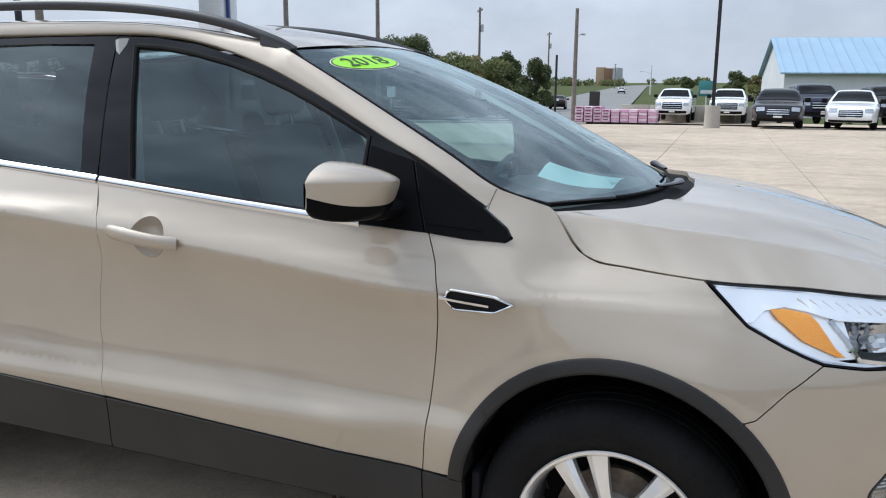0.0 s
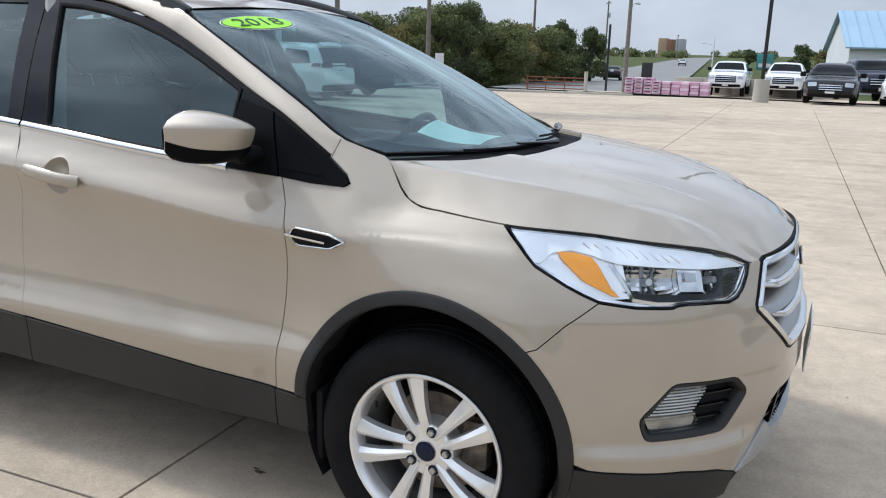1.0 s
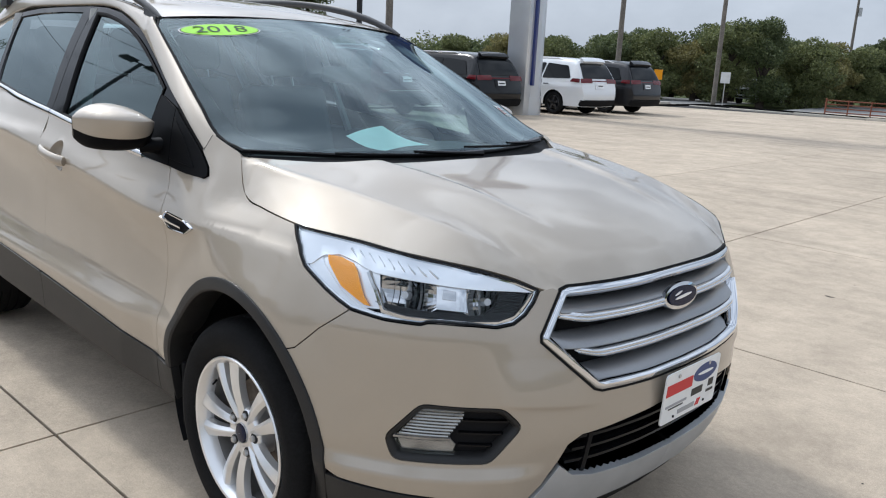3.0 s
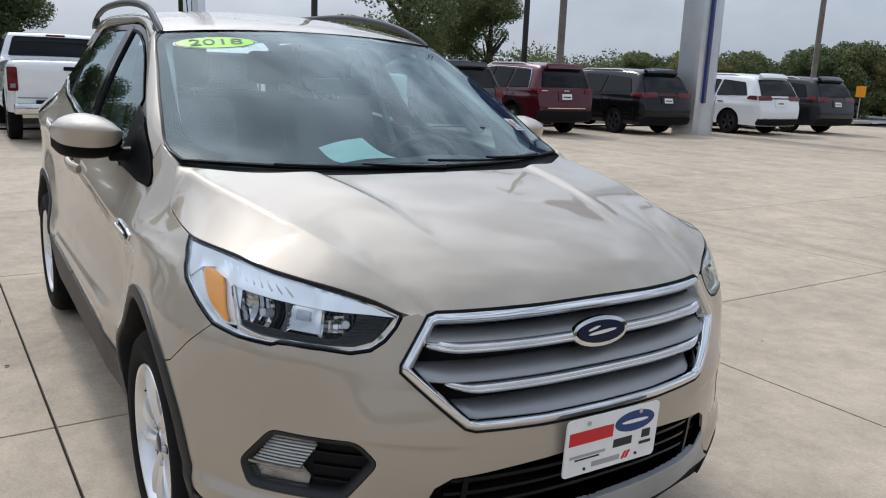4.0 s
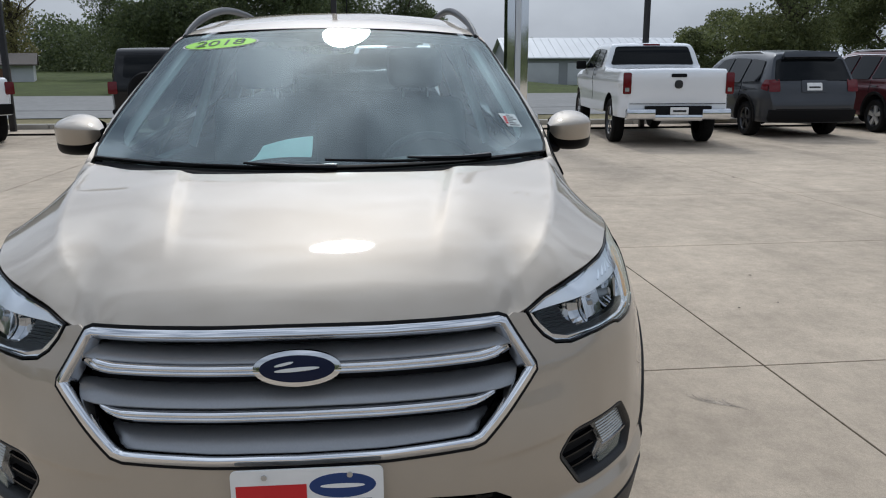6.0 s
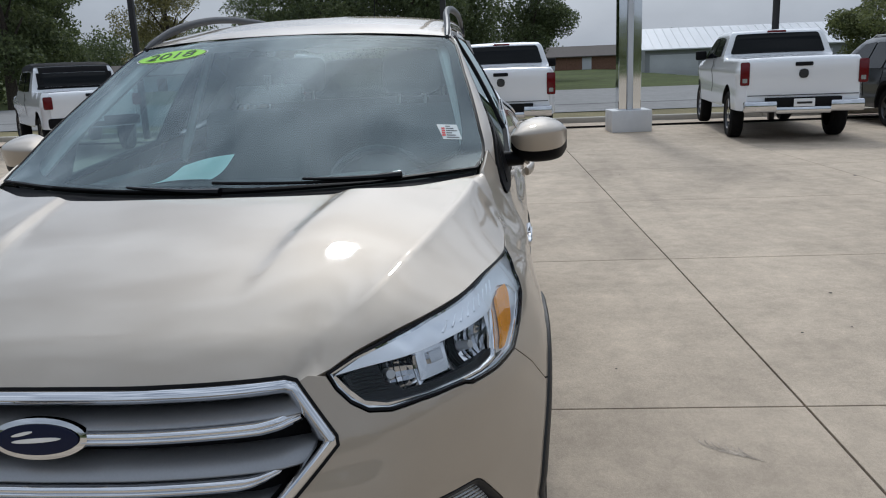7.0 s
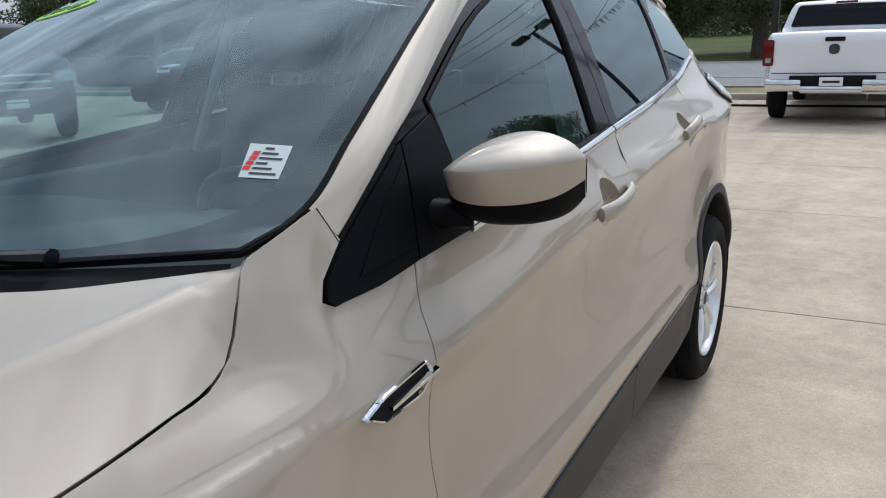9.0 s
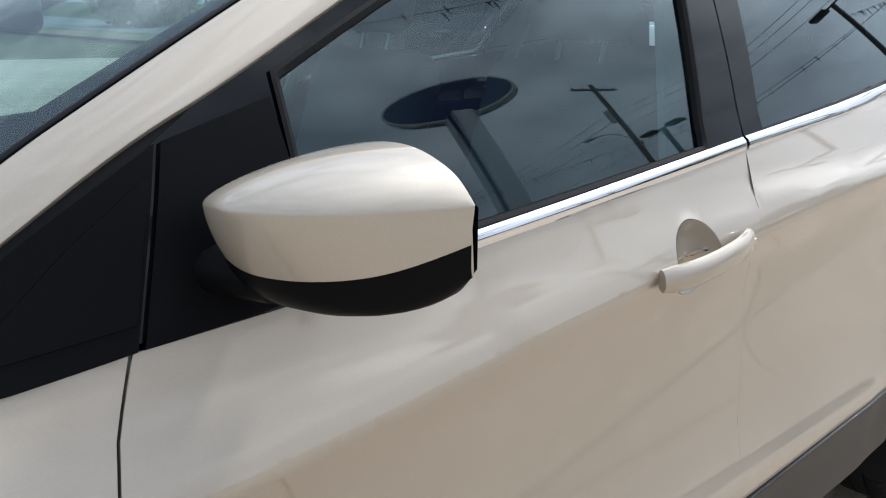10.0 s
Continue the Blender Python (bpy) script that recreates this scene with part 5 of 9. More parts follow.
    band(Shell(), body, L((-0.448, 0.922), (-0.40, 0.917), (-0.318, 0.910)), [(-0.0036, 0.003), (-0.0030, 0.011), (0.0030, 0.011), (0.0036, 0.003)], closed=False, side=sg, h=0.01).done("chrome_bar", M["chrome"], vent)


# mirrors
for sg in (1, -1):
    holder = bpy.data.objects["front_door" if sg > 0 else "front_door.001"]
    # sections across the car: y, front x, back x, foot z, waist z, top z
    SEC = [(0.826, -0.592, -0.640, 1.155, 1.203, 1.209), (0.835, -0.577, -0.660, 1.128, 1.204, 1.220), (0.865, -0.564, -0.692, 1.113, 1.206, 1.241), (0.905, -0.562, -0.712, 1.105, 1.208, 1.2530),
           (0.945, -0.574, -0.724, 1.104, 1.210, 1.2555), (0.980, -0.597, -0.730, 1.106, 1.211, 1.2500), (1.010, -0.633, -0.735, 1.111, 1.211, 1.2380), (1.028, -0.672, -0.738, 1.117, 1.211, 1.2280), (1.036, -0.705, -0.739, 1.124, 1.210, 1.2200), (1.040, -0.736, -0.740, 1.140, 1.206, 1.210)]
    SEC = [(0.826 + (p[0] - 0.826) * (0.91 if sg > 0 else 0.96), p[1], p[2], p[3] + 0.004, p[4], p[5]) for p in SEC]
    k = [p[0] for p in SEC]
    yy = np.linspace(k[0], k[-1], 44)
    cols = [glide(k, [p[i] for p in SEC], yy) for i in range(1, 6)]
    for c in cols:
        for _ in range(14):
            c[1:-1] = 0.25 * c[:-2] + 0.5 * c[1:-1] + 0.25 * c[2:]
    cap, low, shellback = [], [], []
    for y, xf, xb, zf, zw, zt in zip(yy, *cols):
        zs = zf + 0.30 * (zw - zf) + 0.012      # split between painted cap and black foot
        # from the back top edge over the front to the back foot
        q_ = np.linspace(0, math.pi / 2, 20)
        dome = [(xb + (xf - xb) * math.sin(w) ** 1.15, zw + (zt - zw) * math.cos(w) ** 1.15) for w in q_]
        face = [(xf - 0.13 * (xf - xb) * w**1.6, zw - (zw - zs) * w) for w in np.linspace(0, 1, 9)[1:]]
        bot = [(xf - 0.135 * (xf - xb), zs), (xf - 0.18 * (xf - xb), zs - 0.4 * (zs - zf)), (xf - 0.35 * (xf - xb), zf + 0.10 * (zs - zf)), (xf - 0.65 * (xf - xb), zf), (xb, zf + 0.004)]
        cap.append([(p[0], y, p[1]) for p in dome + face])
        low.append([(p[0], y, p[1]) for p in smooth_line(bot, 12)])
        shellback.append([(xb, y, zt), (xb - 0.004, y, zt - 0.003), (xb - 0.004, y, zf + 0.007), (xb, y, zf + 0.004)])
    mirror = loft(Shell(), cap, side=sg, flip=True).done("door_mirror", M["paint"], holder, "painted mirror with black foot")
    loft(Shell(), low, side=sg, flip=True).done("mirror_foot", M["sail"], mirror)
    loft(Shell(), shellback, side=sg, flip=True).done("mirror_rim", M["sail"], mirror)
    for e, fl in ((cap[-1] + low[-1], True), (cap[0] + low[0], False)):
        c = np.mean(np.array(e), 0)
        loft(Shell(), [e, [tuple(c)] * len(e)], side=sg, flip=fl).done("mirror_end", M["paint"] if fl else M["sail"], mirror)
    bm = bmesh.new()
    gy = np.linspace(0.85, 0.995, 8)
    a = [bm.verts.new((-0.744, y * sg, float(np.interp(y, k, [p[3] for p in SEC])) + 0.018)) for y in gy]
    b = [bm.verts.new((-0.744, y * sg, float(np.interp(y, k, [p[5] for p in SEC])) - 0.012)) for y in gy]
    for i in range(7):
        bm.faces.new((a[i], a[i + 1], b[i + 1], b[i]))
    part("mirror_glass", bm, M["chrome"], mirror, "mirror glass")
    bm = bmesh.new()
    tube(bm, [(-0.60, 0.775 * sg, 1.125), (-0.615, 0.815 * sg, 1.125), (-0.635, 0.86 * sg, 1.122)], [0.040, 0.034, 0.030], 14, 0.75)
    part("mirror_arm", bm, M["sail"], mirror)
    # door handles with their scooped recess
    for own, x0, z0, slope in ((holder, -1.365, 1.006, 0.09), (bpy.data.objects["rear_door" if sg > 0 else "rear_door.001"], -2.265, 1.082, 0.09)):
        c = body(np.array([s_x(x0)]), np.array([z0]))[0]
        def sk(x, z, up):
            p = body(np.array([float(s_x(x))]), np.array([z]))[0]
            n = surf_normals(body, np.array([float(s_x(x))]), np.array([z]))[0]
            return p + n * up
        path, rad = [], []
        for t in np.linspace(-1, 1, 17):
            up = 0.006 + 0.024 * max(0.0, 1 - abs(t) ** 2.6)
            path.append(sk(x0 - t * 0.120, z0 + slope * t * 0.120, up) * [1, sg, 1])
            rad.append(0.0135 if abs(t) < 0.98 else 0.0115)
        bm = bmesh.new()
        tube(bm, path, rad, 14, 1.55)
        handle = part("door_handle", bm, M["paint"], own, "painted grab handle")
        q = np.linspace(0, 2 * math.pi, 33)
        rows = []
        for t, dp in ((1.02, -0.0005), (0.97, -0.004), (0.86, -0.016), (0.65, -0.025), (0.35, -0.029), (0.02, -0.030)):
            rows.append([sk(x0 + 0.006 + 0.058 * t * math.cos(w), z0 - 0.002 + 0.058 * t * math.sin(w), dp) for w in q])
        loft(Shell(), rows, side=sg, flip=False).done("scoop", M["paint"], own, "shallow scooped recess")
        if own is holder and sg > 0:
            bm = bmesh.new()
            e = sk(x0 - 0.104, z0 + slope * 0.104, 0.025)
            tube(bm, [e, e + [0, 0.004, 0]], [0.007, 0.006], 12)
            part("key_lock", bm, M["steel"], handle, "steel key lock")


# ---- wheels ----
M["barrel"] = material("dark_barrel", (0.16, 0.155, 0.15), rough=0.6, metal=0.3, stain=0.3, stain_scale=12)
def wheel(cx, sg):
    """A wheel with tyre, alloy rim, hub, brake disc."""
    y_face = 0.900
    w = thing("wheel", "", "")
    w.parent = suv
    w.location = (0, -sg * 0.020, 0)
    bm = bmesh.new()
    # tyre section: bead, side wall, shoulder, tread with grooves
    prof = [(0.222, 0.885), (0.236, 0.903), (0.262, 0.916), (0.292, 0.920), (0.316, 0.912), (0.331, 0.896), (0.338, 0.879), (0.342, 0.862), (0.342, 0.845), (0.335, 0.844), (0.335, 0.837), (0.3435, 0.836), (0.3445, 0.806),
            (0.337, 0.805), (0.337, 0.796), (0.345, 0.795), (0.345, 0.765), (0.337, 0.764), (0.337, 0.755), (0.3445, 0.754), (0.3435, 0.722), (0.335, 0.721), (0.335, 0.713), (0.342, 0.712), (0.340, 0.695), (0.331, 0.680), (0.300, 0.664), (0.222, 0.680)]
    lathe(bm, prof, 72, (cx, 0, 0.345), sg)
    tyre = part("tyre", bm, M["tyre"], w, "black rubber tyre with worn tread", sharp=30)
    # tread sipes at the shoulder
    bm = bmesh.new()
    for kx in range(72):
        q = 2 * math.pi * (kx + 0.5) / 72
        c, s = math.cos(q), math.sin(q)
        r0, r1 = 0.3300, 0.3440
        tw = 0.011
        vs = []
        for r, y in ((r0 + 0.0022, 0.8935), (0.3415, 0.8795), (0.3448, 0.862), (0.3448, 0.846)):
            for d in (-tw, tw):
                qq = q + d + (0.862 - y) * 0.35
                vs.append(bm.verts.new((cx + r * math.cos(qq), sg * y, 0.345 + r * math.sin(qq))))
        for i in range(3):
            bm.faces.new((vs[2 * i], vs[2 * i + 1], vs[2 * i + 3], vs[2 * i + 2]))
    part("tread_block", bm, M["tyre"], tyre, "raised shoulder tread").data.polygons.foreach_set("use_smooth", [False] * (72 * 3))
    # barrel and flange of the rim
    bm = bmesh.new()
    lathe(bm, [(0.226, 0.889), (0.233, 0.900), (0.236, 0.907), (0.233, 0.911), (0.226, 0.909), (0.219, 0.900), (0.213, 0.880), (0.209, 0.862)], 72, (cx, 0, 0.345), sg)
    rim = part("rim", bm, M["rim"], w, "silver alloy rim with paired spokes")
    # inner barrel in a darker, mottled tone than the flange
    bm = bmesh.new()
    lathe(bm, [(0.209, 0.862), (0.205, 0.850), (0.200, 0.790), (0.200, 0.700)], 72, (cx, 0, 0.345), sg)
    part("barrel", bm, M["barrel"], rim, "mottled dark inner barrel")
    # spokes: five pairs, ridged, running from the hub to the flange
    turn = 0.70 if sg < 0 else 0.35  # each wheel stands as it was parked
    for k5 in range(5):
        for sd in (-1, 1):
            bm = bmesh.new()
            base = 2 * math.pi * k5 / 5 + turn
            rings = []
            for t in np.linspace(0, 1, 9):
                r = 0.045 + (0.222 - 0.045) * t
                mid = base + sd * math.asin((0.0160 + 0.030 * t) / r)
                wd = 0.0146 + 0.0140 * t**2.0
                yt = y_face - 0.004 - 0.012 * (1 - t) + 0.010 * math.sin(math.pi * t)
                c, s = math.cos(mid), math.sin(mid)
                def pt(off, y):
                    return (cx + r * c - off * s, sg * y, 0.345 + r * s + off * c)
                rings.append([bm.verts.new(pt(*q)) for q in ((-wd, yt - 0.032), (-wd * 0.95, yt - 0.010), (wd * (-0.25 * sd - 0.16), yt - 0.0005), (wd * (-0.25 * sd + 0.16), yt), (wd * 0.95, yt - 0.010), (wd, yt - 0.032))])
            for r0, r1 in zip(rings[:-1], rings[1:]):
                for i in range(5):
                    bm.faces.new((r0[i], r0[i + 1], r1[i + 1], r1[i]))
            part("spoke", bm, M["rim"], rim, sharp=24)
    bm = bmesh.new()
    lathe(bm, [(0.002, 0.884), (0.034, 0.884), (0.040, 0.8815), (0.074, 0.8815), (0.079, 0.877), (0.082, 0.865), (0.082, 0.80)], 40, (cx, 0, 0.345), sg)
    part("hub", bm, M["rim"], rim)
    bm = bmesh.new()
    lathe(bm, [(0.001, 0.893), (0.020, 0.8925), (0.027, 0.890), (0.029, 0.882)], 28, (cx, 0, 0.345), sg)
    cap = part("centre_cap", bm, M["emblem_blue"], rim, "dark blue centre cap")
    bm = bmesh.new()
    lathe(bm, [(0.0285, 0.884), (0.030, 0.889), (0.0315, 0.884)], 28, (cx, 0, 0.345), sg)
    part("cap_ring", bm, M["steel"], cap)
    for k5 in range(5):
        q = 2 * math.pi * (k5 + 0.5) / 5 + turn
        px, pz = cx + 0.060 * math.cos(q), 0.345 + 0.060 * math.sin(q)
        # flat dark disc painted in place of the shade in the nut's recess
        bm = bmesh.new()
        lathe(bm, [(0.001, 0.8838), (0.0150, 0.8838), (0.0165, 0.8825), (0.0165, 0.870)], 16, (px, 0, pz), sg)
        part("nut_seat", bm, M["lamp_dark"], rim)
        bm = bmesh.new()
        lathe(bm, [(0.001, 0.894), (0.008, 0.893), (0.0100, 0.888), (0.0100, 0.866)], 6, (px, 0, pz), sg)
        part("wheel_nut", bm, M["steel"], rim)
    bm = bmesh.new()
    lathe(bm, [(0.060, 0.800), (0.064, 0.812), (0.150, 0.812), (0.150, 0.790)], 48, (cx, 0, 0.345), sg)
    part("brake_disc", bm, M["iron"], w, "rust-tinged brake disc")
    bm = bmesh.new()
    box(bm, cx + 0.085, sg * 0.775 if sg > 0 else sg * 0.835, 0.29, cx + 0.165, sg * 0.835 if sg > 0 else sg * 0.775, 0.44, 0.015)
    part("brake_caliper", bm, M["iron"], w)
    bm = bmesh.new()
    lathe(bm, [(0.001, 0.74), (0.198, 0.74)], 32, (cx, 0, 0.345), sg)
    part("backing", bm, M["matt_black"], w)
    bm = bmesh.new()
    q = 2.55
    tube(bm, [(cx + 0.198 * math.cos(q), sg * 0.875, 0.345 + 0.198 * math.sin(q)), (cx + 0.186 * math.cos(q), sg * 0.893, 0.345 + 0.186 * math.sin(q))], [0.004, 0.003], 8)
    part("valve", bm, M["matt_black"], rim)


for cx in (0.0, -2.69):
    for sg in (-1, 1):
        wheel(cx, sg)

# floor pan and hidden bulk, so that no light shines through
bm = bmesh.new()
box(bm, -3.45, -0.62, 0.22, 0.72, 0.62, 0.34, 0.03)
part("floor_pan", bm, M["matt_black"], suv)
bm = bmesh.new()
box(bm, -0.42, -0.56, 0.34, 0.66, 0.56, 0.80, 0.03)
part("engine_bay", bm, M["matt_black"], suv)
bm = bmesh.new()
box(bm, -0.44, -0.70, 0.34, -0.40, 0.70, 1.02, 0.01)
part("bulkhead", bm, M["matt_black"], suv)

# ---- cabin ----
cabin = thing("cabin", "", "")
cabin.parent = suv
sh = Shell()
xs = np.linspace(-0.10, -0.80, 12)
rows = []
for x in np.linspace(0, 1, 8):
    y = np.linspace(-0.70, 0.70, 25)
    xx = (-0.06 - 0.14 * np.abs(y / 0.7) ** 2) * (1 - x) + (-0.80) * x
    z = 1.112 - 0.05 * x - 0.05 * np.abs(y / 0.7) ** 4 + 0.035 * np.exp(-((y - 0.36) / 0.2) ** 2) * np.sin(math.pi * min(1, x * 1.1)) - (0.03 if x > 0.9 else 0)
    rows.append(np.stack([xx, y, z], -1))
y = np.linspace(-0.70, 0.70, 25)
rows.append(np.stack([np.full(25, -0.78), y, np.full(25, 0.75)], -1))
loft(sh, rows, flip=False)
sh.done("dashboard", M["dash"], cabin)
bm = bmesh.new()
box(bm, -3.3, -0.72, 0.34, -0.5, 0.72, 0.40)
part("carpet", bm, M["cabin"], cabin)
for sg in (1, -1):
    bm = bmesh.new()
    box(bm, -2.95, min(sg * 0.70, sg * 0.78), 0.40, -0.55, max(sg * 0.70, sg * 0.78), 1.06, 0.03)
    part("door_card", bm, M["cabin"], cabin)
    # inner pillar trim
    for p0, p1, r in (((-1.54, 0.715, 1.05), (-1.66, 0.560, 1.58), 0.035), ((-2.50, 0.70, 1.15), (-2.60, 0.56, 1.56), 0.05)):
        bm = bmesh.new()
        tube(bm, [(p0[0], p0[1] * sg, p0[2]), (p1[0], p1[1] * sg, p1[2])], r, 8, 0.5)
        part("pillar_trim", bm, M["cabin_light"], cabin)
    bm = bmesh.new()
    e = screen_edge(np.linspace(0.05, 1, 8)) - [0.03, 0.045, 0.03]
    tube(bm, e * [1, sg, 1], 0.028, 8, 0.7)
    part("pillar_trim", bm, M["cabin_light"], cabin)
sh = Shell()
loft(sh, roof_g[:, ::-1] - [0, 0, 0.05], flip=False)
sh.done("headliner", M["cabin_light"], cabin)
bm = bmesh.new()
box(bm, -3.36, -0.66, 0.40, -3.30, 0.66, 1.15, 0.02)
part("rear_wall", bm, M["cabin"], cabin)


def seat(x, y, wide=0.26):
    bm = bmesh.new()
    box(bm, x - 0.26, y - wide, 0.55, x + 0.26, y + wide, 0.72, 0.06, 3)
    st = part("seat", bm, M["cabin"], cabin, "charcoal cloth seat")
    bm = bmesh.new()
    box(bm, -0.065, -wide * 0.95, 0, 0.075, wide * 0.95, 0.66, 0.06, 3)
    bmesh.ops.transform(bm, matrix=pose(x - 0.25, y, 0.64, 0, -18, 0), verts=bm.verts)
    part("backrest", bm, M["cabin"], st)
    for dy in ((0,) if wide < 0.4 else (-0.38, 0.38)):
        bm = bmesh.new()
        box(bm, -0.045, -0.135, 0.70, 0.06, 0.135, 0.90, 0.05, 3)
        bmesh.ops.transform(bm, matrix=pose(x - 0.25, y + dy, 0.64, 0, -15, 0), verts=bm.verts)
        part("headrest", bm, M["cabin"], st)
        bm = bmesh.new()
        for d in (-0.06, 0.06):
            tube(bm, [(0.0, d, 0.62), (0.0, d, 0.74)], 0.006, 6)
        bmesh.ops.transform(bm, matrix=pose(x - 0.25, y + dy, 0.64, 0, -16, 0), verts=bm.verts)
        part("headrest_post", bm, M["steel"], st)


seat(-1.22, 0.37)
seat(-1.22, -0.37)
seat(-2.12, 0.0, 0.60)
bm = bmesh.new()
tube(bm, [(0.19 * math.cos(q), 0.19 * math.sin(q), 0) for q in np.linspace(0, 2 * math.pi, 33)], 0.016, 8, caps=False)
for a in (0.2, math.pi - 0.2, -math.pi / 2):
    tube(bm, [(0.05 * math.cos(a), 0.05 * math.sin(a), -0.01), (0.18 * math.cos(a), 0.18 * math.sin(a), 0)], [0.03, 0.016], 8, 0.5)
box(bm, -0.08, -0.07, -0.03, 0.08, 0.06, 0.01, 0.02)
bmesh.ops.transform(bm, matrix=pose(-0.70, 0.37, 1.00, 0, -64, 0) @ pose(0, 0, 0, 0, 0, -90), verts=bm.verts)
part("steering_wheel", bm, M["dash"], cabin, "black steering wheel")
bm = bmesh.new()
box(bm, -0.66, -0.12, 1.335, -0.635, 0.12, 1.40, 0.015)
rv = part("rear_view_mirror", bm, M["dash"], cabin)
bm = bmesh.new()
tube(bm, [(-0.645, 0, 1.38), (-0.64, 0, 1.432)], 0.012, 8)
part("stalk", bm, M["dash"], rv)

# ---- stickers and paper ----
def on_screen(u, v, lift=0.002):
    uu, vv = np.array([u]), np.array([v])
    return screen(uu, vv)[0] + surf_normals(screen, uu, vv)[0] * lift


def oval_sheet(name, uc, vc, ru, rv, mat, parent, lift, label=""):
    q = np.linspace(0, 2 * math.pi, 48, endpoint=False)
    return sheet(Shell(), screen, [(uc + ru * math.cos(a), vc + rv * math.sin(a)) for a in q], h=0.04, gap=0.0, depth=0.0, lift=lift).done(name, mat, parent, label)


st = oval_sheet("year_sticker", -0.668, 0.870, 0.235, 0.060, M["plate_white"], screen_ob, 0.0015, "lime green oval sticker reading 2018")
oval_sheet("sticker_line", -0.668, 0.870, 0.228, 0.057, M["ink"], st, 0.0022)
oval_sheet("sticker_field", -0.668, 0.870, 0.220, 0.054, M["lime"], st, 0.0029)
c = on_screen(-0.668, 0.870, 0.0036)
du = Vector(on_screen(-0.60, 0.895) - on_screen(-0.71, 0.895)).normalized()
dn = Vector(surf_normals(screen, np.array([-0.668]), np.array([0.870]))[0])
dv = dn.cross(du).normalized()
mt = Matrix((du, dv, dn)).transposed().to_4x4()
mt.translation = Vector(c)
text_mesh("numerals", "2018", 0.082, M["ink"], st, mt, 0.0004, 1.25)
M["label_white"] = material("label_card", (0.55, 0.60, 0.58), rough=0.35)
lab = [(0.838, 0.222), (0.912, 0.222), (0.900, 0.306), (0.816, 0.306)]
lb = sheet(Shell(), screen, lab, h=0.03, gap=0.0, depth=0.0, lift=0.0015).done("stock_label", M["label_white"], screen_ob, "small white label with dark and red lines")
for k in range(6):
    v0 = 0.230 + 0.0125 * k
    sheet(Shell(), screen, [(0.852, v0), (0.902 - 0.012 * (k % 3) - 0.008 * k / 5, v0), (0.902 - 0.012 * (k % 3) - 0.008 * k / 5, v0 + 0.005), (0.852, v0 + 0.005)], h=0.03, gap=0.0, depth=0.0, lift=0.0024).done("print", M["print"], lb)
    if 0 < k < 5:
        sheet(Shell(), screen, [(0.834, v0 - 0.003), (0.848, v0 - 0.003), (0.848, v0 + 0.007), (0.834, v0 + 0.007)], h=0.03, gap=0.0, depth=0.0, lift=0.0024).done("print", M["red"], lb)
# the sheet of paper on the dashboard
bm = bmesh.new()
PAP = [(-0.120, -0.035, 1.150), (-0.125, -0.235, 1.138), (-0.367, -0.217, 1.163), (-0.369, -0.046, 1.195)]
gr = []
for i in range(7):
    row = []
    for j in range(7):
        s, t = i / 6, j / 6
        a = Vector(PAP[0]).lerp(Vector(PAP[1]), s)
        b = Vector(PAP[3]).lerp(Vector(PAP[2]), s)
        p = a.lerp(b, t)
        p.z += -0.012 * math.sin(math.pi * t) + 0.006 * math.sin(math.pi * s)
        row.append(bm.verts.new(p))
    gr.append(row)
for i in range(6):
    for j in range(6):
        bm.faces.new((gr[i][j], gr[i + 1][j], gr[i + 1][j + 1], gr[i][j + 1]))
bmesh.ops.solidify(bm, geom=bm.faces[:], thickness=0.0006)
pap = part("paper_sheet", bm, M["paper"], None, "pale teal printed sheet lying on the dashboard")
tagged(pap, category="paper")


# ---- ground, lot and road ----
def smooth01(t):
    t = np.clip(t, 0, 1)
    return t * t * (3 - 2 * t)


def ground_z(x, y):
    """Lie of the land: level by the car, falling gently behind it, lawn rising beyond the street."""
    x, y = np.asarray(x, float), np.asarray(y, float)
    z = -0.010 * np.clip(-x - 2, 0, 17) - 0.028 * np.clip(y - 30, 0, 20)
    z = z + 0.3 * smooth01((-x - 42) / 70) * (1 - smooth01((y - 10) / 10))
    z = z - 0.6 * smooth01((-x - 45) / 40) * smooth01((y - 14) / 8)
    return z + 0.0115 * np.clip(np.hypot(x, y) - 100, 0, 900)


def place(x, y, rz=0.0, dz=0.0):
    return pose(x, y, float(ground_z(x, y)) + dz, 0, 0, rz)


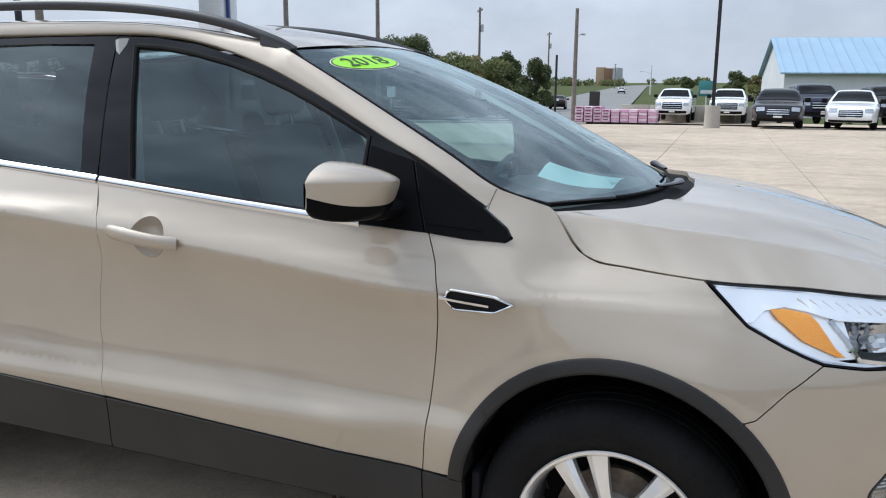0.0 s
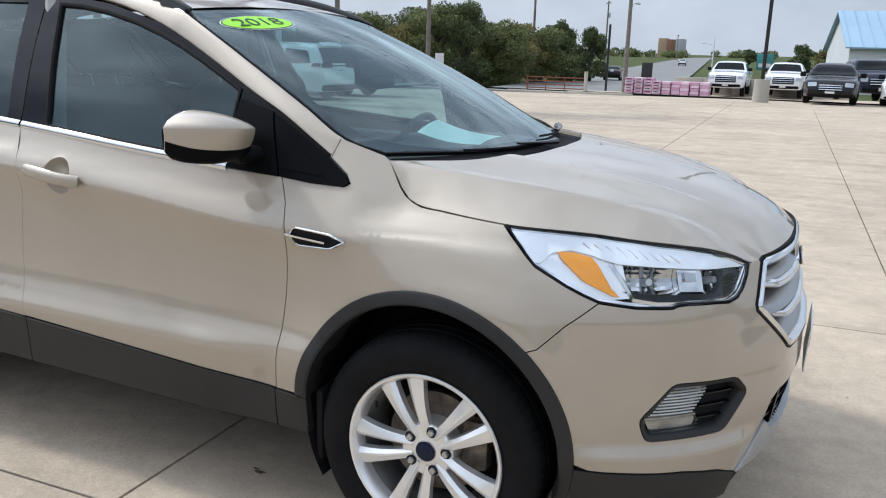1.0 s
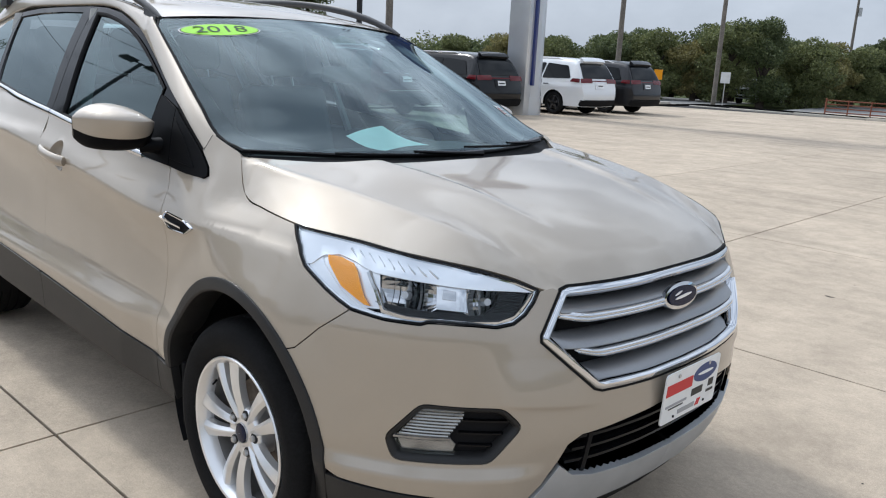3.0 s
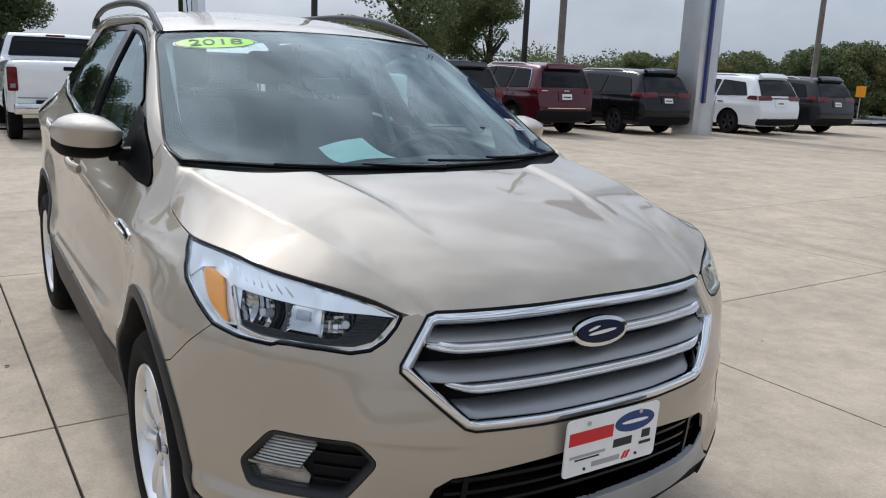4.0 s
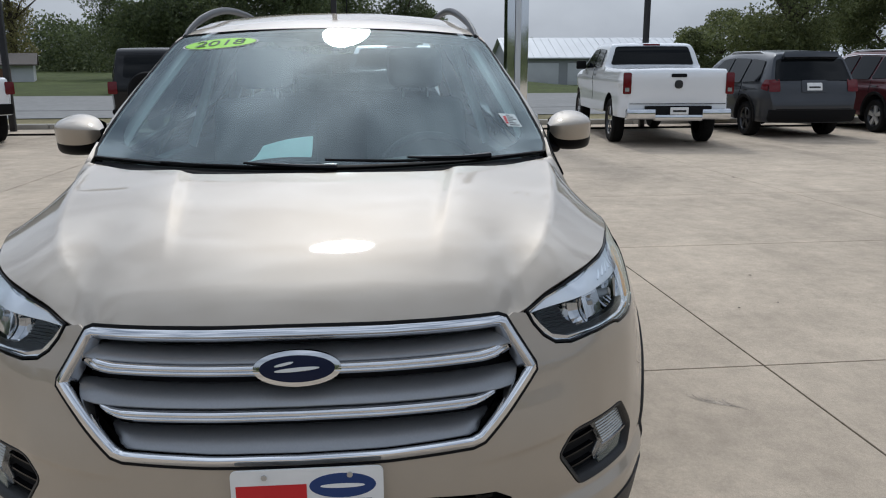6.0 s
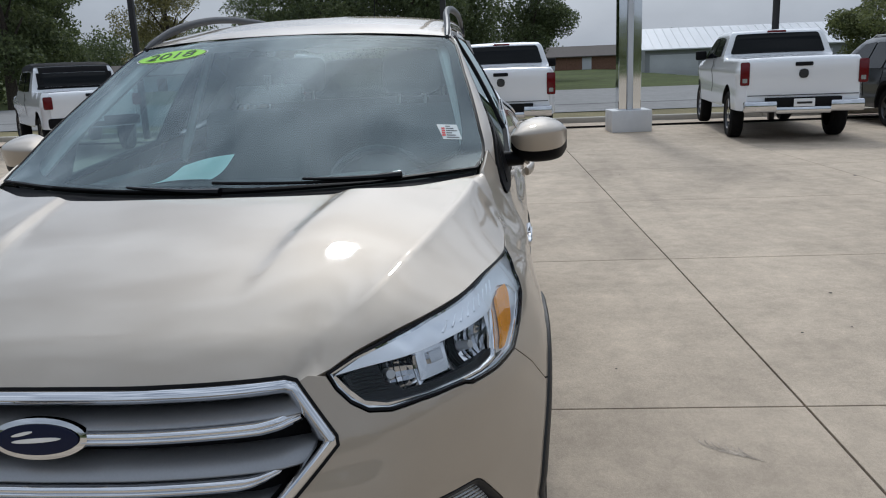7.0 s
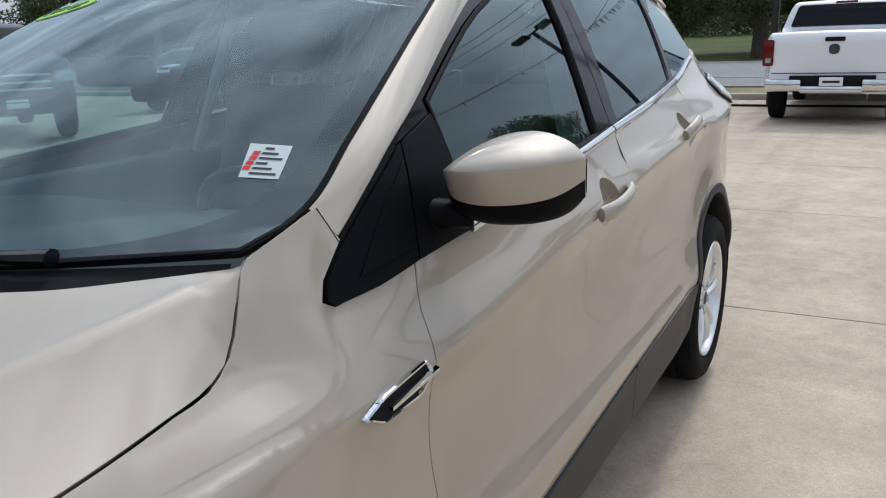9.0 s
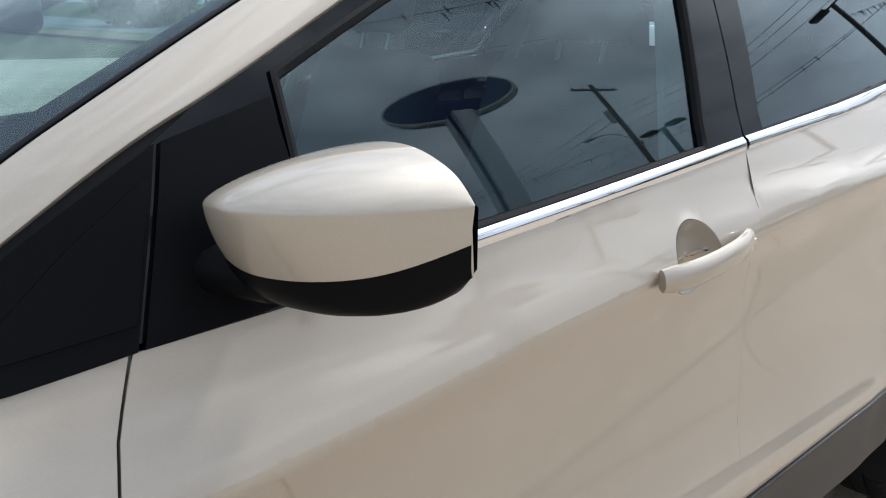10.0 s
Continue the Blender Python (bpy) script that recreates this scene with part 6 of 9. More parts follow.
def world_mat(name, color, rough, layers, bump=0.0, bump_scale=60.0, vary=0.0, streak=0.0):
    """A ground material in world coordinates: layers of (noise scale, amount, detail)."""
    m = bpy.data.materials.new(name)
    m.use_nodes = True
    n, l = m.node_tree.nodes, m.node_tree.links
    b = n["Principled BSDF"]
    b.inputs["Roughness"].default_value = rough
    b.inputs["Specular IOR Level"].default_value = 0.2
    geo = n.new("ShaderNodeNewGeometry")
    last = None
    for k, (scale, amount, detail) in enumerate(layers):
        t = n.new("ShaderNodeTexNoise")
        t.inputs["Scale"].default_value, t.inputs["Detail"].default_value, t.inputs["Roughness"].default_value = scale, detail, 0.6
        l.new(geo.outputs["Position"], t.inputs["Vector"])
        r = n.new("ShaderNodeMapRange")
        r.inputs["From Min"].default_value, r.inputs["From Max"].default_value = 0.32, 0.68
        r.inputs["To Min"].default_value, r.inputs["To Max"].default_value = 1 - amount, 1 + amount * 0.7
        l.new(t.outputs["Fac"], r.inputs["Value"])
        x = n.new("ShaderNodeVectorMath")
        x.operation = "SCALE"
        if last is None:
            x.inputs[0].default_value = color
        else:
            l.new(last, x.inputs[0])
        l.new(r.outputs["Result"], x.inputs["Scale"])
        last = x.outputs["Vector"]
    # faint wheel tracks, drawn out along two ways
    for turn_, off_ in ((0.25, 0.0), (1.2, 7.0)) if streak else ():
        mp = n.new("ShaderNodeMapping")
        mp.inputs["Rotation"].default_value = (0, 0, turn_)
        mp.inputs["Location"].default_value = (off_, off_, 0)
        mp.inputs["Scale"].default_value = (0.10, 1.7, 1)
        l.new(geo.outputs["Position"], mp.inputs["Vector"])
        t = n.new("ShaderNodeTexNoise")
        t.inputs["Scale"].default_value, t.inputs["Detail"].default_value = 1.0, 5
        l.new(mp.outputs["Vector"], t.inputs["Vector"])
        r = n.new("ShaderNodeMapRange")
        r.inputs["From Min"].default_value, r.inputs["From Max"].default_value = 0.56, 0.72
        r.inputs["To Min"].default_value, r.inputs["To Max"].default_value = 1.0, 1 - streak
        l.new(t.outputs["Fac"], r.inputs["Value"])
        x = n.new("ShaderNodeVectorMath")
        x.operation = "SCALE"
        l.new(last, x.inputs[0])
        l.new(r.outputs["Result"], x.inputs["Scale"])
        last = x.outputs["Vector"]
    if vary:
        o = n.new("ShaderNodeObjectInfo")
        r = n.new("ShaderNodeMapRange")
        r.inputs["To Min"].default_value, r.inputs["To Max"].default_value = 1 - vary, 1 + vary
        l.new(o.outputs["Random"], r.inputs["Value"])
        x = n.new("ShaderNodeVectorMath")
        x.operation = "SCALE"
        l.new(last, x.inputs[0])
        l.new(r.outputs["Result"], x.inputs["Scale"])
        last = x.outputs["Vector"]
    l.new(last, b.inputs["Base Color"])
    if bump:
        t = n.new("ShaderNodeTexNoise")
        t.inputs["Scale"].default_value, t.inputs["Detail"].default_value = bump_scale, 6
        l.new(geo.outputs["Position"], t.inputs["Vector"])
        u = n.new("ShaderNodeBump")
        u.inputs["Strength"].default_value, u.inputs["Distance"].default_value = bump, 0.01
        l.new(t.outputs["Fac"], u.inputs["Height"])
        l.new(u.outputs["Normal"], b.inputs["Normal"])
    return m


M["slab"] = world_mat("lot_concrete", (0.520, 0.430, 0.330), 0.85, [(0.30, 0.15, 6), (1.3, 0.10, 8), (3.1, 0.12, 9), (11.0, 0.10, 8), (60, 0.10, 6), (240, 0.15, 4)], 0.22, 140, vary=0.04, streak=0.15)
M["joint"] = material("joint_filler", (0.012, 0.011, 0.010), rough=0.9, grain=0.3, grain_scale=50)
M["grass"] = world_mat("lawn", (0.072, 0.090, 0.026), 1.0, [(0.08, 0.25, 4), (1.2, 0.25, 6), (30, 0.4, 4)], 0.5, 30)
M["verge"] = world_mat("dry_verge", (0.22, 0.19, 0.10), 0.95, [(0.5, 0.3, 6), (25, 0.35, 5)], 0.5, 40)
M["road"] = world_mat("worn_road", (0.235, 0.232, 0.225), 0.85, [(0.12, 0.12, 4), (3.0, 0.14, 8), (120, 0.1, 3)], 0.2, 100)
M["curb"] = world_mat("curb_concrete", (0.42, 0.39, 0.34), 0.85, [(1.0, 0.18, 6), (90, 0.1, 4)], 0.2, 120)


def terrain(name, xs, ys, fn, mat, kind="structure", dz=0.0):
    X, Y = np.meshgrid(xs, ys)
    p = np.stack([X, Y, fn(X, Y) + dz], -1).reshape(-1, 3)
    n, k = X.shape
    f = [(i * k + j, i * k + j + 1, (i + 1) * k + j + 1, (i + 1) * k + j) for i in range(n - 1) for j in range(k - 1)]
    return mesh_ob(name, p, f, mat, None, kind=kind)


def spread(a, b, n):
    """Steps that widen away from the middle."""
    t = np.linspace(-1, 1, n)
    return (a + b) / 2 + (b - a) / 2 * np.sign(t) * np.abs(t) ** 2.2


tagged(terrain("ground", spread(-1500, 1500, 120), spread(-1500, 1500, 120), ground_z, M["grass"], dz=-0.30), "grassy ground reaching the horizon", "ground")
LOT = dict(x0=-18.6, x1=24.0, y0=-26.0, y1=52.0)
tagged(terrain("pavement", np.linspace(LOT["x0"], LOT["x1"], 60), np.linspace(LOT["y0"], LOT["y1"], 60), ground_z, M["slab"], dz=-0.030), "pale concrete car lot with dark joints", "pavement")
pavement = bpy.data.objects["pavement"]


def strip_road(name, pts, half, mat, label, dz, lines=()):
    """A road along a line of points."""
    p = resample(pts, 6.0)
    q = []
    for o in (-half, 0, half):
        e = offset(p, o, False)
        q.append(np.stack([e[:, 0], e[:, 1], ground_z(e[:, 0], e[:, 1]) + dz], -1))
    ob = loft(Shell(), q, flip=True).done(name, mat, None)
    return tagged(ob, label, "road", kind="structure")


M["road_line"] = material("dark_road_line", (0.06, 0.06, 0.06), rough=0.8, stain=0.3, stain_scale=1.5)
strip_road("verge", [(-21.0, -160), (-20.4, 0), (-21.4, 34)], 2.9, M["verge"], "dry grass verge along the kerb", -0.05)
strip_road("road", [(-34.6, -260), (-33.1, 0), (-33.6, 34), (-35, 60)], 9.2, M["road"], "worn pale two-lane street", -0.06)
# thin dark strip along the near side of the street
strip_road("tar_seam", [(-29.6, -260), (-28.1, 0), (-28.6, 34), (-30, 60)], 0.16, M["road_line"], "dark line along the street", -0.055)
strip_road("road_2", [(-60, 43), (-30, 41), (-12, 43.5), (-9, 52)], 3.6, M["road"], "pale side street beyond the lot", -0.20)
strip_road("road_3", [(-13.5, 46), (-16.5, 70), (-20.7, 104), (-31, 200), (-54, 414), (-62, 520)], 6.6, M["road"], "pale highway running to the horizon", -0.10)
# kerb along the back of the lot
bm = bmesh.new()
for y0 in np.arange(-26, 34, 3.0):
    z = float(ground_z(-18.7, y0))
    box(bm, -18.85, y0 + 0.004, z - 0.2, -18.60, y0 + 2.996, z + 0.13, 0.03, 2)
tagged(part("kerb", bm, M["curb"], None), "low concrete kerb edging the lot", "kerb", kind="structure")
bm = bmesh.new()
for x0 in np.arange(-18.6, -8.0, 3.0):
    z = float(ground_z(x0, 34))
    box(bm, x0 + 0.004, 34.0, z - 0.2, x0 + 2.996, 34.25, z + 0.12, 0.03, 2)
tagged(part("kerb", bm, M["curb"], None), "low concrete kerb edging the lot", "kerb", kind="structure")
# slabs of the lot, one by one, on a grid turned a little against the car
bm = bmesh.new()
SX, SY = 2.62, 3.08
box(bm, 0.0055, 0.0055, -0.06, SX - 0.0055, SY - 0.0055, 0.0, 0.0015, 1)
me = bpy.data.meshes.new("slab")
bm.to_mesh(me)
bm.free()
me.materials.append(M["slab"])
turn = Matrix.Rotation(radians(1.5), 4, "Z")
for i in range(-6, 4):
    for j in range(-5, 11):
        c = turn @ Vector((i * SX, j * SY, 0))
        x, y = -1.10 + c.x, 2.025 + c.y
        if x < -18.6:
            continue
        z0, zx = float(ground_z(x, y)), float(ground_z(x + SX, y))
        zy = float(ground_z(x, y + SY))
        ob = new("slab", me)
        ob.parent = pavement
        ob.matrix_basis = Matrix.Translation((x, y, z0)) @ turn @ pose(0, 0, 0, math.degrees(math.atan2(zy - z0, SY)), -math.degrees(math.atan2(zx - z0, SX)), 0)
for j in range(-5, 11):
    c = turn @ Vector((-6 * SX, j * SY, 0))
    x, y = -1.10 + c.x, 2.025 + c.y
    wide = min(x + 18.5, SX)
    bm = bmesh.new()
    box(bm, -wide + 0.0055, 0.0055, -0.06, -0.0055, SY - 0.0055, 0.0, 0.0015, 1)
    me = bpy.data.meshes.new("slab")
    bm.to_mesh(me)
    bm.free()
    me.materials.append(M["slab"])
    ob = new("slab", me)
    ob.parent = pavement
    ob.matrix_basis = Matrix.Translation((x, y, float(ground_z(x, y)))) @ turn @ pose(0, 0, 0, 0, -0.57, 0)
bm = bmesh.new()
box(bm, -6 * SX + 0.05, -5 * SY + 0.05, -0.2, 4 * SX - 0.05, 11 * SY - 0.05, -0.0215)
bmesh.ops.subdivide_edges(bm, edges=bm.edges[:], cuts=24, use_grid_fill=True)
bmesh.ops.transform(bm, matrix=Matrix.Translation((-1.10, 2.025, 0)) @ turn, verts=bm.verts)
for v in bm.verts:
    if v.co.z > -0.1:
        v.co.z += float(ground_z(v.co.x, v.co.y))
tagged(part("joint_bed", bm, M["joint"], pavement), "dark sand between the slabs")
# a few oil spots by the front wheel
M["oil"] = material("old_oil", (0.10, 0.075, 0.055), rough=0.75, stain=0.5, stain_scale=40)
bm = bmesh.new()
for cx, cy, r in ((-0.72, -0.68, 0.021), (-0.745, -0.665, 0.012), (-0.43, -1.42, 0.012), (0.1, 3.6, 0.03), (-7.8, 4.9, 0.04)):
    q = [bm.verts.new((cx + r * (1 + 0.35 * math.sin(3 * a + cx)) * math.cos(a), cy + 0.6 * r * (1 + 0.3 * math.cos(2 * a)) * math.sin(a), float(ground_z(cx, cy)) + 0.002)) for a in np.linspace(0, 2 * math.pi, 16, endpoint=False)]
    bm.faces.new(q)
tagged(part("oil_stain", bm, M["oil"], None), "small dark oil stains on the concrete", "stain", kind="structure")

# scuffed tyre marks and specks of dirt
M["scuff"] = world_mat("scuffed_concrete", (0.43, 0.365, 0.295), 0.85, [(14, 0.5, 6), (90, 0.3, 5)], 0.1, 140)
random.seed(21)
bm = bmesh.new()
for k in range(7):
    y0 = 1.52 + 0.022 * k
    ln = [(-0.80 + 0.012 * k + 0.018 * i, y0 + 0.0022 * i * i - 0.002 * i) for i in range(7)]
    wv = [0.0012 + 0.0045 * math.sin(math.pi * (i + 0.3) / 7) * random.uniform(0.6, 1.0) for i in range(7)]
    a = [bm.verts.new((x, y - w_, 0.0015)) for (x, y), w_ in zip(ln, wv)]
    b = [bm.verts.new((x, y + w_, 0.0015)) for (x, y), w_ in zip(ln, wv)]
    for i in range(6):
        bm.faces.new((a[i], a[i + 1], b[i + 1], b[i]))
tagged(part("tyre_mark", bm, M["scuff"], None), "faint grey scuffed tyre mark on concrete", "stain", kind="structure")
bm = bmesh.new()
for k in range(260):
    x, y = random.uniform(-9, 7), random.uniform(-7, 12)
    if -3.8 < x < 0.9 and abs(y) < 0.95:
        continue
    r = random.choice((0.003, 0.004, 0.005, 0.008)) * random.uniform(0.7, 1.4)
    n_ = random.randint(5, 8)
    z = float(ground_z(x, y)) + 0.002
    bm.faces.new([bm.verts.new((x + r * random.uniform(0.6, 1.3) * math.cos(6.283 * i / n_), y + r * random.uniform(0.6, 1.3) * math.sin(6.283 * i / n_), z)) for i in range(n_)])
tagged(part("dirt_speck", bm, M["joint"], None), "scattered dark specks of dirt on concrete", "dirt", kind="stuff")


# ---- parked vehicles ----
M["pane_dark"] = material("dark_car_glass", (0.004, 0.005, 0.006), rough=0.04, spec=0.22)
M["alloy_dark"] = material("black_alloy", (0.02, 0.02, 0.022), rough=0.3, coat=0.6)
M["car_graphite"] = material("graphite_paint", (0.020, 0.020, 0.023), rough=0.35, metal=0.4, coat=0.45, spec=0.25)
M["car_navy"] = material("navy_paint", (0.010, 0.014, 0.032), rough=0.3, coat=0.4, spec=0.3)
M["head_lamp"] = material("head_lamp", (0.36, 0.38, 0.41), rough=0.12, metal=0.7, coat=0.5)


def vehicle(name, label, m, sil, arches, width, paint, windows, belt, rear_win=None, front_win=None, tail=(), head=(), bumper_z=0.62, rim_mat="rim", r_wheel=0.37, tumble=0.40,
            rear_bumper="matt_black", front_bumper=None, plate_z=(0.95, 1.09), front_plate=None, exhaust=(), rails=False, category="car", tail_bar=False, extras=None, badge=None, mirror=(0, 0), crown=0.026, lip=0.012, shoulder=0.07, arch=None, wrap=0.0, h_skin=0.10, spoiler=False):
    """A parked vehicle: x runs forward from the rear bumper, sil is its side outline from the rear foot over the roof to the front foot."""
    v = thing(name, label, category, m, "parked vehicles")
    sil = np.array(sil, float)
    length = sil[:, 0].max()
    w0 = width / 2
    edge = smooth_line(sil, 90)
    base = float(sil[0, 1])
    fine = smooth_line(sil, 500)
    gx = np.linspace(0, length, 160)
    top_line = np.array([fine[np.abs(fine[:, 0] - q) < 0.06, 1].max() for q in gx])

    def half(x, z):
        x, z = np.asarray(x, float), np.asarray(z, float)
        w = w0 * (1 - 0.045 * np.clip((0.75 - z) / 0.5, 0, 1) ** 2) - 0.03 * np.clip((z - belt + 0.25) / 0.25, 0, 1)
        w = w - tumble * np.clip(z - belt, 0, 2)
        # rounded shoulders under the roof, the hood and the bed's rail; a soft swage below the belt
        w = w - shoulder * np.clip((z - np.interp(x, gx, top_line) + 1.6 * shoulder) / (1.6 * shoulder), 0, 1) ** 2.4
        w = w + 0.016 * np.exp(-((z - belt + 0.20) / 0.07) ** 2) - 0.012 * np.exp(-((z - belt + 0.48) / 0.12) ** 2)
        w = w - 0.12 * np.clip((0.45 - x) / 0.45, 0, 1) ** 2.2 - 0.20 * np.clip((x - length + 0.9) / 0.9, 0, 1) ** 2.2
        return w

    def flank(x, z):
        return np.stack([x, half(x, z), z], -1)

    rev = lambda x, z: flank(-x, z)   # runs so that the outside faces out
    out = [(-x, z) for x, z in edge]
    fl = [(x, z) for x, z in edge]
    foot = []
    xs_end, xs_start = fl[-1][0], fl[0][0]
    for cx, cz, r in sorted(arches, reverse=True):
        a0 = math.asin(max(-1, min(1, (base - cz) / r)))
        foot += [(cx + r * math.cos(a), cz + r * math.sin(a)) for a in np.linspace(a0, math.pi - a0, 18)]
    out += [(-x, z) for x, z in foot]
    sh = Shell()
    for sg in (1, -1):
        sheet(sh, rev, out, h=h_skin, gap=0.0, depth=0.0, side=sg)
    # skin over the back, roof and nose
    e = np.array(fl)
    t = np.gradient(e, axis=0)
    nrm = np.stack([-t[:, 1], t[:, 0]], 1) / (np.linalg.norm(t, axis=1)[:, None] + 1e-9)
    rows = []
    for u in (1, 0.965, 0.9, 0.6, 0.3, 0, -0.3, -0.6, -0.9, -0.965, -1):
        k = crown * (1 - abs(u) ** 2) + lip * (1 - abs(u) ** 14)
        p = e + nrm * k
        rows.append(np.stack([p[:, 0], half(e[:, 0], e[:, 1]) * u, p[:, 1]], -1))
    loft(sh, rows, flip=True)
    body_ob = sh.done("body", paint, v)
    for cx, cz, r in arches if arch else ():
        a0 = math.asin(max(-1, min(1, (base - cz) / r)))
        for sg in (1, -1):
            band(Shell(), rev, [(-cx - r * math.cos(a), cz + r * math.sin(a)) for a in np.linspace(a0, math.pi - a0, 26)], [(-0.002, -0.05), (0.0, 0.016), (0.012, 0.022), (0.060, 0.018), (0.066, -0.01)], closed=False, side=sg).done("arch_moulding", M[arch], v)
    # dark inside of the wheel arches and floor
    bm = bmesh.new()
    box(bm, 0.25, -w0 + 0.16, base - 0.02, length - 0.3, w0 - 0.16, base + 0.45, 0.02)
    part("underbody", bm, M["matt_black"], v)

    def on_edge(z, rear=True, k=0.08):
        """x of the back (or front) at a height."""
        half_n = int(np.argmax(e[:, 1]))
        seg = e[: half_n + 1] if rear else e[half_n:][::-1]
        zz = np.maximum.accumulate(seg[:, 1])
        return float(np.interp(z, zz, seg[:, 0]))

    # windows of the flank
    for poly in windows:
        for sg in (1, -1):
            sheet(Shell(), rev, rounded([(-x, z) for x, z in poly], 0.05, 3), h=0.2, gap=0.0, depth=0.012, lift=0.018, side=sg).done("window", M["pane_dark"], v)

    # door gaps and handles between the windows
    if len(windows) > 1:
        ends = sorted((min(p[0] for p in w), max(p[0] for p in w)) for w in windows)
        for (a0, a1), (b0, b1) in zip(ends[:-1], ends[1:]):
            xs_ = (a1 + b0) / 2
            for sg in (1, -1):
                band(Shell(), rev, [(-xs_, base + 0.22), (-xs_, belt)], [(-0.007, 0.002), (-0.006, 0.007), (0.006, 0.007), (0.007, 0.002)], closed=False, side=sg).done("door_gap", M["matt_black"], v)
                band(Shell(), rev, [(-xs_ + 0.10, belt - 0.13), (-xs_ + 0.30, belt - 0.125)], [(-0.014, 0.002), (-0.012, 0.030), (0.012, 0.030), (0.014, 0.002)], closed=False, side=sg).done("door_handle", M["alloy_dark"], v)

    def across(name, z0, z1, y0, y1, mat, rear=True, k=0.086, rnd=0.04, own=None, label="", h=0.08, depth=0.01, up=0.0, taper=False):
        sgn = -1 if rear else 1
        def fn(a, z):
            # a runs to the right as seen from outside
            y = np.asarray(a, float) * (-1 if rear else 1)
            z = np.asarray(z, float)
            at_z = lambda q: np.array([on_edge(r_, rear) for r_ in np.ravel(q)]).reshape(np.shape(q))
            x = at_z(z)
            w = np.maximum(half(x, z), 0.1)
            u = np.clip(np.abs(y) / w, 0, 1)
            # outward normal of the side outline at this height
            tx, tz = at_z(z + 0.03) - at_z(z - 0.03), 0.06
            ln = np.hypot(tx, tz)
            nx, nz = sgn * tz / ln, -sgn * tx / ln
            off = crown * (1 - u**2) + lip * (1 - u**14) + 0.014 + up
            return np.stack([x + nx * off, y, z + nz * off], -1)
        o = [(y0, z0), (y1, z0), (y1, z1), (y0, z1)]
        if taper:   # the pane's sides follow the pillars; y1 is its share of the width
            wa, wb = (float(half(on_edge(q, rear), q)) * y1 for q in (z0, z1))
            o = [(-wa, z0), (wa, z0), (wb, z1), (-wb, z1)]
        if rnd:
            o = rounded(o, rnd, 3)
        return sheet(Shell(), fn, o, h=h, gap=0.0, depth=depth).done(name, mat, own or v, label)

    if rear_win:
        across("rear_window", rear_win[0], rear_win[1], -rear_win[2], rear_win[2], M["pane_dark"], rnd=0.05, taper=True)
        if spoiler:   # lip over the rear window, seam and lip of the tailgate
            across("spoiler", rear_win[1] - 0.01, rear_win[1] + 0.075, -w0 * 0.58, w0 * 0.58, paint, rnd=0.02, up=0.10, depth=0.09)
            across("gate_seam", bumper_z + 0.01, bumper_z + 0.022, -w0 * 0.80, w0 * 0.80, M["matt_black"], rnd=0, depth=0.0)
            across("plate_recess", plate_z[0] - 0.04, plate_z[1] + 0.05, -0.27, 0.27, paint, rnd=0.04, up=0.004, depth=0.018)
    if front_win:
        across("windscreen", front_win[0], front_win[1], -front_win[2], front_win[2], M["pane_dark"], rear=False, rnd=0.05, taper=True)
    for z0, z1, y0, y1 in tail:
        for s in (-1, 1):
            a, b = sorted((s * y0, s * y1))
            tl = across("tail_lamp", z0, z1, a, b, M["tail_red"], rnd=0.03)
            if z1 - z0 > 0.3:
                across("reverse_light", z0 + 0.12 * (z1 - z0), z0 + 0.30 * (z1 - z0), a + 0.25 * (b - a), b - 0.25 * (b - a), M["head_lamp"], rnd=0.01, own=tl, depth=0.014, up=0.006)
            if wrap:   # the lamp runs on round the corner
                x0_ = on_edge((z0 + z1) / 2) + 0.05
                sheet(Shell(), rev, rounded([(-x0_, z0 + 0.01), (-x0_ - wrap, z0 + 0.25 * (z1 - z0)), (-x0_ - wrap * 0.8, z1), (-x0_ - 0.02, z1)], 0.03, 3), h=0.06, gap=0.0, depth=0.012, lift=0.016, side=s).done("lamp_wing", M["tail_red"], tl)
    if tail_bar:
        across("tail_bar", tail_bar[0], tail_bar[1], -tail_bar[2], tail_bar[2], M["tail_red"], rnd=0.02)
    for z0, z1, y0, y1 in head:
        for s in (-1, 1):
            a, b = sorted((s * y0, s * y1))
            across("head_lamp", z0, z1, a, b, M["head_lamp"], rear=False, rnd=0.03)
    if rear_bumper:
        across("rear_bumper", base + 0.02, bumper_z, -w0 * 0.93, w0 * 0.93, M[rear_bumper], depth=0.06, rnd=0.05)
    if front_bumper:
        across("grille", front_bumper[0], front_bumper[1], -front_bumper[2], front_bumper[2], M["black"], rear=False, rnd=0.05)
        for k in range(3):
            zz = front_bumper[0] + (front_bumper[1] - front_bumper[0]) * (k + 0.7) / 3.4
            across("grille_bar", zz, zz + 0.025, -front_bumper[2] * 0.95, front_bumper[2] * 0.95, M["chrome"], rear=False, rnd=0)
        across("front_bumper", base + 0.02, front_bumper[0] - 0.10, -w0 * 0.8, w0 * 0.8, M["matt_black"], rear=False, rnd=0.04)
    if plate_z:
        pl = across("rear_plate", plate_z[0], plate_z[1], -0.16, 0.16, M["plate_white"], rnd=0.01, depth=0.008, up=0.008)
        across("plate_print", plate_z[0] + 0.045, plate_z[0] + 0.075, -0.12, 0.12, M["print"], rnd=0, own=pl, depth=0.004, up=0.012)
    if front_plate:
        across("front_plate", front_plate[0], front_plate[1], -0.16, 0.16, M["plate_white"], rear=False, rnd=0.01, depth=0.008)
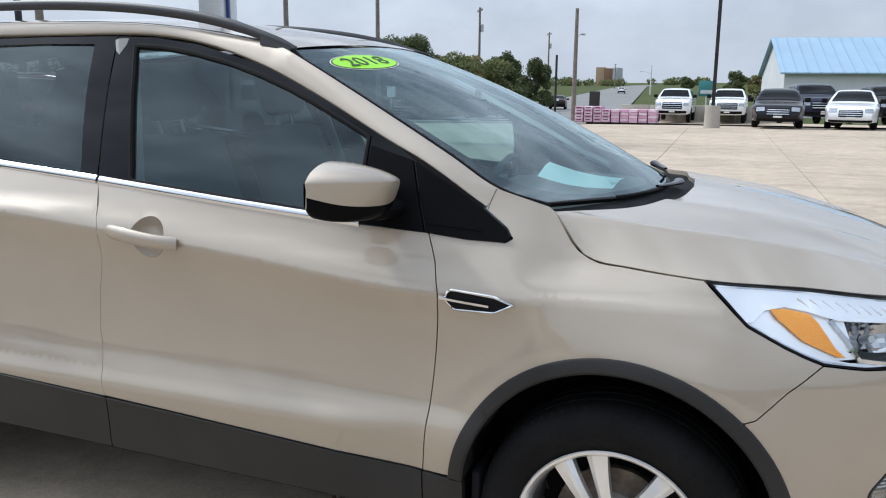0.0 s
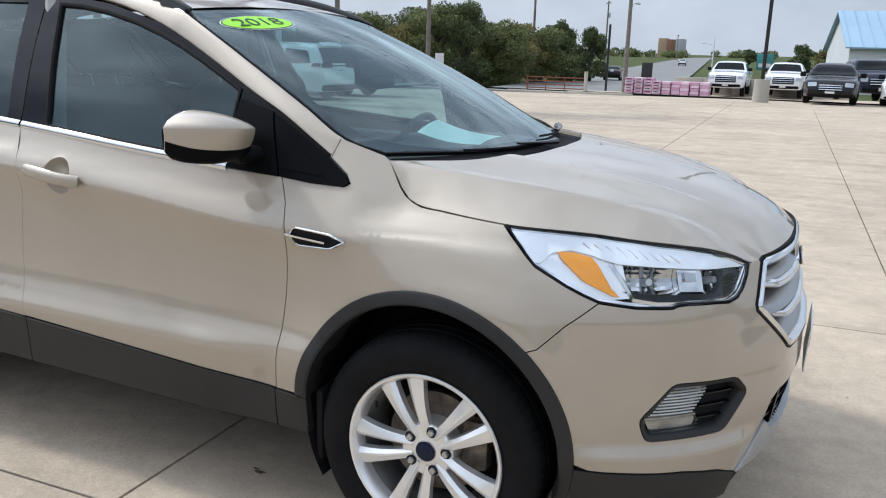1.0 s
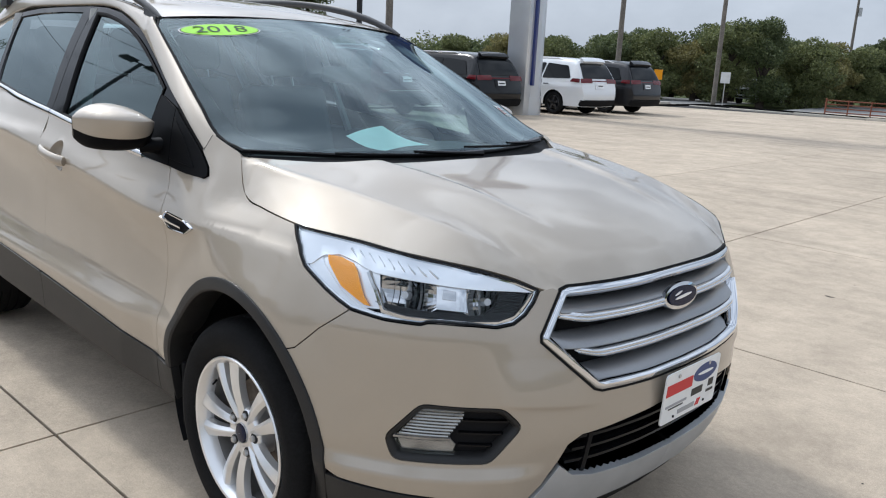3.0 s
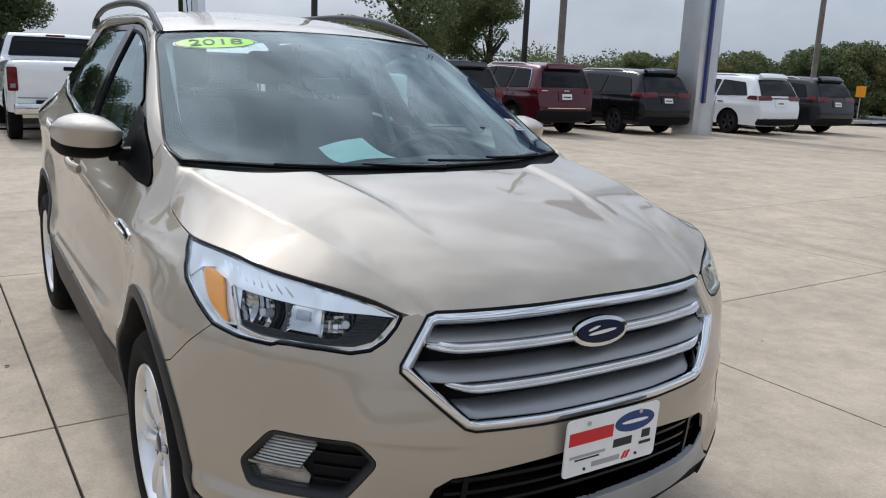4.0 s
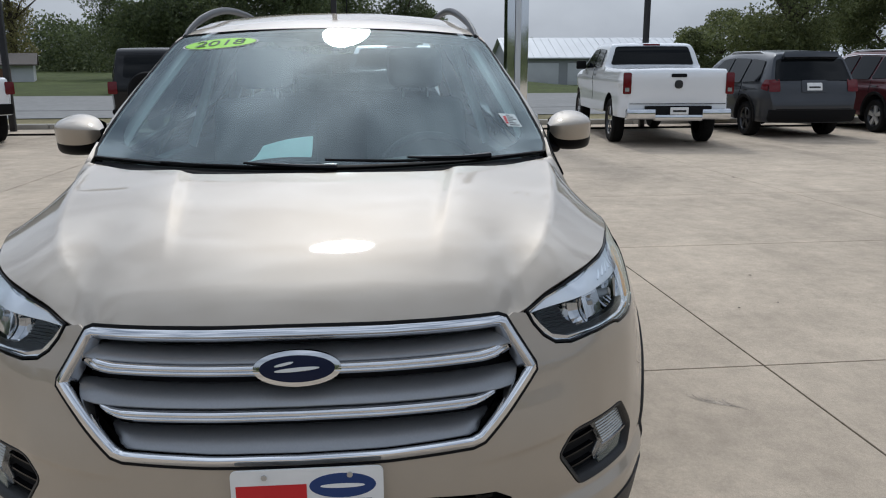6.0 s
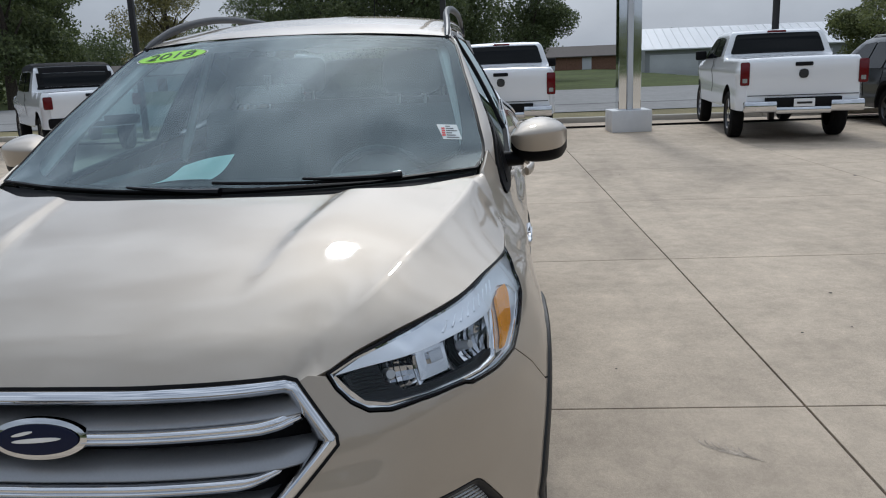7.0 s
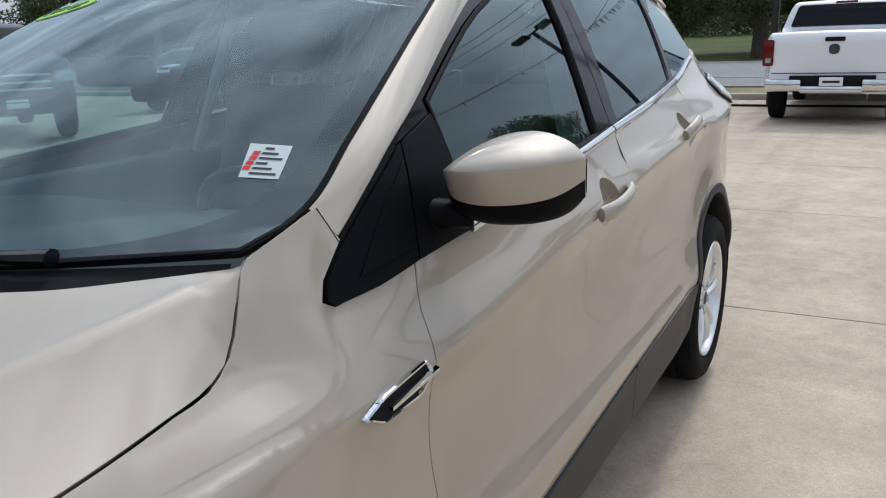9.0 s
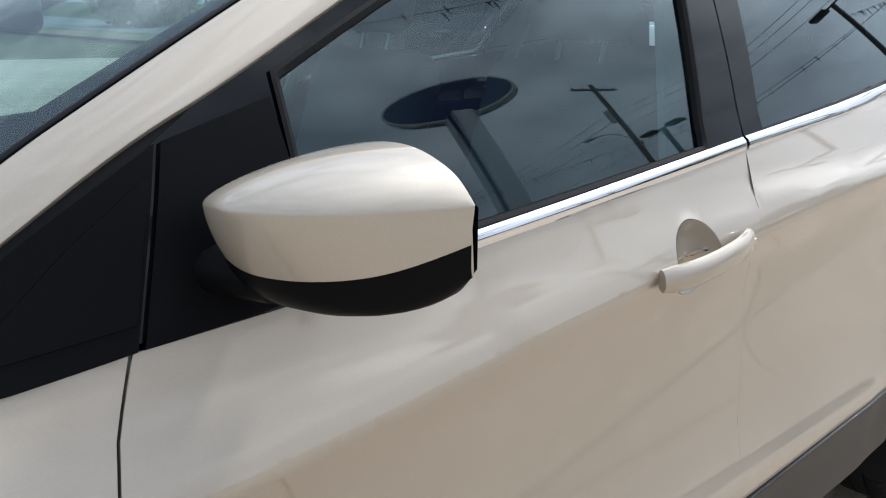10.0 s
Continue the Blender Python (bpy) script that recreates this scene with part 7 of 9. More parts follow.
    if badge:
        across("badge", badge[0], badge[1], -badge[2], badge[2], M[badge[3]], rnd=min(badge[2], (badge[1] - badge[0]) / 2) * 0.9)
    for yy in exhaust:
        bm = bmesh.new()
        x = on_edge(base + 0.08)
        tube(bm, [(x - 0.02, yy, base + 0.07), (x + 0.2, yy, base + 0.07)], 0.045, 14, caps=False)
        part("exhaust", bm, M["chrome"], v)
    if mirror[0]:
        for sg in (1, -1):
            bm = bmesh.new()
            y = float(half(np.array(mirror[0]), np.array(mirror[1])))
            box(bm, mirror[0] - 0.05, min(sg * (y + 0.02), sg * (y + 0.24)), mirror[1], mirror[0] + 0.06, max(sg * (y + 0.02), sg * (y + 0.24)), mirror[1] + 0.19, 0.03)
            part("door_mirror", bm, M["matt_black"], v)
    if rails:
        for sg in (1, -1):
            bm = bmesh.new()
            top = [(x, sg * (float(half(np.array(x), np.array(rails[2]))) - 0.06), rails[2] + 0.075) for x in np.linspace(rails[0], rails[1], 8)]
            top[0] = (top[0][0], top[0][1], rails[2] + 0.01)
            top[-1] = (top[-1][0], top[-1][1], rails[2] + 0.01)
            tube(bm, top, 0.018, 6)
            part("roof_rail", bm, M["steel"], v)
    for cx, cz, r in arches:
        for sg in (1, -1):
            y = w0 - 0.02
            whl = new("wheel")
            whl.parent = v
            bm = bmesh.new()
            lathe(bm, [(r_wheel * 0.62, y - 0.03), (r_wheel * 0.72, y - 0.005), (r_wheel * 0.9, y - 0.005), (r_wheel * 0.985, y - 0.035), (r_wheel, y - 0.07), (r_wheel, y - 0.20), (r_wheel * 0.96, y - 0.235), (r_wheel * 0.6, y - 0.25)], 32, (cx, 0, r_wheel), sg)
            part("tyre", bm, M["tyre"], whl)
            bm = bmesh.new()
            lathe(bm, [(r_wheel * 0.66, y - 0.025), (r_wheel * 0.63, y - 0.015), (r_wheel * 0.58, y - 0.05), (r_wheel * 0.56, y - 0.10), (0.01, y - 0.11)], 32, (cx, 0, r_wheel), sg)
            rim = part("rim", bm, M["alloy_dark"], whl)
            for k in range(5):
                bm = bmesh.new()
                q = 2 * math.pi * k / 5 + 0.3
                c, s = math.cos(q), math.sin(q)
                vs = []
                for rr, wd in ((0.03, 0.035), (r_wheel * 0.62, 0.05)):
                    for o in (-wd, wd):
                        vs.append(bm.verts.new((cx + rr * c - o * s, sg * (y - 0.03), r_wheel + rr * s + o * c)))
                f = bm.faces.new((vs[0], vs[1], vs[3], vs[2]))
                r_ = bmesh.ops.extrude_face_region(bm, geom=[f])
                bmesh.ops.translate(bm, vec=(0, -sg * 0.04, 0), verts=[q_ for q_ in r_["geom"] if isinstance(q_, bmesh.types.BMVert)])
                part("spoke", bm, M[rim_mat], rim)
    if extras:
        extras(v, on_edge, half, across)
    return v


def back_at(ax_x, ax_y, axle, rz=180.0):
    """Pose of a vehicle whose rear axle stands at (ax_x, ax_y), its nose turned to rz."""
    z = float(ground_z(ax_x, ax_y))
    tip = 0.0
    return Matrix.Translation((ax_x, ax_y, z)) @ pose(0, 0, 0, 0, 0, rz) @ pose(0, 0, 0, 0, tip, 0) @ Matrix.Translation((-axle, 0, 0))


SUV_SIL = [(0.10, 0.34), (0.03, 0.50), (0.00, 0.66), (0.05, 0.90), (0.08, 1.08), (0.22, 1.34), (0.36, 1.60), (0.42, 1.70), (0.75, 1.745), (1.6, 1.775), (2.4, 1.755), (2.85, 1.68), (3.35, 1.38), (3.68, 1.17), (4.2, 1.10), (4.75, 0.99), (4.95, 0.86), (5.03, 0.66), (5.02, 0.48), (4.92, 0.34)]
SUV_ARCH = [(1.03, 0.40, 0.43), (4.06, 0.40, 0.43)]
SUV_WIN = [[(0.52, 1.16), (0.62, 1.58), (1.22, 1.62), (1.30, 1.13)], [(1.38, 1.12), (1.30, 1.62), (2.05, 1.64), (2.15, 1.11)], [(2.22, 1.11), (2.12, 1.64), (2.62, 1.60), (3.30, 1.16), (3.28, 1.10)]]
vehicle("parked_suv", "dark grey three-row SUV seen from behind", back_at(-14.6, 9.15, 1.03, 180), SUV_SIL, SUV_ARCH, 2.00, M["car_grey"], SUV_WIN, 1.10, rear_win=(1.17, 1.60, 0.93), tail=[(0.96, 1.20, 0.72, 0.95)], wrap=0.22, spoiler=True, arch="matt_black", rim_mat="alloy_dark", plate_z=(0.98, 1.12), exhaust=(-0.62, -0.52, 0.52, 0.62), rails=(0.9, 2.7, 1.70), mirror=(3.2, 1.12), bumper_z=0.60)
WAGON_SIL = [(0.10, 0.36), (0.03, 0.52), (0.00, 0.70), (0.04, 0.95), (0.07, 1.14), (0.14, 1.36), (0.24, 1.64), (0.30, 1.74), (0.65, 1.79), (1.6, 1.82), (2.4, 1.80), (2.85, 1.71), (3.3, 1.45), (3.62, 1.22), (4.2, 1.16), (4.85, 1.06), (5.02, 0.92), (5.08, 0.70), (5.06, 0.50), (4.96, 0.36)]
WAGON_WIN = [[(0.44, 1.22), (0.52, 1.64), (1.18, 1.67), (1.30, 1.18)], [(1.38, 1.17), (1.28, 1.67), (2.05, 1.69), (2.15, 1.16)], [(2.22, 1.16), (2.12, 1.69), (2.62, 1.65), (3.26, 1.22), (3.24, 1.15)]]


def maroon_extra(v, on_edge, half, across):
    across("chrome_trim", 0.70, 0.72, -0.62, 0.62, M["chrome"], rnd=0)
    across("name_mark", 1.125, 1.15, -0.80, -0.62, M["steel"], rnd=0)
    across("name_mark", 1.125, 1.15, -0.08, 0.08, M["steel"], rnd=0)
    for sg in (1, -1):
        bm = bmesh.new()
        pts = [(x, sg * (float(half(np.array(x), np.array(z))) + 0.010), z) for x, z in ((0.40, 1.20), (0.47, 1.50), (0.55, 1.675), (1.2, 1.705), (2.1, 1.725), (2.65, 1.68), (3.3, 1.23))]
        tube(bm, pts, 0.012, 6)
        part("chrome_trim", bm, M["chrome"], v)


vehicle("parked_suv", "maroon three-row SUV with chrome window trim seen from behind", back_at(-15.0, 12.35, 1.05, 180), WAGON_SIL, [(1.05, 0.41, 0.44), (4.1, 0.41, 0.44)], 1.98, M["car_maroon"], WAGON_WIN, 1.15, rear_win=(1.22, 1.65, 0.92), tail=[(1.08, 1.19, 0.62, 0.94)], wrap=0.26, spoiler=True, arch="matt_black", plate_z=(0.92, 1.06), rails=(0.8, 2.7, 1.745), mirror=(3.2, 1.17), bumper_z=0.64, extras=maroon_extra)
VAN_SIL = [(0.12, 0.30), (0.04, 0.46), (0.00, 0.64), (0.05, 0.90), (0.10, 1.10), (0.26, 1.40), (0.44, 1.64), (0.54, 1.70), (1.0, 1.745), (2.0, 1.765), (2.8, 1.73), (3.3, 1.60), (3.8, 1.32), (4.2, 1.12), (4.7, 0.98), (5.0, 0.84), (5.15, 0.62), (5.16, 0.45), (5.05, 0.30)]
VAN_ARCH = [(1.10, 0.37, 0.41), (4.18, 0.37, 0.41)]
VAN_WIN = [[(0.50, 1.16), (0.72, 1.54), (1.55, 1.60), (1.62, 1.12)], [(1.70, 1.11), (1.62, 1.60), (2.55, 1.62), (2.66, 1.09)], [(2.74, 1.09), (2.64, 1.61), (3.10, 1.56), (3.84, 1.12), (3.84, 1.06)]]
for nm, paint, pos, lab, rim in (("black", "car_black", (-14.7, 15.7), "black minivan with a full-width red tail lamp", "alloy_dark"), ("white", "car_white", (-14.2, 19.9), "white minivan with dark glass parked beside the pylon", "alloy_dark"), ("grey", "car_graphite", (-14.3, 22.9), "dark graphite minivan parked at the end of the row", "alloy_dark")):
    vehicle("minivan", lab, back_at(*pos, 1.10, 180), VAN_SIL, VAN_ARCH, 2.02, M[paint], VAN_WIN, 1.08, rear_win=(1.16, 1.61, 0.94), tail=[(1.03, 1.16, 0.40, 0.96)], wrap=0.34, spoiler=True, tail_bar=(1.07, 1.10, 0.5), rim_mat=rim, plate_z=(0.88, 1.01), rails=(1.0, 3.0, 1.69), mirror=(3.7, 1.05), bumper_z=0.50, r_wheel=0.36)


def cab_extra(handle, step=True):
    def f(v, on_edge, half, across):
        across("gate_handle", handle, handle + 0.055, -0.14, 0.14, M["matt_black"], rnd=0.02)
        across("gate_seam", 0.80, 0.812, -0.88, 0.88, M["matt_black"], rnd=0, depth=0.0)
        bm = bmesh.new()
        box(bm, 2.12, -0.17, 1.87, 2.17, 0.17, 1.92, 0.01)
        part("brake_lamp", bm, M["tail_red"], v)
        # shining rear bumper, stepped down in the middle
        bm = bmesh.new()
        for y0, y1, z0, z1 in ((-0.95, -0.42, 0.53, 0.72), (0.42, 0.95, 0.53, 0.72), (-0.44, 0.44, 0.50, 0.62)):
            box(bm, -0.16, y0, z0, 0.02, y1, z1, 0.03, 2)
        part("rear_bumper", bm, M["chrome"], v, "stepped chrome bumper")
        bm = bmesh.new()
        box(bm, -0.175, -0.165, 0.62, -0.155, 0.165, 0.75, 0.005, 1)
        pl = part("rear_plate", bm, M["plate_white"], v)
        bm = bmesh.new()
        box(bm, -0.180, -0.12, 0.665, -0.174, 0.12, 0.70)
        part("plate_print", bm, M["print"], pl)
        bm = bmesh.new()
        box(bm, -0.12, -0.60, 0.62, 0.0, 0.60, 0.77, 0.01)
        part("gate_foot", bm, M["matt_black"], v)
    return f


def pickup_sil(high=0.0):
    return [(0.04, 0.55), (0.0, 0.70), (0.0, 1.00), (0.01, 1.36 + high), (0.10, 1.42 + high), (1.0, 1.43 + high), (1.90, 1.44 + high), (1.98, 1.48 + high), (2.06, 1.72 + high), (2.16, 1.89 + high), (2.5, 1.93 + high), (3.2, 1.94 + high), (3.7, 1.87 + high), (4.1, 1.62 + high), (4.42, 1.43 + high), (5.0, 1.36 + high), (5.6, 1.26 + high), (5.78, 1.10), (5.84, 0.85), (5.82, 0.62), (5.7, 0.50)]


TRUCK_WIN = [[(2.30, 1.46), (2.36, 1.80), (2.95, 1.83), (3.02, 1.43)], [(3.10, 1.43), (3.04, 1.83), (3.55, 1.80), (4.15, 1.48), (4.16, 1.42)]]
crew = vehicle("pickup_truck", "white crew-cab pickup truck with chrome bumper seen from behind", back_at(-14.5, 0.62, 1.15, 180), pickup_sil(), [(1.15, 0.45, 0.47), (4.85, 0.45, 0.47)], 2.06, M["car_white"], TRUCK_WIN, 1.42, rear_win=(1.49, 1.85, 0.88), tail=[(0.92, 1.32, 0.86, 1.02)], rear_bumper=None, plate_z=None, r_wheel=0.41, category="truck", extras=cab_extra(1.28), exhaust=(-0.72, 0.72), badge=(1.09, 1.24, 0.075, "alloy_dark"), crown=0.012, lip=0.006, shoulder=0.045, tumble=0.34, mirror=(4.0, 1.40))
hd = vehicle("pickup_truck", "white heavy-duty crew-cab pickup truck with chrome wheels", back_at(-13.3, 5.8, 1.25, 175), pickup_sil(), [(1.25, 0.48, 0.49), (5.05, 0.48, 0.49)], 2.04, M["car_white"], TRUCK_WIN, 1.42, rear_win=(1.49, 1.85, 0.88), tail=[(0.98, 1.36, 0.86, 1.01)], rear_bumper=None, plate_z=None, r_wheel=0.43, category="truck", extras=cab_extra(1.28), badge=(1.08, 1.23, 0.075, "alloy_dark"), crown=0.012, lip=0.006, shoulder=0.045, tumble=0.34, mirror=(4.0, 1.40), rim_mat="chrome")
WR_SIL = [(0.05, 0.55), (0.0, 0.75), (0.0, 1.10), (0.02, 1.22), (0.10, 1.55), (0.18, 1.80), (0.30, 1.86), (1.2, 1.87), (2.1, 1.86), (2.28, 1.80), (2.55, 1.45), (2.70, 1.24), (3.4, 1.20), (3.95, 1.15), (4.02, 0.95), (4.05, 0.60), (3.95, 0.50)]
WR_WIN = [[(0.30, 1.28), (0.34, 1.70), (1.0, 1.72), (1.0, 1.26)], [(1.12, 1.26), (1.12, 1.72), (1.62, 1.72), (1.66, 1.26)], [(1.78, 1.26), (1.74, 1.72), (2.18, 1.70), (2.48, 1.28)]]


def spare(v, on_edge, half, across):
    bm = bmesh.new()
    for prof, mat, nm in (([(0.24, -0.26), (0.30, -0.29), (0.37, -0.28), (0.40, -0.22), (0.40, -0.05), (0.3, -0.02)], "tyre", "spare_tyre"), ([(0.01, -0.22), (0.10, -0.23), (0.20, -0.20), (0.24, -0.25)], "alloy_dark", "spare_rim")):
        b2 = bmesh.new()
        lathe(b2, prof, 32, (0, 0, 0), 1)
        bmesh.ops.transform(b2, matrix=pose(0.0, 0.10, 1.02, 0, 0, -90), verts=b2.verts)
        bmesh.ops.rotate(b2, cent=(0, 0.10, 1.02), matrix=Matrix.Identity(3), verts=b2.verts)
        part(nm, b2, M[mat], v)
    bm.free()


vehicle("off_road_car", "black boxy off-road car with a spare wheel on its tailgate", back_at(-15.1, -4.2, 0.85, 182), WR_SIL, [(0.85, 0.46, 0.47), (3.30, 0.46, 0.47)], 1.88, M["car_black"], WR_WIN, 1.24, rear_win=(1.30, 1.72, 0.78), tail=[(0.98, 1.22, 0.74, 0.92)], plate_z=(0.66, 0.79), r_wheel=0.41, tumble=0.22, extras=spare, rim_mat="alloy_dark", bumper_z=0.68, crown=0.012, lip=0.006, shoulder=0.04)
GL_SIL = [(0.04, 0.58), (0.0, 0.72), (0.0, 1.05), (0.01, 1.26), (0.08, 1.30), (1.50, 1.31), (1.56, 1.40), (1.66, 1.74), (1.78, 1.84), (2.4, 1.87), (3.2, 1.86), (3.4, 1.80), (3.68, 1.45), (3.85, 1.26), (4.6, 1.20), (5.15, 1.15), (5.25, 0.95), (5.28, 0.62), (5.15, 0.52)]
GL_WIN = [[(1.90, 1.32), (1.94, 1.72), (2.45, 1.73), (2.48, 1.31)], [(2.58, 1.31), (2.56, 1.73), (3.26, 1.71), (3.60, 1.34)]]


def bed_extra(v, on_edge, half, across):
    across("gate_handle", 1.20, 1.25, -0.13, 0.13, M["matt_black"], rnd=0.02)
    bar(v, Matrix.Translation((-0.10, -0.0, 1.06)) @ pose(0, 0, 0, 0, 0, 180), -0.14, -0.04, 0.14, 0.04, M["print"])
    # black hard top over the cab
    sx, sz = [p[0] for p in GL_SIL], [p[1] for p in GL_SIL]
    for z0, z1, y0, y1 in ((1.335, 1.392, -0.78, 0.78), (1.69, 1.80, -0.70, 0.70), (1.392, 1.69, -0.76, -0.635), (1.392, 1.69, 0.635, 0.76)):
        across("hard_top_back", z0, z1, y0, y1, M["matt_black"], rnd=0)
    rows = []
    for x in np.linspace(1.72, 3.36, 14):
        zt = float(np.interp(x, sx, sz)) + 0.035
        w1, w0_ = float(half(np.array(x), np.array(zt - 0.03))), float(half(np.array(x), np.array(zt - 0.12)))
        rows.append([(x, sg_ * y, z) for sg_, y, z in ((-1, w0_ + 0.020, zt - 0.14), (-1, w1 + 0.022, zt - 0.02), (-1, w1 - 0.05, zt + 0.012), (1, 0.0, zt + 0.02), (1, w1 - 0.05, zt + 0.012), (1, w1 + 0.022, zt - 0.02), (1, w0_ + 0.020, zt - 0.14))])
    bm = bmesh.new()
    g = [[bm.verts.new(p) for p in r] for r in rows]
    for r0, r1 in zip(g[:-1], g[1:]):
        for i in range(6):
            bm.faces.new((r0[i], r0[i + 1], r1[i + 1], r1[i]))
    part("hard_top", bm, M["matt_black"], v, "black hard top")


vehicle("pickup_truck", "white off-road pickup truck with black hard top and bumper", back_at(-14.5, -8.26, 1.0, 219), GL_SIL, [(1.0, 0.46, 0.47), (4.45, 0.46, 0.47)], 1.88, M["car_white"], GL_WIN, 1.28, rear_win=(1.40, 1.68, 0.82), tail=[(0.98, 1.22, 0.76, 0.93)], plate_z=(0.70, 0.83), r_wheel=0.41, tumble=0.25, extras=bed_extra, rim_mat="alloy_dark", bumper_z=0.80, category="truck", crown=0.01, lip=0.006, shoulder=0.04)
SED_SIL = [(0.10, 0.30), (0.02, 0.50), (0.0, 0.80), (0.08, 1.02), (0.6, 1.08), (0.95, 1.16), (1.5, 1.42), (1.9, 1.50), (2.6, 1.51), (3.0, 1.44), (3.6, 1.12), (3.85, 1.02), (4.4, 0.94), (4.95, 0.80), (5.10, 0.60), (5.12, 0.44), (5.02, 0.30)]
SED_WIN = [[(1.10, 1.12), (1.60, 1.38), (2.25, 1.42), (2.28, 1.06)], [(2.36, 1.06), (2.34, 1.42), (2.85, 1.40), (3.50, 1.06), (3.50, 1.02)]]
for paint, x, y, rz, lab in (("car_black", 1.35, 31.0, -92, "dark grey sedan facing the lot beside a lamp base"), ("car_white", 4.0, 32.2, -98, "white sedan facing the lot in the far row"), ("car_maroon", -18.0, -15.5, 200, "maroon sedan parked at the edge of the lot"), ("car_graphite", 6.9, 33.0, -95, "dark sedan parked at the end of the far row")):
    vehicle("sedan", lab, Matrix.Translation((x, y, float(ground_z(x, y)))) @ pose(0, 0, 0, 0, 0, rz) @ Matrix.Translation((-5.0, 0, 0)), SED_SIL, [(1.05, 0.34, 0.37), (4.05, 0.34, 0.37)], 1.92, M[paint], SED_WIN, 1.02, rear_win=(1.10, 1.42, 0.86), front_win=(1.06, 1.44, 0.90), tail=[(0.86, 0.98, 0.5, 0.9)], head=[(0.66, 0.80, 0.48, 0.78)], front_bumper=(0.50, 0.74, 0.42), front_plate=(0.44, 0.56), r_wheel=0.335, tumble=0.55, mirror=(3.35, 1.0))
for x, y, paint, lab, rz in ((-3.85, 46, "car_white", "white heavy-duty pickup truck facing the lot", -90), (-0.85, 46.5, "car_white", "white pickup truck with chrome grille facing the lot", -91), (3.5, 37.5, "car_navy", "dark blue pickup truck parked behind the sedans", -80), (-7.4, -10.6, "car_navy", "dark blue pickup truck facing the lot", 66), (6.9, 39.5, "car_graphite", "dark pickup truck parked behind the white sedan", -80)):
    vehicle("pickup_truck", lab, Matrix.Translation((x, y, float(ground_z(x, y)))) @ pose(0, 0, 0, 0, 0, rz) @ Matrix.Translation((-5.84, 0, 0)), pickup_sil(), [(1.15, 0.45, 0.47), (4.85, 0.45, 0.47)], 2.06, M[paint], TRUCK_WIN, 1.42, front_win=(1.46, 1.84, 0.90), head=[(0.98, 1.14, 0.62, 0.92)], front_bumper=(0.80, 1.14, 0.56), front_plate=(0.62, 0.74), rear_bumper="chrome", plate_z=None, r_wheel=0.41, tumble=0.45, category="truck", mirror=(4.05, 1.42))
vehicle("pickup_truck", "small white pickup truck on the street by the woods", Matrix.Translation((-26.0, 60.5, float(ground_z(-26, 60)) - 0.15)) @ pose(0, 0, 0, 0, 0, -88) @ Matrix.Translation((-3, 0, 0)), pickup_sil(), [(1.15, 0.45, 0.47), (4.85, 0.45, 0.47)], 2.0, M["car_white"], TRUCK_WIN, 1.42, front_win=(1.46, 1.84, 0.90), head=[(0.98, 1.14, 0.62, 0.92)], front_bumper=(0.80, 1.14, 0.56), rear_bumper="matt_black", plate_z=None, r_wheel=0.41, tumble=0.45, category="truck")

for paint, x, y, rz, lab in (("car_graphite", -19.3, 85.0, 100, "dark sedan far off on the highway"), ("car_white", -29.0, 200.0, 98, "white sedan far off on the highway")):
    vehicle("sedan", lab, Matrix.Translation((x, y, float(ground_z(x, y)) - 0.10)) @ pose(0, 0, 0, 0, 0, rz), SED_SIL, [(1.05, 0.34, 0.37), (4.05, 0.34, 0.37)], 1.92, M[paint], SED_WIN, 1.02, rear_win=(1.10, 1.42, 0.86), front_win=(1.06, 1.44, 0.90), tail=[(0.86, 0.98, 0.5, 0.9)], r_wheel=0.335, tumble=0.55, mirror=(3.35, 1.0), h_skin=0.25)

# ---- pylons, poles, wires ----
M["pylon_white"] = material("brushed_panel", (0.62, 0.64, 0.67), rough=0.3, metal=0.55, stain=0.05, stain_scale=2)
M["sign_blue"] = material("sign_blue", (0.012, 0.03, 0.16), rough=0.3, coat=0.6)
M["wood_pole"] = material("weathered_pole", (0.20, 0.175, 0.15), rough=0.9, grain=0.3, grain_scale=18, stain=0.2, stain_scale=2)
M["pole_dark"] = material("dark_bronze_pole", (0.018, 0.018, 0.02), rough=0.45)
M["plinth"] = material("painted_plinth", (0.66, 0.67, 0.68), rough=0.55, stain=0.08, stain_scale=3)
M["mirror_panel"] = material("polished_panel", (0.78, 0.80, 0.82), rough=0.06, metal=1.0)
p1 = thing("sign_pylon", "tall silver sign pylon, deep blue stripe, blue oval on top", "sign", place(-14.3, 17.5, 12))
bm = bmesh.new()
tube(bm, [(0, 0.10, 0), (0, 0.10, 10.4)], [0.50, 0.50], 40)
part("column", bm, M["pylon_white"], p1)
bm = bmesh.new()
box(bm, -0.30, -0.62, 0, 0.38, -0.10, 10.4, 0.03)
part("side_panel", bm, M["pylon_white"], p1)
bm = bmesh.new()
box(bm, 0.30, -0.30, 0.9, 0.46, -0.16, 10.4, 0.01)
part("stripe", bm, M["sign_blue"], p1, "deep blue stripe")
bm = bmesh.new()
tube(bm, [(0, 0.10, 0), (0, 0.10, 0.55)], [0.535, 0.535], 40)
part("plinth", bm, M["pylon_white"], p1)
bm = bmesh.new()
box(bm, -0.20, -0.5, 10.4, 0.20, 0.5, 11.0, 0.05)
core = part("sign_core", bm, M["pylon_white"], p1)
core.rotation_euler = (0, 0, radians(-58))   # the oval looks across the lot
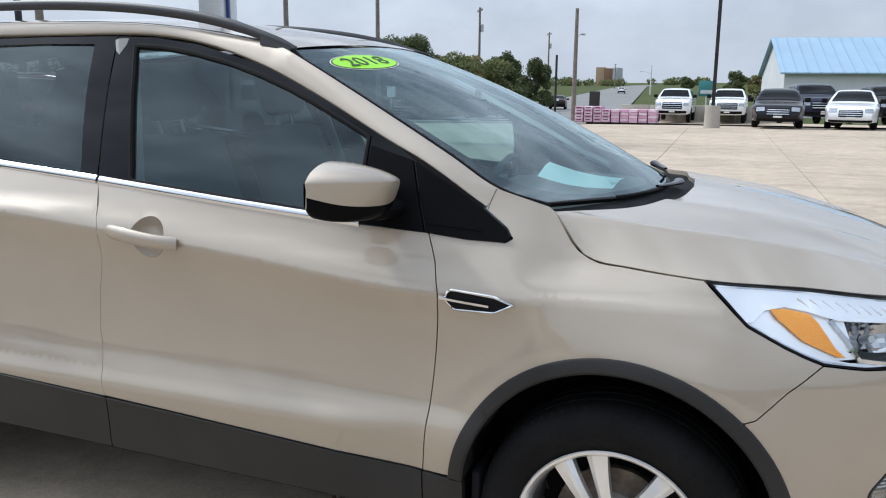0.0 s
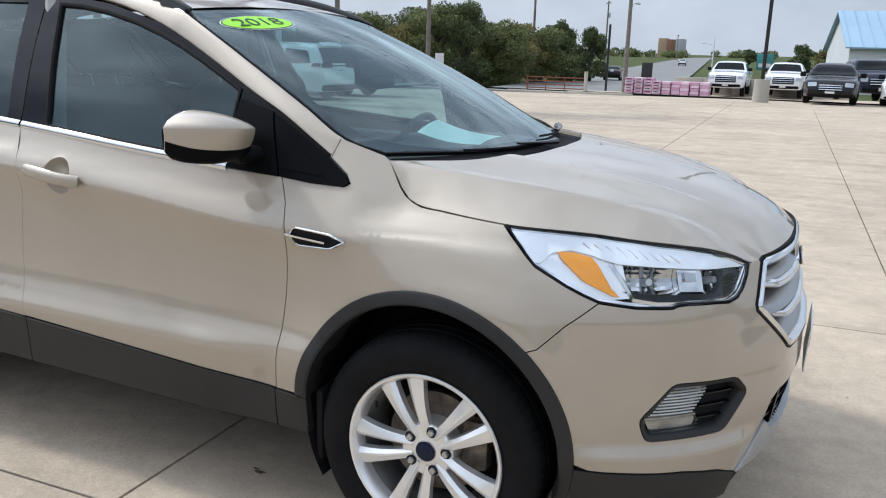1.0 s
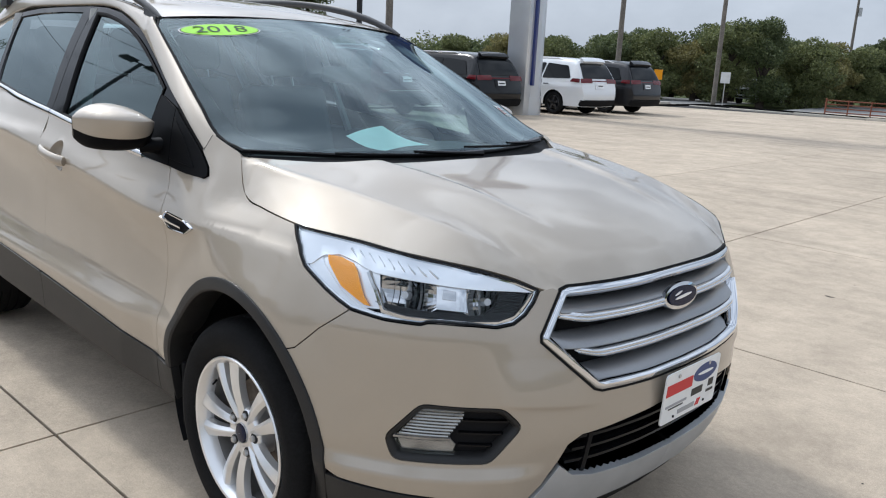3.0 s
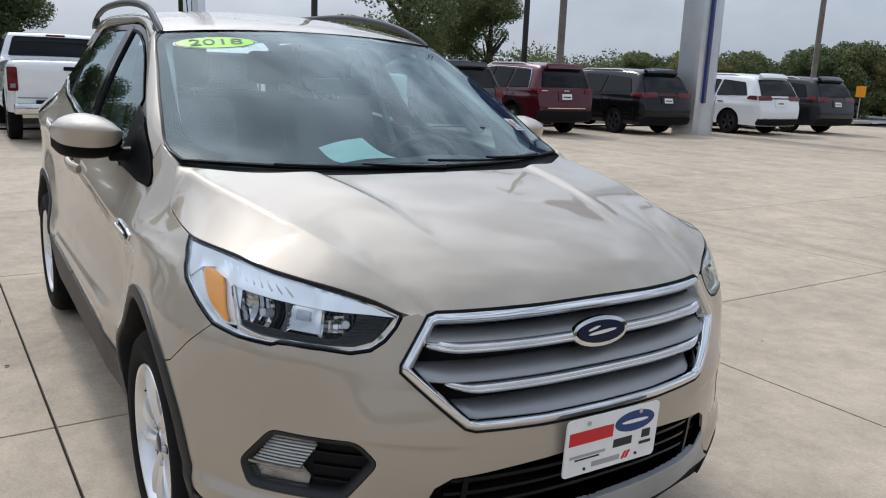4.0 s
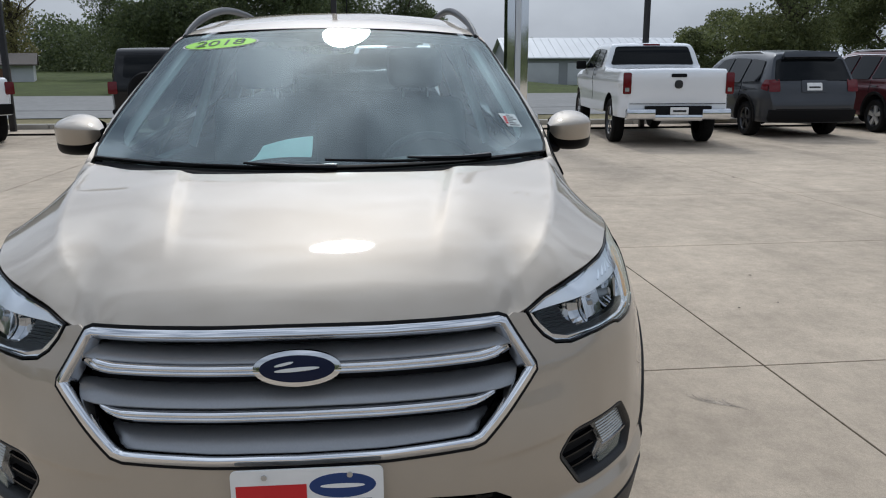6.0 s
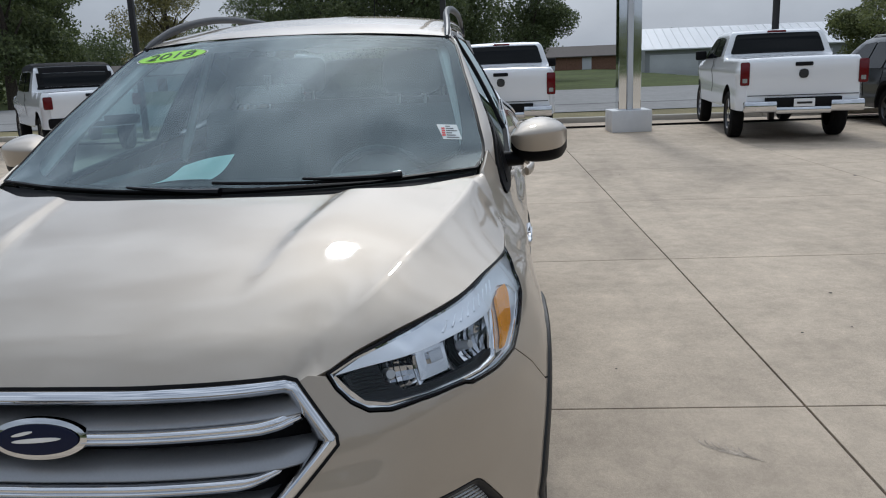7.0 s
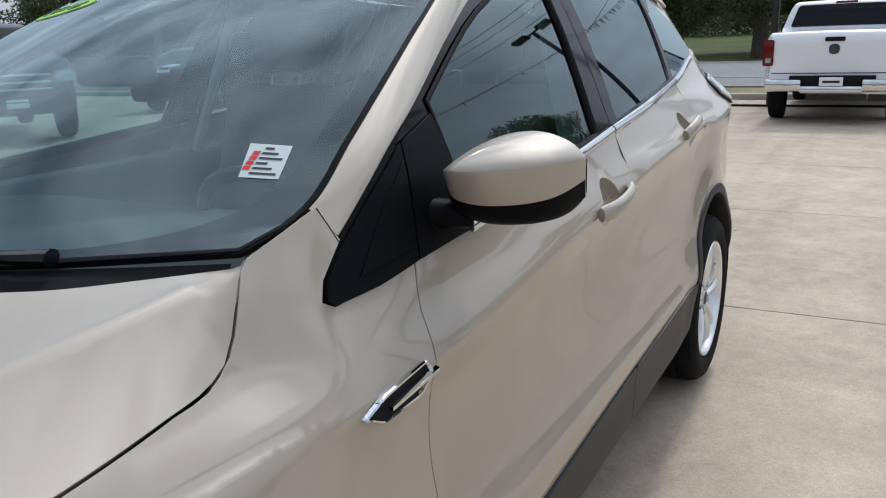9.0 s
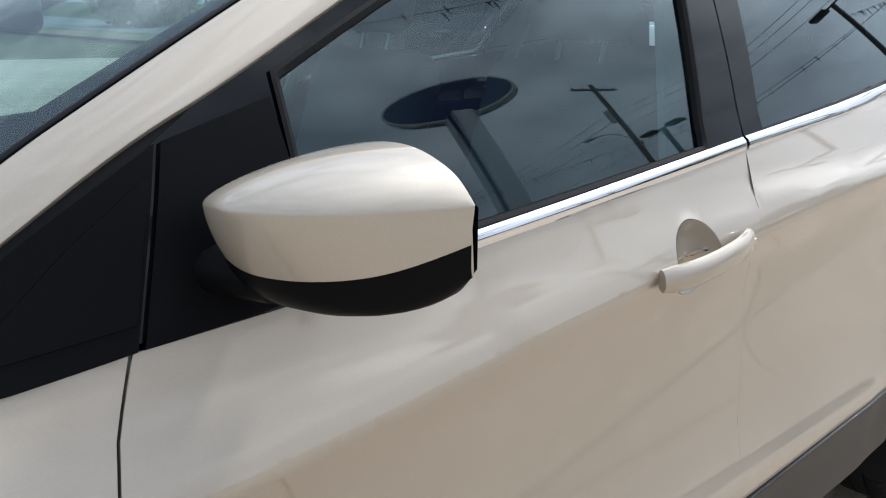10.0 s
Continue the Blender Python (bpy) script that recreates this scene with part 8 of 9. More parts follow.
for sx in (1, -1):
    bm = oval(bmesh.new(), Matrix.Translation((0.20 * sx, 0, 11.1)) @ pose(0, 0, 0, 0, 0, 0 if sx > 0 else 180), 2.25, 0.92, 0.10, 48)
    face = part("oval_rim", bm, M["pylon_white"], core)
    bm = oval(bmesh.new(), Matrix.Translation((0.31 * sx, 0, 11.1)) @ pose(0, 0, 0, 0, 0, 0 if sx > 0 else 180), 2.13, 0.83, 0.02, 48)
    part("oval_face", bm, M["sign_blue"], core, "plain blue oval")
p2 = thing("sign_pylon", "polished metal sign post on a pale painted plinth", "sign", place(-15.6, 3.3, 4))
bm = bmesh.new()
box(bm, -0.35, -0.42, 0, 0.42, 0.42, 0.46, 0.015)
part("plinth", bm, M["plinth"], p2)
for y0, y1, mat in ((-0.24, -0.06, "mirror_panel"), (-0.06, 0.06, "pylon_white"), (0.06, 0.24, "mirror_panel")):
    bm = bmesh.new()
    box(bm, -0.16, y0 + 0.003, 0.46, 0.16 if mat == "mirror_panel" else 0.19, y1 - 0.003, 8.2, 0.006, 1)
    part("post", bm, M[mat], p2)


def lot_lamp(x, y, h=7.6, base=True, rz=0.0, label="dark lot lamp post on a concrete base"):
    v = thing("lamp_post", label, "lamp", place(x, y, rz), "lot lamps")
    if base:
        bm = bmesh.new()
        tube(bm, [(0, 0, 0), (0, 0, 0.85)], [0.30, 0.28], 24)
        part("base", bm, M["curb"], v, "round concrete base")
    bm = bmesh.new()
    box(bm, -0.065, -0.065, 0.0 if not base else 0.8, 0.065, 0.065, h, 0.01)
    part("pole", bm, M["pole_dark"], v)
    for s in (-1, 1):
        bm = bmesh.new()
        box(bm, -0.18, min(s * 0.25, s * 0.85), h - 0.05, 0.18, max(s * 0.25, s * 0.85), h + 0.07, 0.03)
        part("lamp_head", bm, M["pole_dark"], v)
    bm = bmesh.new()
    tube(bm, [(0, -0.3, h), (0, 0.3, h)], 0.03, 8)
    part("bracket", bm, M["pole_dark"], v)
    return v


lot_lamp(-1.0, 30.2)
lot_lamp(-17.6, 6.9, base=False)
lot_lamp(-18.2, 14.1, base=False)
lot_lamp(-17.4, -0.75, base=False)
lot_lamp(-18.0, -8.6, base=False)


def utility_pole(x, y, h=11.0, arms=1, rz=0.0, lamp=False, mat="wood_pole"):
    v = thing("utility_pole", "weathered wooden utility pole with wires" if not lamp else "weathered utility pole with a street lamp arm", "pole", place(x, y, rz, -0.2), "utility poles")
    bm = bmesh.new()
    tube(bm, [(0, 0, 0), (0, 0, h * 0.5), (0, 0, h)], [0.16, 0.14, 0.11], 12)
    part("pole", bm, M[mat], v)
    for k in range(arms):
        z = h - 0.35 - 0.9 * k
        bm = bmesh.new()
        box(bm, -0.06, -1.25, z - 0.06, 0.06, 1.25, z + 0.06, 0.01)
        part("cross_arm", bm, M[mat], v)
        for yy in (-1.15, -0.6, 0.6, 1.15):
            bm = bmesh.new()
            tube(bm, [(0, yy, z + 0.06), (0, yy, z + 0.20)], [0.03, 0.045], 8)
            part("insulator", bm, M["steel"], v)
    if arms:
        bm = bmesh.new()
        tube(bm, [(0.26, 0, h - 2.6), (0.26, 0, h - 1.8)], 0.19, 14)
        part("transformer", bm, M["steel"], v)
    if lamp:
        bm = bmesh.new()
        tube(bm, smooth_line([(0, 0, h * 0.72), (0.9, 0, h * 0.78), (2.0, 0, h * 0.80)], 10), 0.035, 8)
        arm = part("lamp_arm", bm, M["steel"], v)
        bm = bmesh.new()
        box(bm, 1.95, -0.12, h * 0.80 - 0.07, 2.55, 0.12, h * 0.80 + 0.05, 0.04)
        part("lamp_head", bm, M["steel"], arm)
    return (x, y, h)


POLES = [utility_pole(-23.5, 48.0, 12.5, 1, 20), utility_pole(-24.0, 20.3, 14.0, 1, 90, True), utility_pole(-24.5, 38.0, 12.0, 0, 60, True), utility_pole(-24.3, -26.0, 12.0, 2, 0), utility_pole(-25.6, -56.0, 12.0, 2, 0), (0, 0, 0)]
utility_pole(-10.6, 51.0, 7.4, 0, 90, True)
utility_pole(-28.0, 84.0, 11.0, 1, 30)
utility_pole(-31.0, 130.0, 11.0, 1, 30)
utility_pole(-21.0, 190.0, 6.6, 0, 190, True, "plinth")
utility_pole(-46.0, 300.0, 9.0, 1, 30)
v = thing("steel_post", "thin dark steel post at the edge of the lot", "pole", place(-12.5, 53.9))
bm = bmesh.new()
tube(bm, [(0, 0, -0.3), (0, 0, 4.4)], 0.08, 10)
part("post", bm, M["pole_dark"], v)


def wire(a, b, sag=0.7, r=0.012):
    t = np.linspace(0, 1, 16)
    pts = np.array(a)[None] * (1 - t[:, None]) + np.array(b)[None] * t[:, None]
    pts[:, 2] -= sag * 4 * t * (1 - t)
    b2 = bmesh.new()
    tube(b2, pts, r, 5)
    tagged(part("overhead_wire", b2, M["pole_dark"], None), "dark overhead wire slung between poles", "wire", "overhead wires")


bm.free()
gz0 = lambda x, y: float(ground_z(x, y)) - 0.2
for dy, dz in ((-1.1, -0.3), (0.0, -0.2), (1.1, -0.3), (0.3, -2.4)):
    wire((-24.3 + dy, -26, 12.0 + dz), (-24.0 + dy, 20.3, 11.4 + dz), 0.9)
    wire((-24.0 + dy, 20.3, 11.4 + dz), (-24.5 + dy, 38.0, 11.6 + dz), 0.5)
    wire((-25.6 + dy, -56, 12.0 + dz), (-24.3 + dy, -26, 12.0 + dz), 0.8)
    wire((-24.5 + dy, 38.0, 11.6 + dz), (-23.5 + dy, 48.0, 11.7 + dz), 0.3)
    wire((-23.5, 48.0 + dy, 11.7 + dz), (40.0, 62.0 + dy, 12.0 + dz), 1.2)
# pennant lines over the lot
for a, b in (((-17.6, 6.9, 6.5), (-1.0, 30.2, 6.3)), ((-17.4, -0.75, 6.4), (12.0, 14.0, 6.6)), ((-17.6, 6.9, 6.9), (-17.4, -0.75, 6.9))):
    t = np.linspace(0, 1, 60)
    pts = np.array(a)[None] * (1 - t[:, None]) + np.array(b)[None] * t[:, None]
    pts[:, 2] -= 0.9 * 4 * t * (1 - t)
    b2 = bmesh.new()
    tube(b2, pts[::4], 0.006, 4)
    random.seed(5)
    for p in pts[1:-1]:
        for _ in range(3):
            q = Vector(p) + Vector((random.uniform(-0.1, 0.1), random.uniform(-0.1, 0.1), 0))
            l_ = random.uniform(0.10, 0.22)
            w_ = Vector((random.uniform(-1, 1), random.uniform(-1, 1), 0)).normalized() * 0.012
            vs = [b2.verts.new(q - w_), b2.verts.new(q + w_), b2.verts.new(q + w_ * 0.5 - Vector((0, 0, l_))), b2.verts.new(q - w_ * 0.5 - Vector((0, 0, l_)))]
            b2.faces.new(vs)
    tagged(part("pennant_line", b2, M["pole_dark"], None), "line of dark fringed pennants over the lot", "pennants", "pennant lines")

# ---- buildings ----
M["siding_white"] = material("white_metal_siding", (0.62, 0.63, 0.64), rough=0.5, stain=0.06, stain_scale=0.5)
M["siding_grey"] = material("grey_metal_siding", (0.34, 0.35, 0.36), rough=0.5, stain=0.06, stain_scale=0.5)
M["roof_white"] = material("pale_metal_roof", (0.66, 0.67, 0.68), rough=0.45, stain=0.05, stain_scale=0.4)
M["roof_blue"] = material("light_blue_metal_roof", (0.30, 0.43, 0.55), rough=0.5, stain=0.05, stain_scale=0.4)
M["roof_dark"] = material("shingle_roof", (0.10, 0.085, 0.075), rough=0.9, grain=0.3, grain_scale=20)
M["brick_brown"] = material("brown_brick", (0.22, 0.12, 0.08), rough=0.9, grain=0.3, grain_scale=6)
M["tan"] = material("tan_facade", (0.38, 0.28, 0.18), rough=0.9, stain=0.1, stain_scale=0.1)


def shed(name, label, m, lx, ly, eave, ridge, wall, roof, doors=(), over=0.5):
    """A gabled building with its ridge along y."""
    v = thing(name, label, "building", m)
    bm = bmesh.new()
    for s in (-1, 1):
        box(bm, min(s * (lx / 2 - 0.2), s * lx / 2), -ly / 2, -1.5, max(s * (lx / 2 - 0.2), s * lx / 2), ly / 2, eave)
    for s in (-1, 1):
        y = s * ly / 2
        y2 = s * (ly / 2 - 0.2)
        a = [bm.verts.new((x, y, z)) for x, z in ((-lx / 2 + 0.2, -1.5), (lx / 2 - 0.2, -1.5), (lx / 2 - 0.2, eave), (0, ridge - 0.05), (-lx / 2 + 0.2, eave))]
        b = [bm.verts.new((q.co.x, y2, q.co.z)) for q in a]
        bm.faces.new(a)
        bm.faces.new(b[::-1])
        for i in range(5):
            bm.faces.new((a[i], b[i], b[(i + 1) % 5], a[(i + 1) % 5]))
    part("wall", bm, M[wall], v)
    for s in (-1, 1):
        bm = bmesh.new()
        n = max(2, int(ly / 0.9))
        slope = (ridge - eave) / (lx / 2)
        ex = lx / 2 + over
        a = [bm.verts.new(p) for p in ((0, -ly / 2 - 0.4, ridge), (s * ex, -ly / 2 - 0.4, ridge - slope * ex), (s * ex, ly / 2 + 0.4, ridge - slope * ex), (0, ly / 2 + 0.4, ridge))]
        f = bm.faces.new(a)
        r = bmesh.ops.extrude_face_region(bm, geom=[f])
        bmesh.ops.translate(bm, vec=(0, 0, 0.12), verts=[q for q in r["geom"] if isinstance(q, bmesh.types.BMVert)])
        sheet_roof = part("roof", bm, M[roof], v)
        # standing seams, one by one on a shared mesh
        rib = bpy.data.meshes.new("roof_rib")
        x1, z0, z1 = s * ex, ridge + 0.12, ridge + 0.12 - slope * ex
        x0 = s * 0.05
        rib.from_pydata([(x0, -0.03, z0), (x1, -0.03, z1), (x1, 0.03, z1), (x0, 0.03, z0), (x0, -0.03, z0 + 0.04), (x1, -0.03, z1 + 0.04), (x1, 0.03, z1 + 0.04), (x0, 0.03, z0 + 0.04)], [], [(4, 5, 6, 7), (0, 1, 5, 4), (1, 2, 6, 5), (2, 3, 7, 6), (3, 0, 4, 7)])
        rib.materials.append(M[roof])
        for k in range(n + 1 if roof != "roof_dark" else 0):
            ob = new("roof_rib", rib)
            ob.parent = sheet_roof
            ob.location = (0, -ly / 2 + ly * k / n, 0)
    for y, w, h, mat in doors:
        bm = bmesh.new()
        box(bm, lx / 2 - 0.05, y - w / 2, -1.0, lx / 2 + 0.05, y + w / 2, h, 0.02)
        for k in range(1, 5):
            box(bm, lx / 2 + 0.05, y - w / 2, -1.0 + (h + 1) * k / 5, lx / 2 + 0.065, y + w / 2, -1.0 + (h + 1) * k / 5 + 0.03)
        part("door", bm, M[mat], v)
    return v


shed("metal_shed", "long low metal shed with a pale roof", pose(-92, 29.3, 0.0), 12, 29, 2.0, 4.1, "siding_grey", "roof_white", [(-11.5, 5.0, 1.35, "siding_white"), (-5.5, 5.0, 1.35, "siding_white"), (2, 5.0, 1.35, "siding_white"), (9, 5.0, 1.35, "siding_white")])
shed("metal_shed", "low metal building with a pale roof behind the trees", pose(-96, 62, 0.0), 10, 16, 1.6, 3.4, "siding_grey", "roof_white", [(0, 4.0, 1.3, "siding_white")])
shed("house", "low ranch house with a dark shingle roof", pose(-110, 7.5, 0.3), 9, 14, 1.3, 2.5, "brick_brown", "roof_dark", [(3, 1.2, 1.1, "siding_white"), (-2, 1.8, 1.0, "siding_white")])
shed("house", "small pale house among the trees", pose(-84, -39, -0.1, 0, 0, 20), 8, 9, 1.5, 2.5, "siding_white", "roof_dark", [(2, 1.0, 1.1, "brick_brown")])
shed("metal_shed", "white metal building with a light blue roof", pose(21.1, 81.95, -0.8, 0, 0, 96), 15, 38, 3.8, 6.9, "siding_white", "roof_blue", [(8, 3.5, 2.5, "siding_grey")])
v = thing("office_block", "far tan and brown office block with grey tower", "building", pose(-91, 550, 5.0))
for x0, x1, h, mat in ((-5.0, 0.5, 10.5, "tan"), (0.5, 6, 9.8, "brick_brown"), (6, 11, 10.2, "siding_grey")):
    bm = bmesh.new()
    box(bm, x0, -6, -3, x1 - 0.05, 6, h, 0.1)
    part("wing", bm, M[mat], v)
v = thing("brick_building", "far low brown brick building", "building", pose(4.6, 190, 0.4))
bm = bmesh.new()
box(bm, -3.4, -4, -2, 3.4, 4, 3.7, 0.1)
part("wall", bm, M["brick_brown"], v)
bm = bmesh.new()
box(bm, -3.6, -4.2, 3.7, 3.6, 4.2, 4.0, 0.1)
part("roof", bm, M["siding_grey"], v)

# retaining wall, foam-board stacks, gate
bm = bmesh.new()
zz = float(ground_z(-3, 52))
for x0 in np.arange(-7.6, 3.0, 1.8):
    box(bm, x0 + 0.01, 52.0, zz - 0.3, x0 + 1.79, 52.3, zz + 1.0, 0.03)
tagged(part("low_wall", bm, M["curb"], None), "low grey block wall behind the far trucks", "wall", kind="structure")
M["pink"] = material("pink_foam_board", (0.62, 0.36, 0.50), rough=0.7, grain=0.08, grain_scale=9, vary=0.12)
M["pink_pale"] = material("pale_pink_wrap", (0.72, 0.55, 0.64), rough=0.4, vary=0.1)
random.seed(3)
for k in range(9):
    x0 = -9.2 + 0.52 * k
    v = thing("foam_board_stack", "stack of pink foam boards on a pallet", "stack", place(x0, 44.5 + 0.1 * (k % 3), 0), "foam-board stacks")
    bm = bmesh.new()
    box(bm, 0.0, 0, -0.25, 0.48, 1.2, -0.10)
    part("pallet", bm, M["wood_pole"], v)
    n = 6 if k < 3 else 5
    for j in range(n):
        bm = bmesh.new()
        box(bm, 0.01, 0, -0.10 + 0.17 * j, 0.47, 1.2, -0.10 + 0.17 * j + 0.155, 0.01, 1)
        part("foam_board", bm, M["pink" if (j + k) % 2 else "pink_pale"], v)
        if k < 4:
            bm = bmesh.new()
            box(bm, 0.09, -0.006, -0.045 + 0.17 * j, 0.39, 0.004, 0.005 + 0.17 * j)
            part("slot", bm, M["print"], v, "dark slot in the wrapping")
M["rust"] = material("rusty_pipe", (0.20, 0.07, 0.04), rough=0.8, grain=0.3, grain_scale=30)
v = thing("pipe_fence", "rusty pipe fence panel at the lot's edge", "fence", place(-15.1, 44.5, 4, -0.12))
for z in (0.08, 0.29, 0.50, 0.71, 0.92):
    bm = bmesh.new()
    tube(bm, [(0, 0, z), (3.5, 0, z)], 0.03, 8)
    part("rail", bm, M["rust"], v)
for x0, h, rad, mat in ((0, 1.02, 0.045, "rust"), (1.15, 0.98, 0.035, "rust"), (2.3, 0.98, 0.035, "rust"), (3.55, 1.32, 0.11, "curb")):
    bm = bmesh.new()
    tube(bm, [(x0, 0, -0.3), (x0, 0, h)], rad, 8)
    part("post", bm, M[mat], v)
for x, y, mat, lab in ((-19.3, 40.8, "plinth", "small white road sign on a post"), (-24.5, 42.5, "amber", "small yellow warning sign on a post")):
    v = thing("road_sign", lab, "sign", place(x, y, -60))
    bm = bmesh.new()
    tube(bm, [(0, 0, -0.4), (0, 0, 1.9)], 0.03, 8)
    part("post", bm, M["steel"], v)
    bm = bmesh.new()
    box(bm, 0.03, -0.25, 1.35, 0.05, 0.25, 1.95, 0.005, 1)
    part("panel", bm, M[mat], v)
M["teal"] = material("teal_sign_face", (0.05, 0.22, 0.22), rough=0.4)
v = thing("road_sign", "small teal and white sign on a tall post", "sign", place(-2.55, 58.0, -90))
bm = bmesh.new()
tube(bm, [(0, 0, -0.3), (0, 0, 2.5)], 0.04, 8)
part("post", bm, M["plinth"], v)
bm = bmesh.new()
box(bm, 0.04, -0.55, 1.55, 0.09, 0.55, 2.62, 0.02)
panel = part("panel", bm, M["teal"], v, "teal panel")
bm = bmesh.new()
box(bm, 0.088, -0.42, 1.72, 0.096, 0.42, 1.98)
part("print", bm, M["plinth"], panel)
v = thing("banner_sign", "black banner sign standing by the road", "sign", place(-9.4, 52, 0))
bm = bmesh.new()
box(bm, -0.35, -0.05, -0.2, 0.35, 0.05, 1.9, 0.02)
part("panel", bm, M["print"], v)


# ---- trees ----
def leaf_mat(name, color, light):
    m = bpy.data.materials.new(name)
    m.use_nodes = True
    n, l = m.node_tree.nodes, m.node_tree.links
    b = n["Principled BSDF"]
    b.inputs["Roughness"].default_value = 0.65
    g = n.new("ShaderNodeNewGeometry")
    r = n.new("ShaderNodeValToRGB")
    r.color_ramp.elements[0].color = (*color, 1)
    r.color_ramp.elements[1].color = (*light, 1)
    l.new(g.outputs["Random Per Island"], r.inputs["Fac"])
    l.new(r.outputs["Color"], b.inputs["Base Color"])
    # light shines through the leaves
    tr, mx = n.new("ShaderNodeBsdfTranslucent"), n.new("ShaderNodeMixShader")
    l.new(r.outputs["Color"], tr.inputs["Color"])
    mx.inputs["Fac"].default_value = 0.35
    l.new(b.outputs["BSDF"], mx.inputs[1])
    l.new(tr.outputs["BSDF"], mx.inputs[2])
    l.new(mx.outputs["Shader"], n["Material Output"].inputs["Surface"])
    return m


M["leaf_dark"] = leaf_mat("dark_leaves", (0.058, 0.078, 0.033), (0.16, 0.19, 0.075))
M["leaf_mid"] = leaf_mat("green_leaves", (0.084, 0.102, 0.040), (0.24, 0.26, 0.10))
M["leaf_fall"] = leaf_mat("turning_leaves", (0.120, 0.116, 0.044), (0.31, 0.27, 0.10))
M["bark"] = material("bark", (0.075, 0.06, 0.048), rough=0.95, grain=0.4, grain_scale=12)


def clumps(rng, lobes, count, size):
    """Small leaf clumps in the shells of several lobes, as bent quads."""
    w = np.array([l[3] * l[3] * l[4] for l in lobes], float)
    pick = rng.choice(len(lobes), count, p=w / w.sum())
    L_ = np.array(lobes)[pick]
    d = rng.normal(size=(count, 3))
    d /= np.linalg.norm(d, axis=1)[:, None]
    rad = rng.uniform(0.35, 1.06, count) ** 0.55
    c = L_[:, :3] + d * rad[:, None] * np.stack([L_[:, 3], L_[:, 3], L_[:, 4]], 1)
    c += 0.12 * L_[:, 3:4] * np.sin(c[:, [1, 2, 0]] * 2.7)
    s = size * rng.uniform(0.6, 1.35, count)[:, None]
    a = rng.normal(size=(count, 3)) + d * 0.4
    a /= np.linalg.norm(a, axis=1)[:, None]
    b = np.cross(a, rng.normal(size=(count, 3)))
    b /= np.linalg.norm(b, axis=1)[:, None]
    k = np.cross(a, b)
    v = np.stack([c - a * s, c + b * s * 0.55 + k * s * 0.2, c + a * s, c - b * s * 0.55 + k * s * 0.2], 1).reshape(-1, 3)
    f = [(4 * i, 4 * i + 1, 4 * i + 2, 4 * i + 3) for i in range(count)]
    return v, f


def tree(x, y, height, spread_, seed, mat="leaf_mid", count=2600, low=0.25, size=0.30, label="leafy green tree beyond the street", dz=0.0):
    rng = np.random.default_rng(seed)
    v = thing("tree", label, "tree", place(x, y, 0, -0.3 + dz), "trees")
    bm = bmesh.new()
    tr = height * 0.028 + 0.05
    path = [(0, 0, 0), (0.1, 0.05, height * 0.25), (0.0, 0.15, height * 0.5), (0.1, 0.0, height * 0.78)]
    tube(bm, path, [tr * 1.4, tr, tr * 0.7, tr * 0.25], 9)
    for k in range(7):
        a = rng.uniform(0, 6.28)
        z0 = height * rng.uniform(0.25, 0.6)
        r = spread_ * rng.uniform(0.30, 0.52)
        tube(bm, [(0, 0, z0), (0.5 * r * math.cos(a), 0.5 * r * math.sin(a), z0 + height * 0.10), (r * math.cos(a), r * math.sin(a), z0 + height * 0.22)], [tr * 0.5, tr * 0.32, tr * 0.12], 6)
    part("trunk", bm, M["bark"], v)
    lobes = []
    for k in range(20):
        a, q = rng.uniform(0, 6.28), rng.uniform(0, 1) ** 0.6
        zz = height * (low + (0.92 - low) * rng.uniform(0.12, 1.0))
        shrink = 1 - 0.65 * abs((zz / height - 0.55) / 0.5) ** 2
        lobes.append((q * spread_ * 0.75 * shrink * math.cos(a), q * spread_ * 0.75 * shrink * math.sin(a), zz, spread_ * rng.uniform(0.28, 0.48), height * rng.uniform(0.08, 0.15)))
    lobes.append((0, 0, height * 0.88, spread_ * 0.35, height * 0.12))
    p, f = clumps(rng, lobes, int(count * 2.1), size * 0.68)
    p[:, 2] = np.maximum(p[:, 2], 0.15)
    mesh_ob("crown", p, f, M[mat], v, smooth=False)
    return v


# big trees over the lawn, seen past the car
tree(-56, 30.5, 15.0, 7.0, 11, "leaf_mid", 19000, 0.05, 0.19)
tree(-60, 41.5, 10.5, 4.6, 12, "leaf_mid", 13000, 0.03, 0.17)
tree(-67, 30, 6.6, 3.4, 13, "leaf_mid", 6500, 0.06, 0.16)
tree(-62, -5.0, 13.0, 6.2, 14, "leaf_dark", 16800, 0.16, 0.20)
tree(-58, -13.0, 10.0, 5.0, 15, "leaf_dark", 12600, 0.14, 0.19)
tree(-52, -5.8, 11.5, 5.0, 16, "leaf_dark", 13800, 0.22, 0.17)
tree(-70, 2.6, 9.0, 4.0, 17, "leaf_dark", 7800, 0.14, 0.17)
for k, (x, y, h, s) in enumerate(((-46, -30, 9, 4.5), (-44, -37, 9.5, 4.5), (-96, -41, 13, 6.5), (-92, -27, 12, 6.0), (-40, -44, 10, 4.8), (-38, -52, 10, 5), (-56, -34, 10, 5))):
    tree(x, y, h, s, 30 + k, ("leaf_dark", "leaf_mid", "leaf_fall")[k % 3 if k < 4 else 0], 9000, 0.05, 0.19, "dense dark tree at the edge of the woods")
tree(-12.8, 180, 3.9, 2.0, 44, "leaf_dark", 1800, 0.1, 0.26, "small round tree far along the highway", 0.3)
tree(-1.9, 150, 4.7, 2.3, 45, "leaf_dark", 2000, 0.08, 0.26, "small round tree beyond the trucks", 0.3)
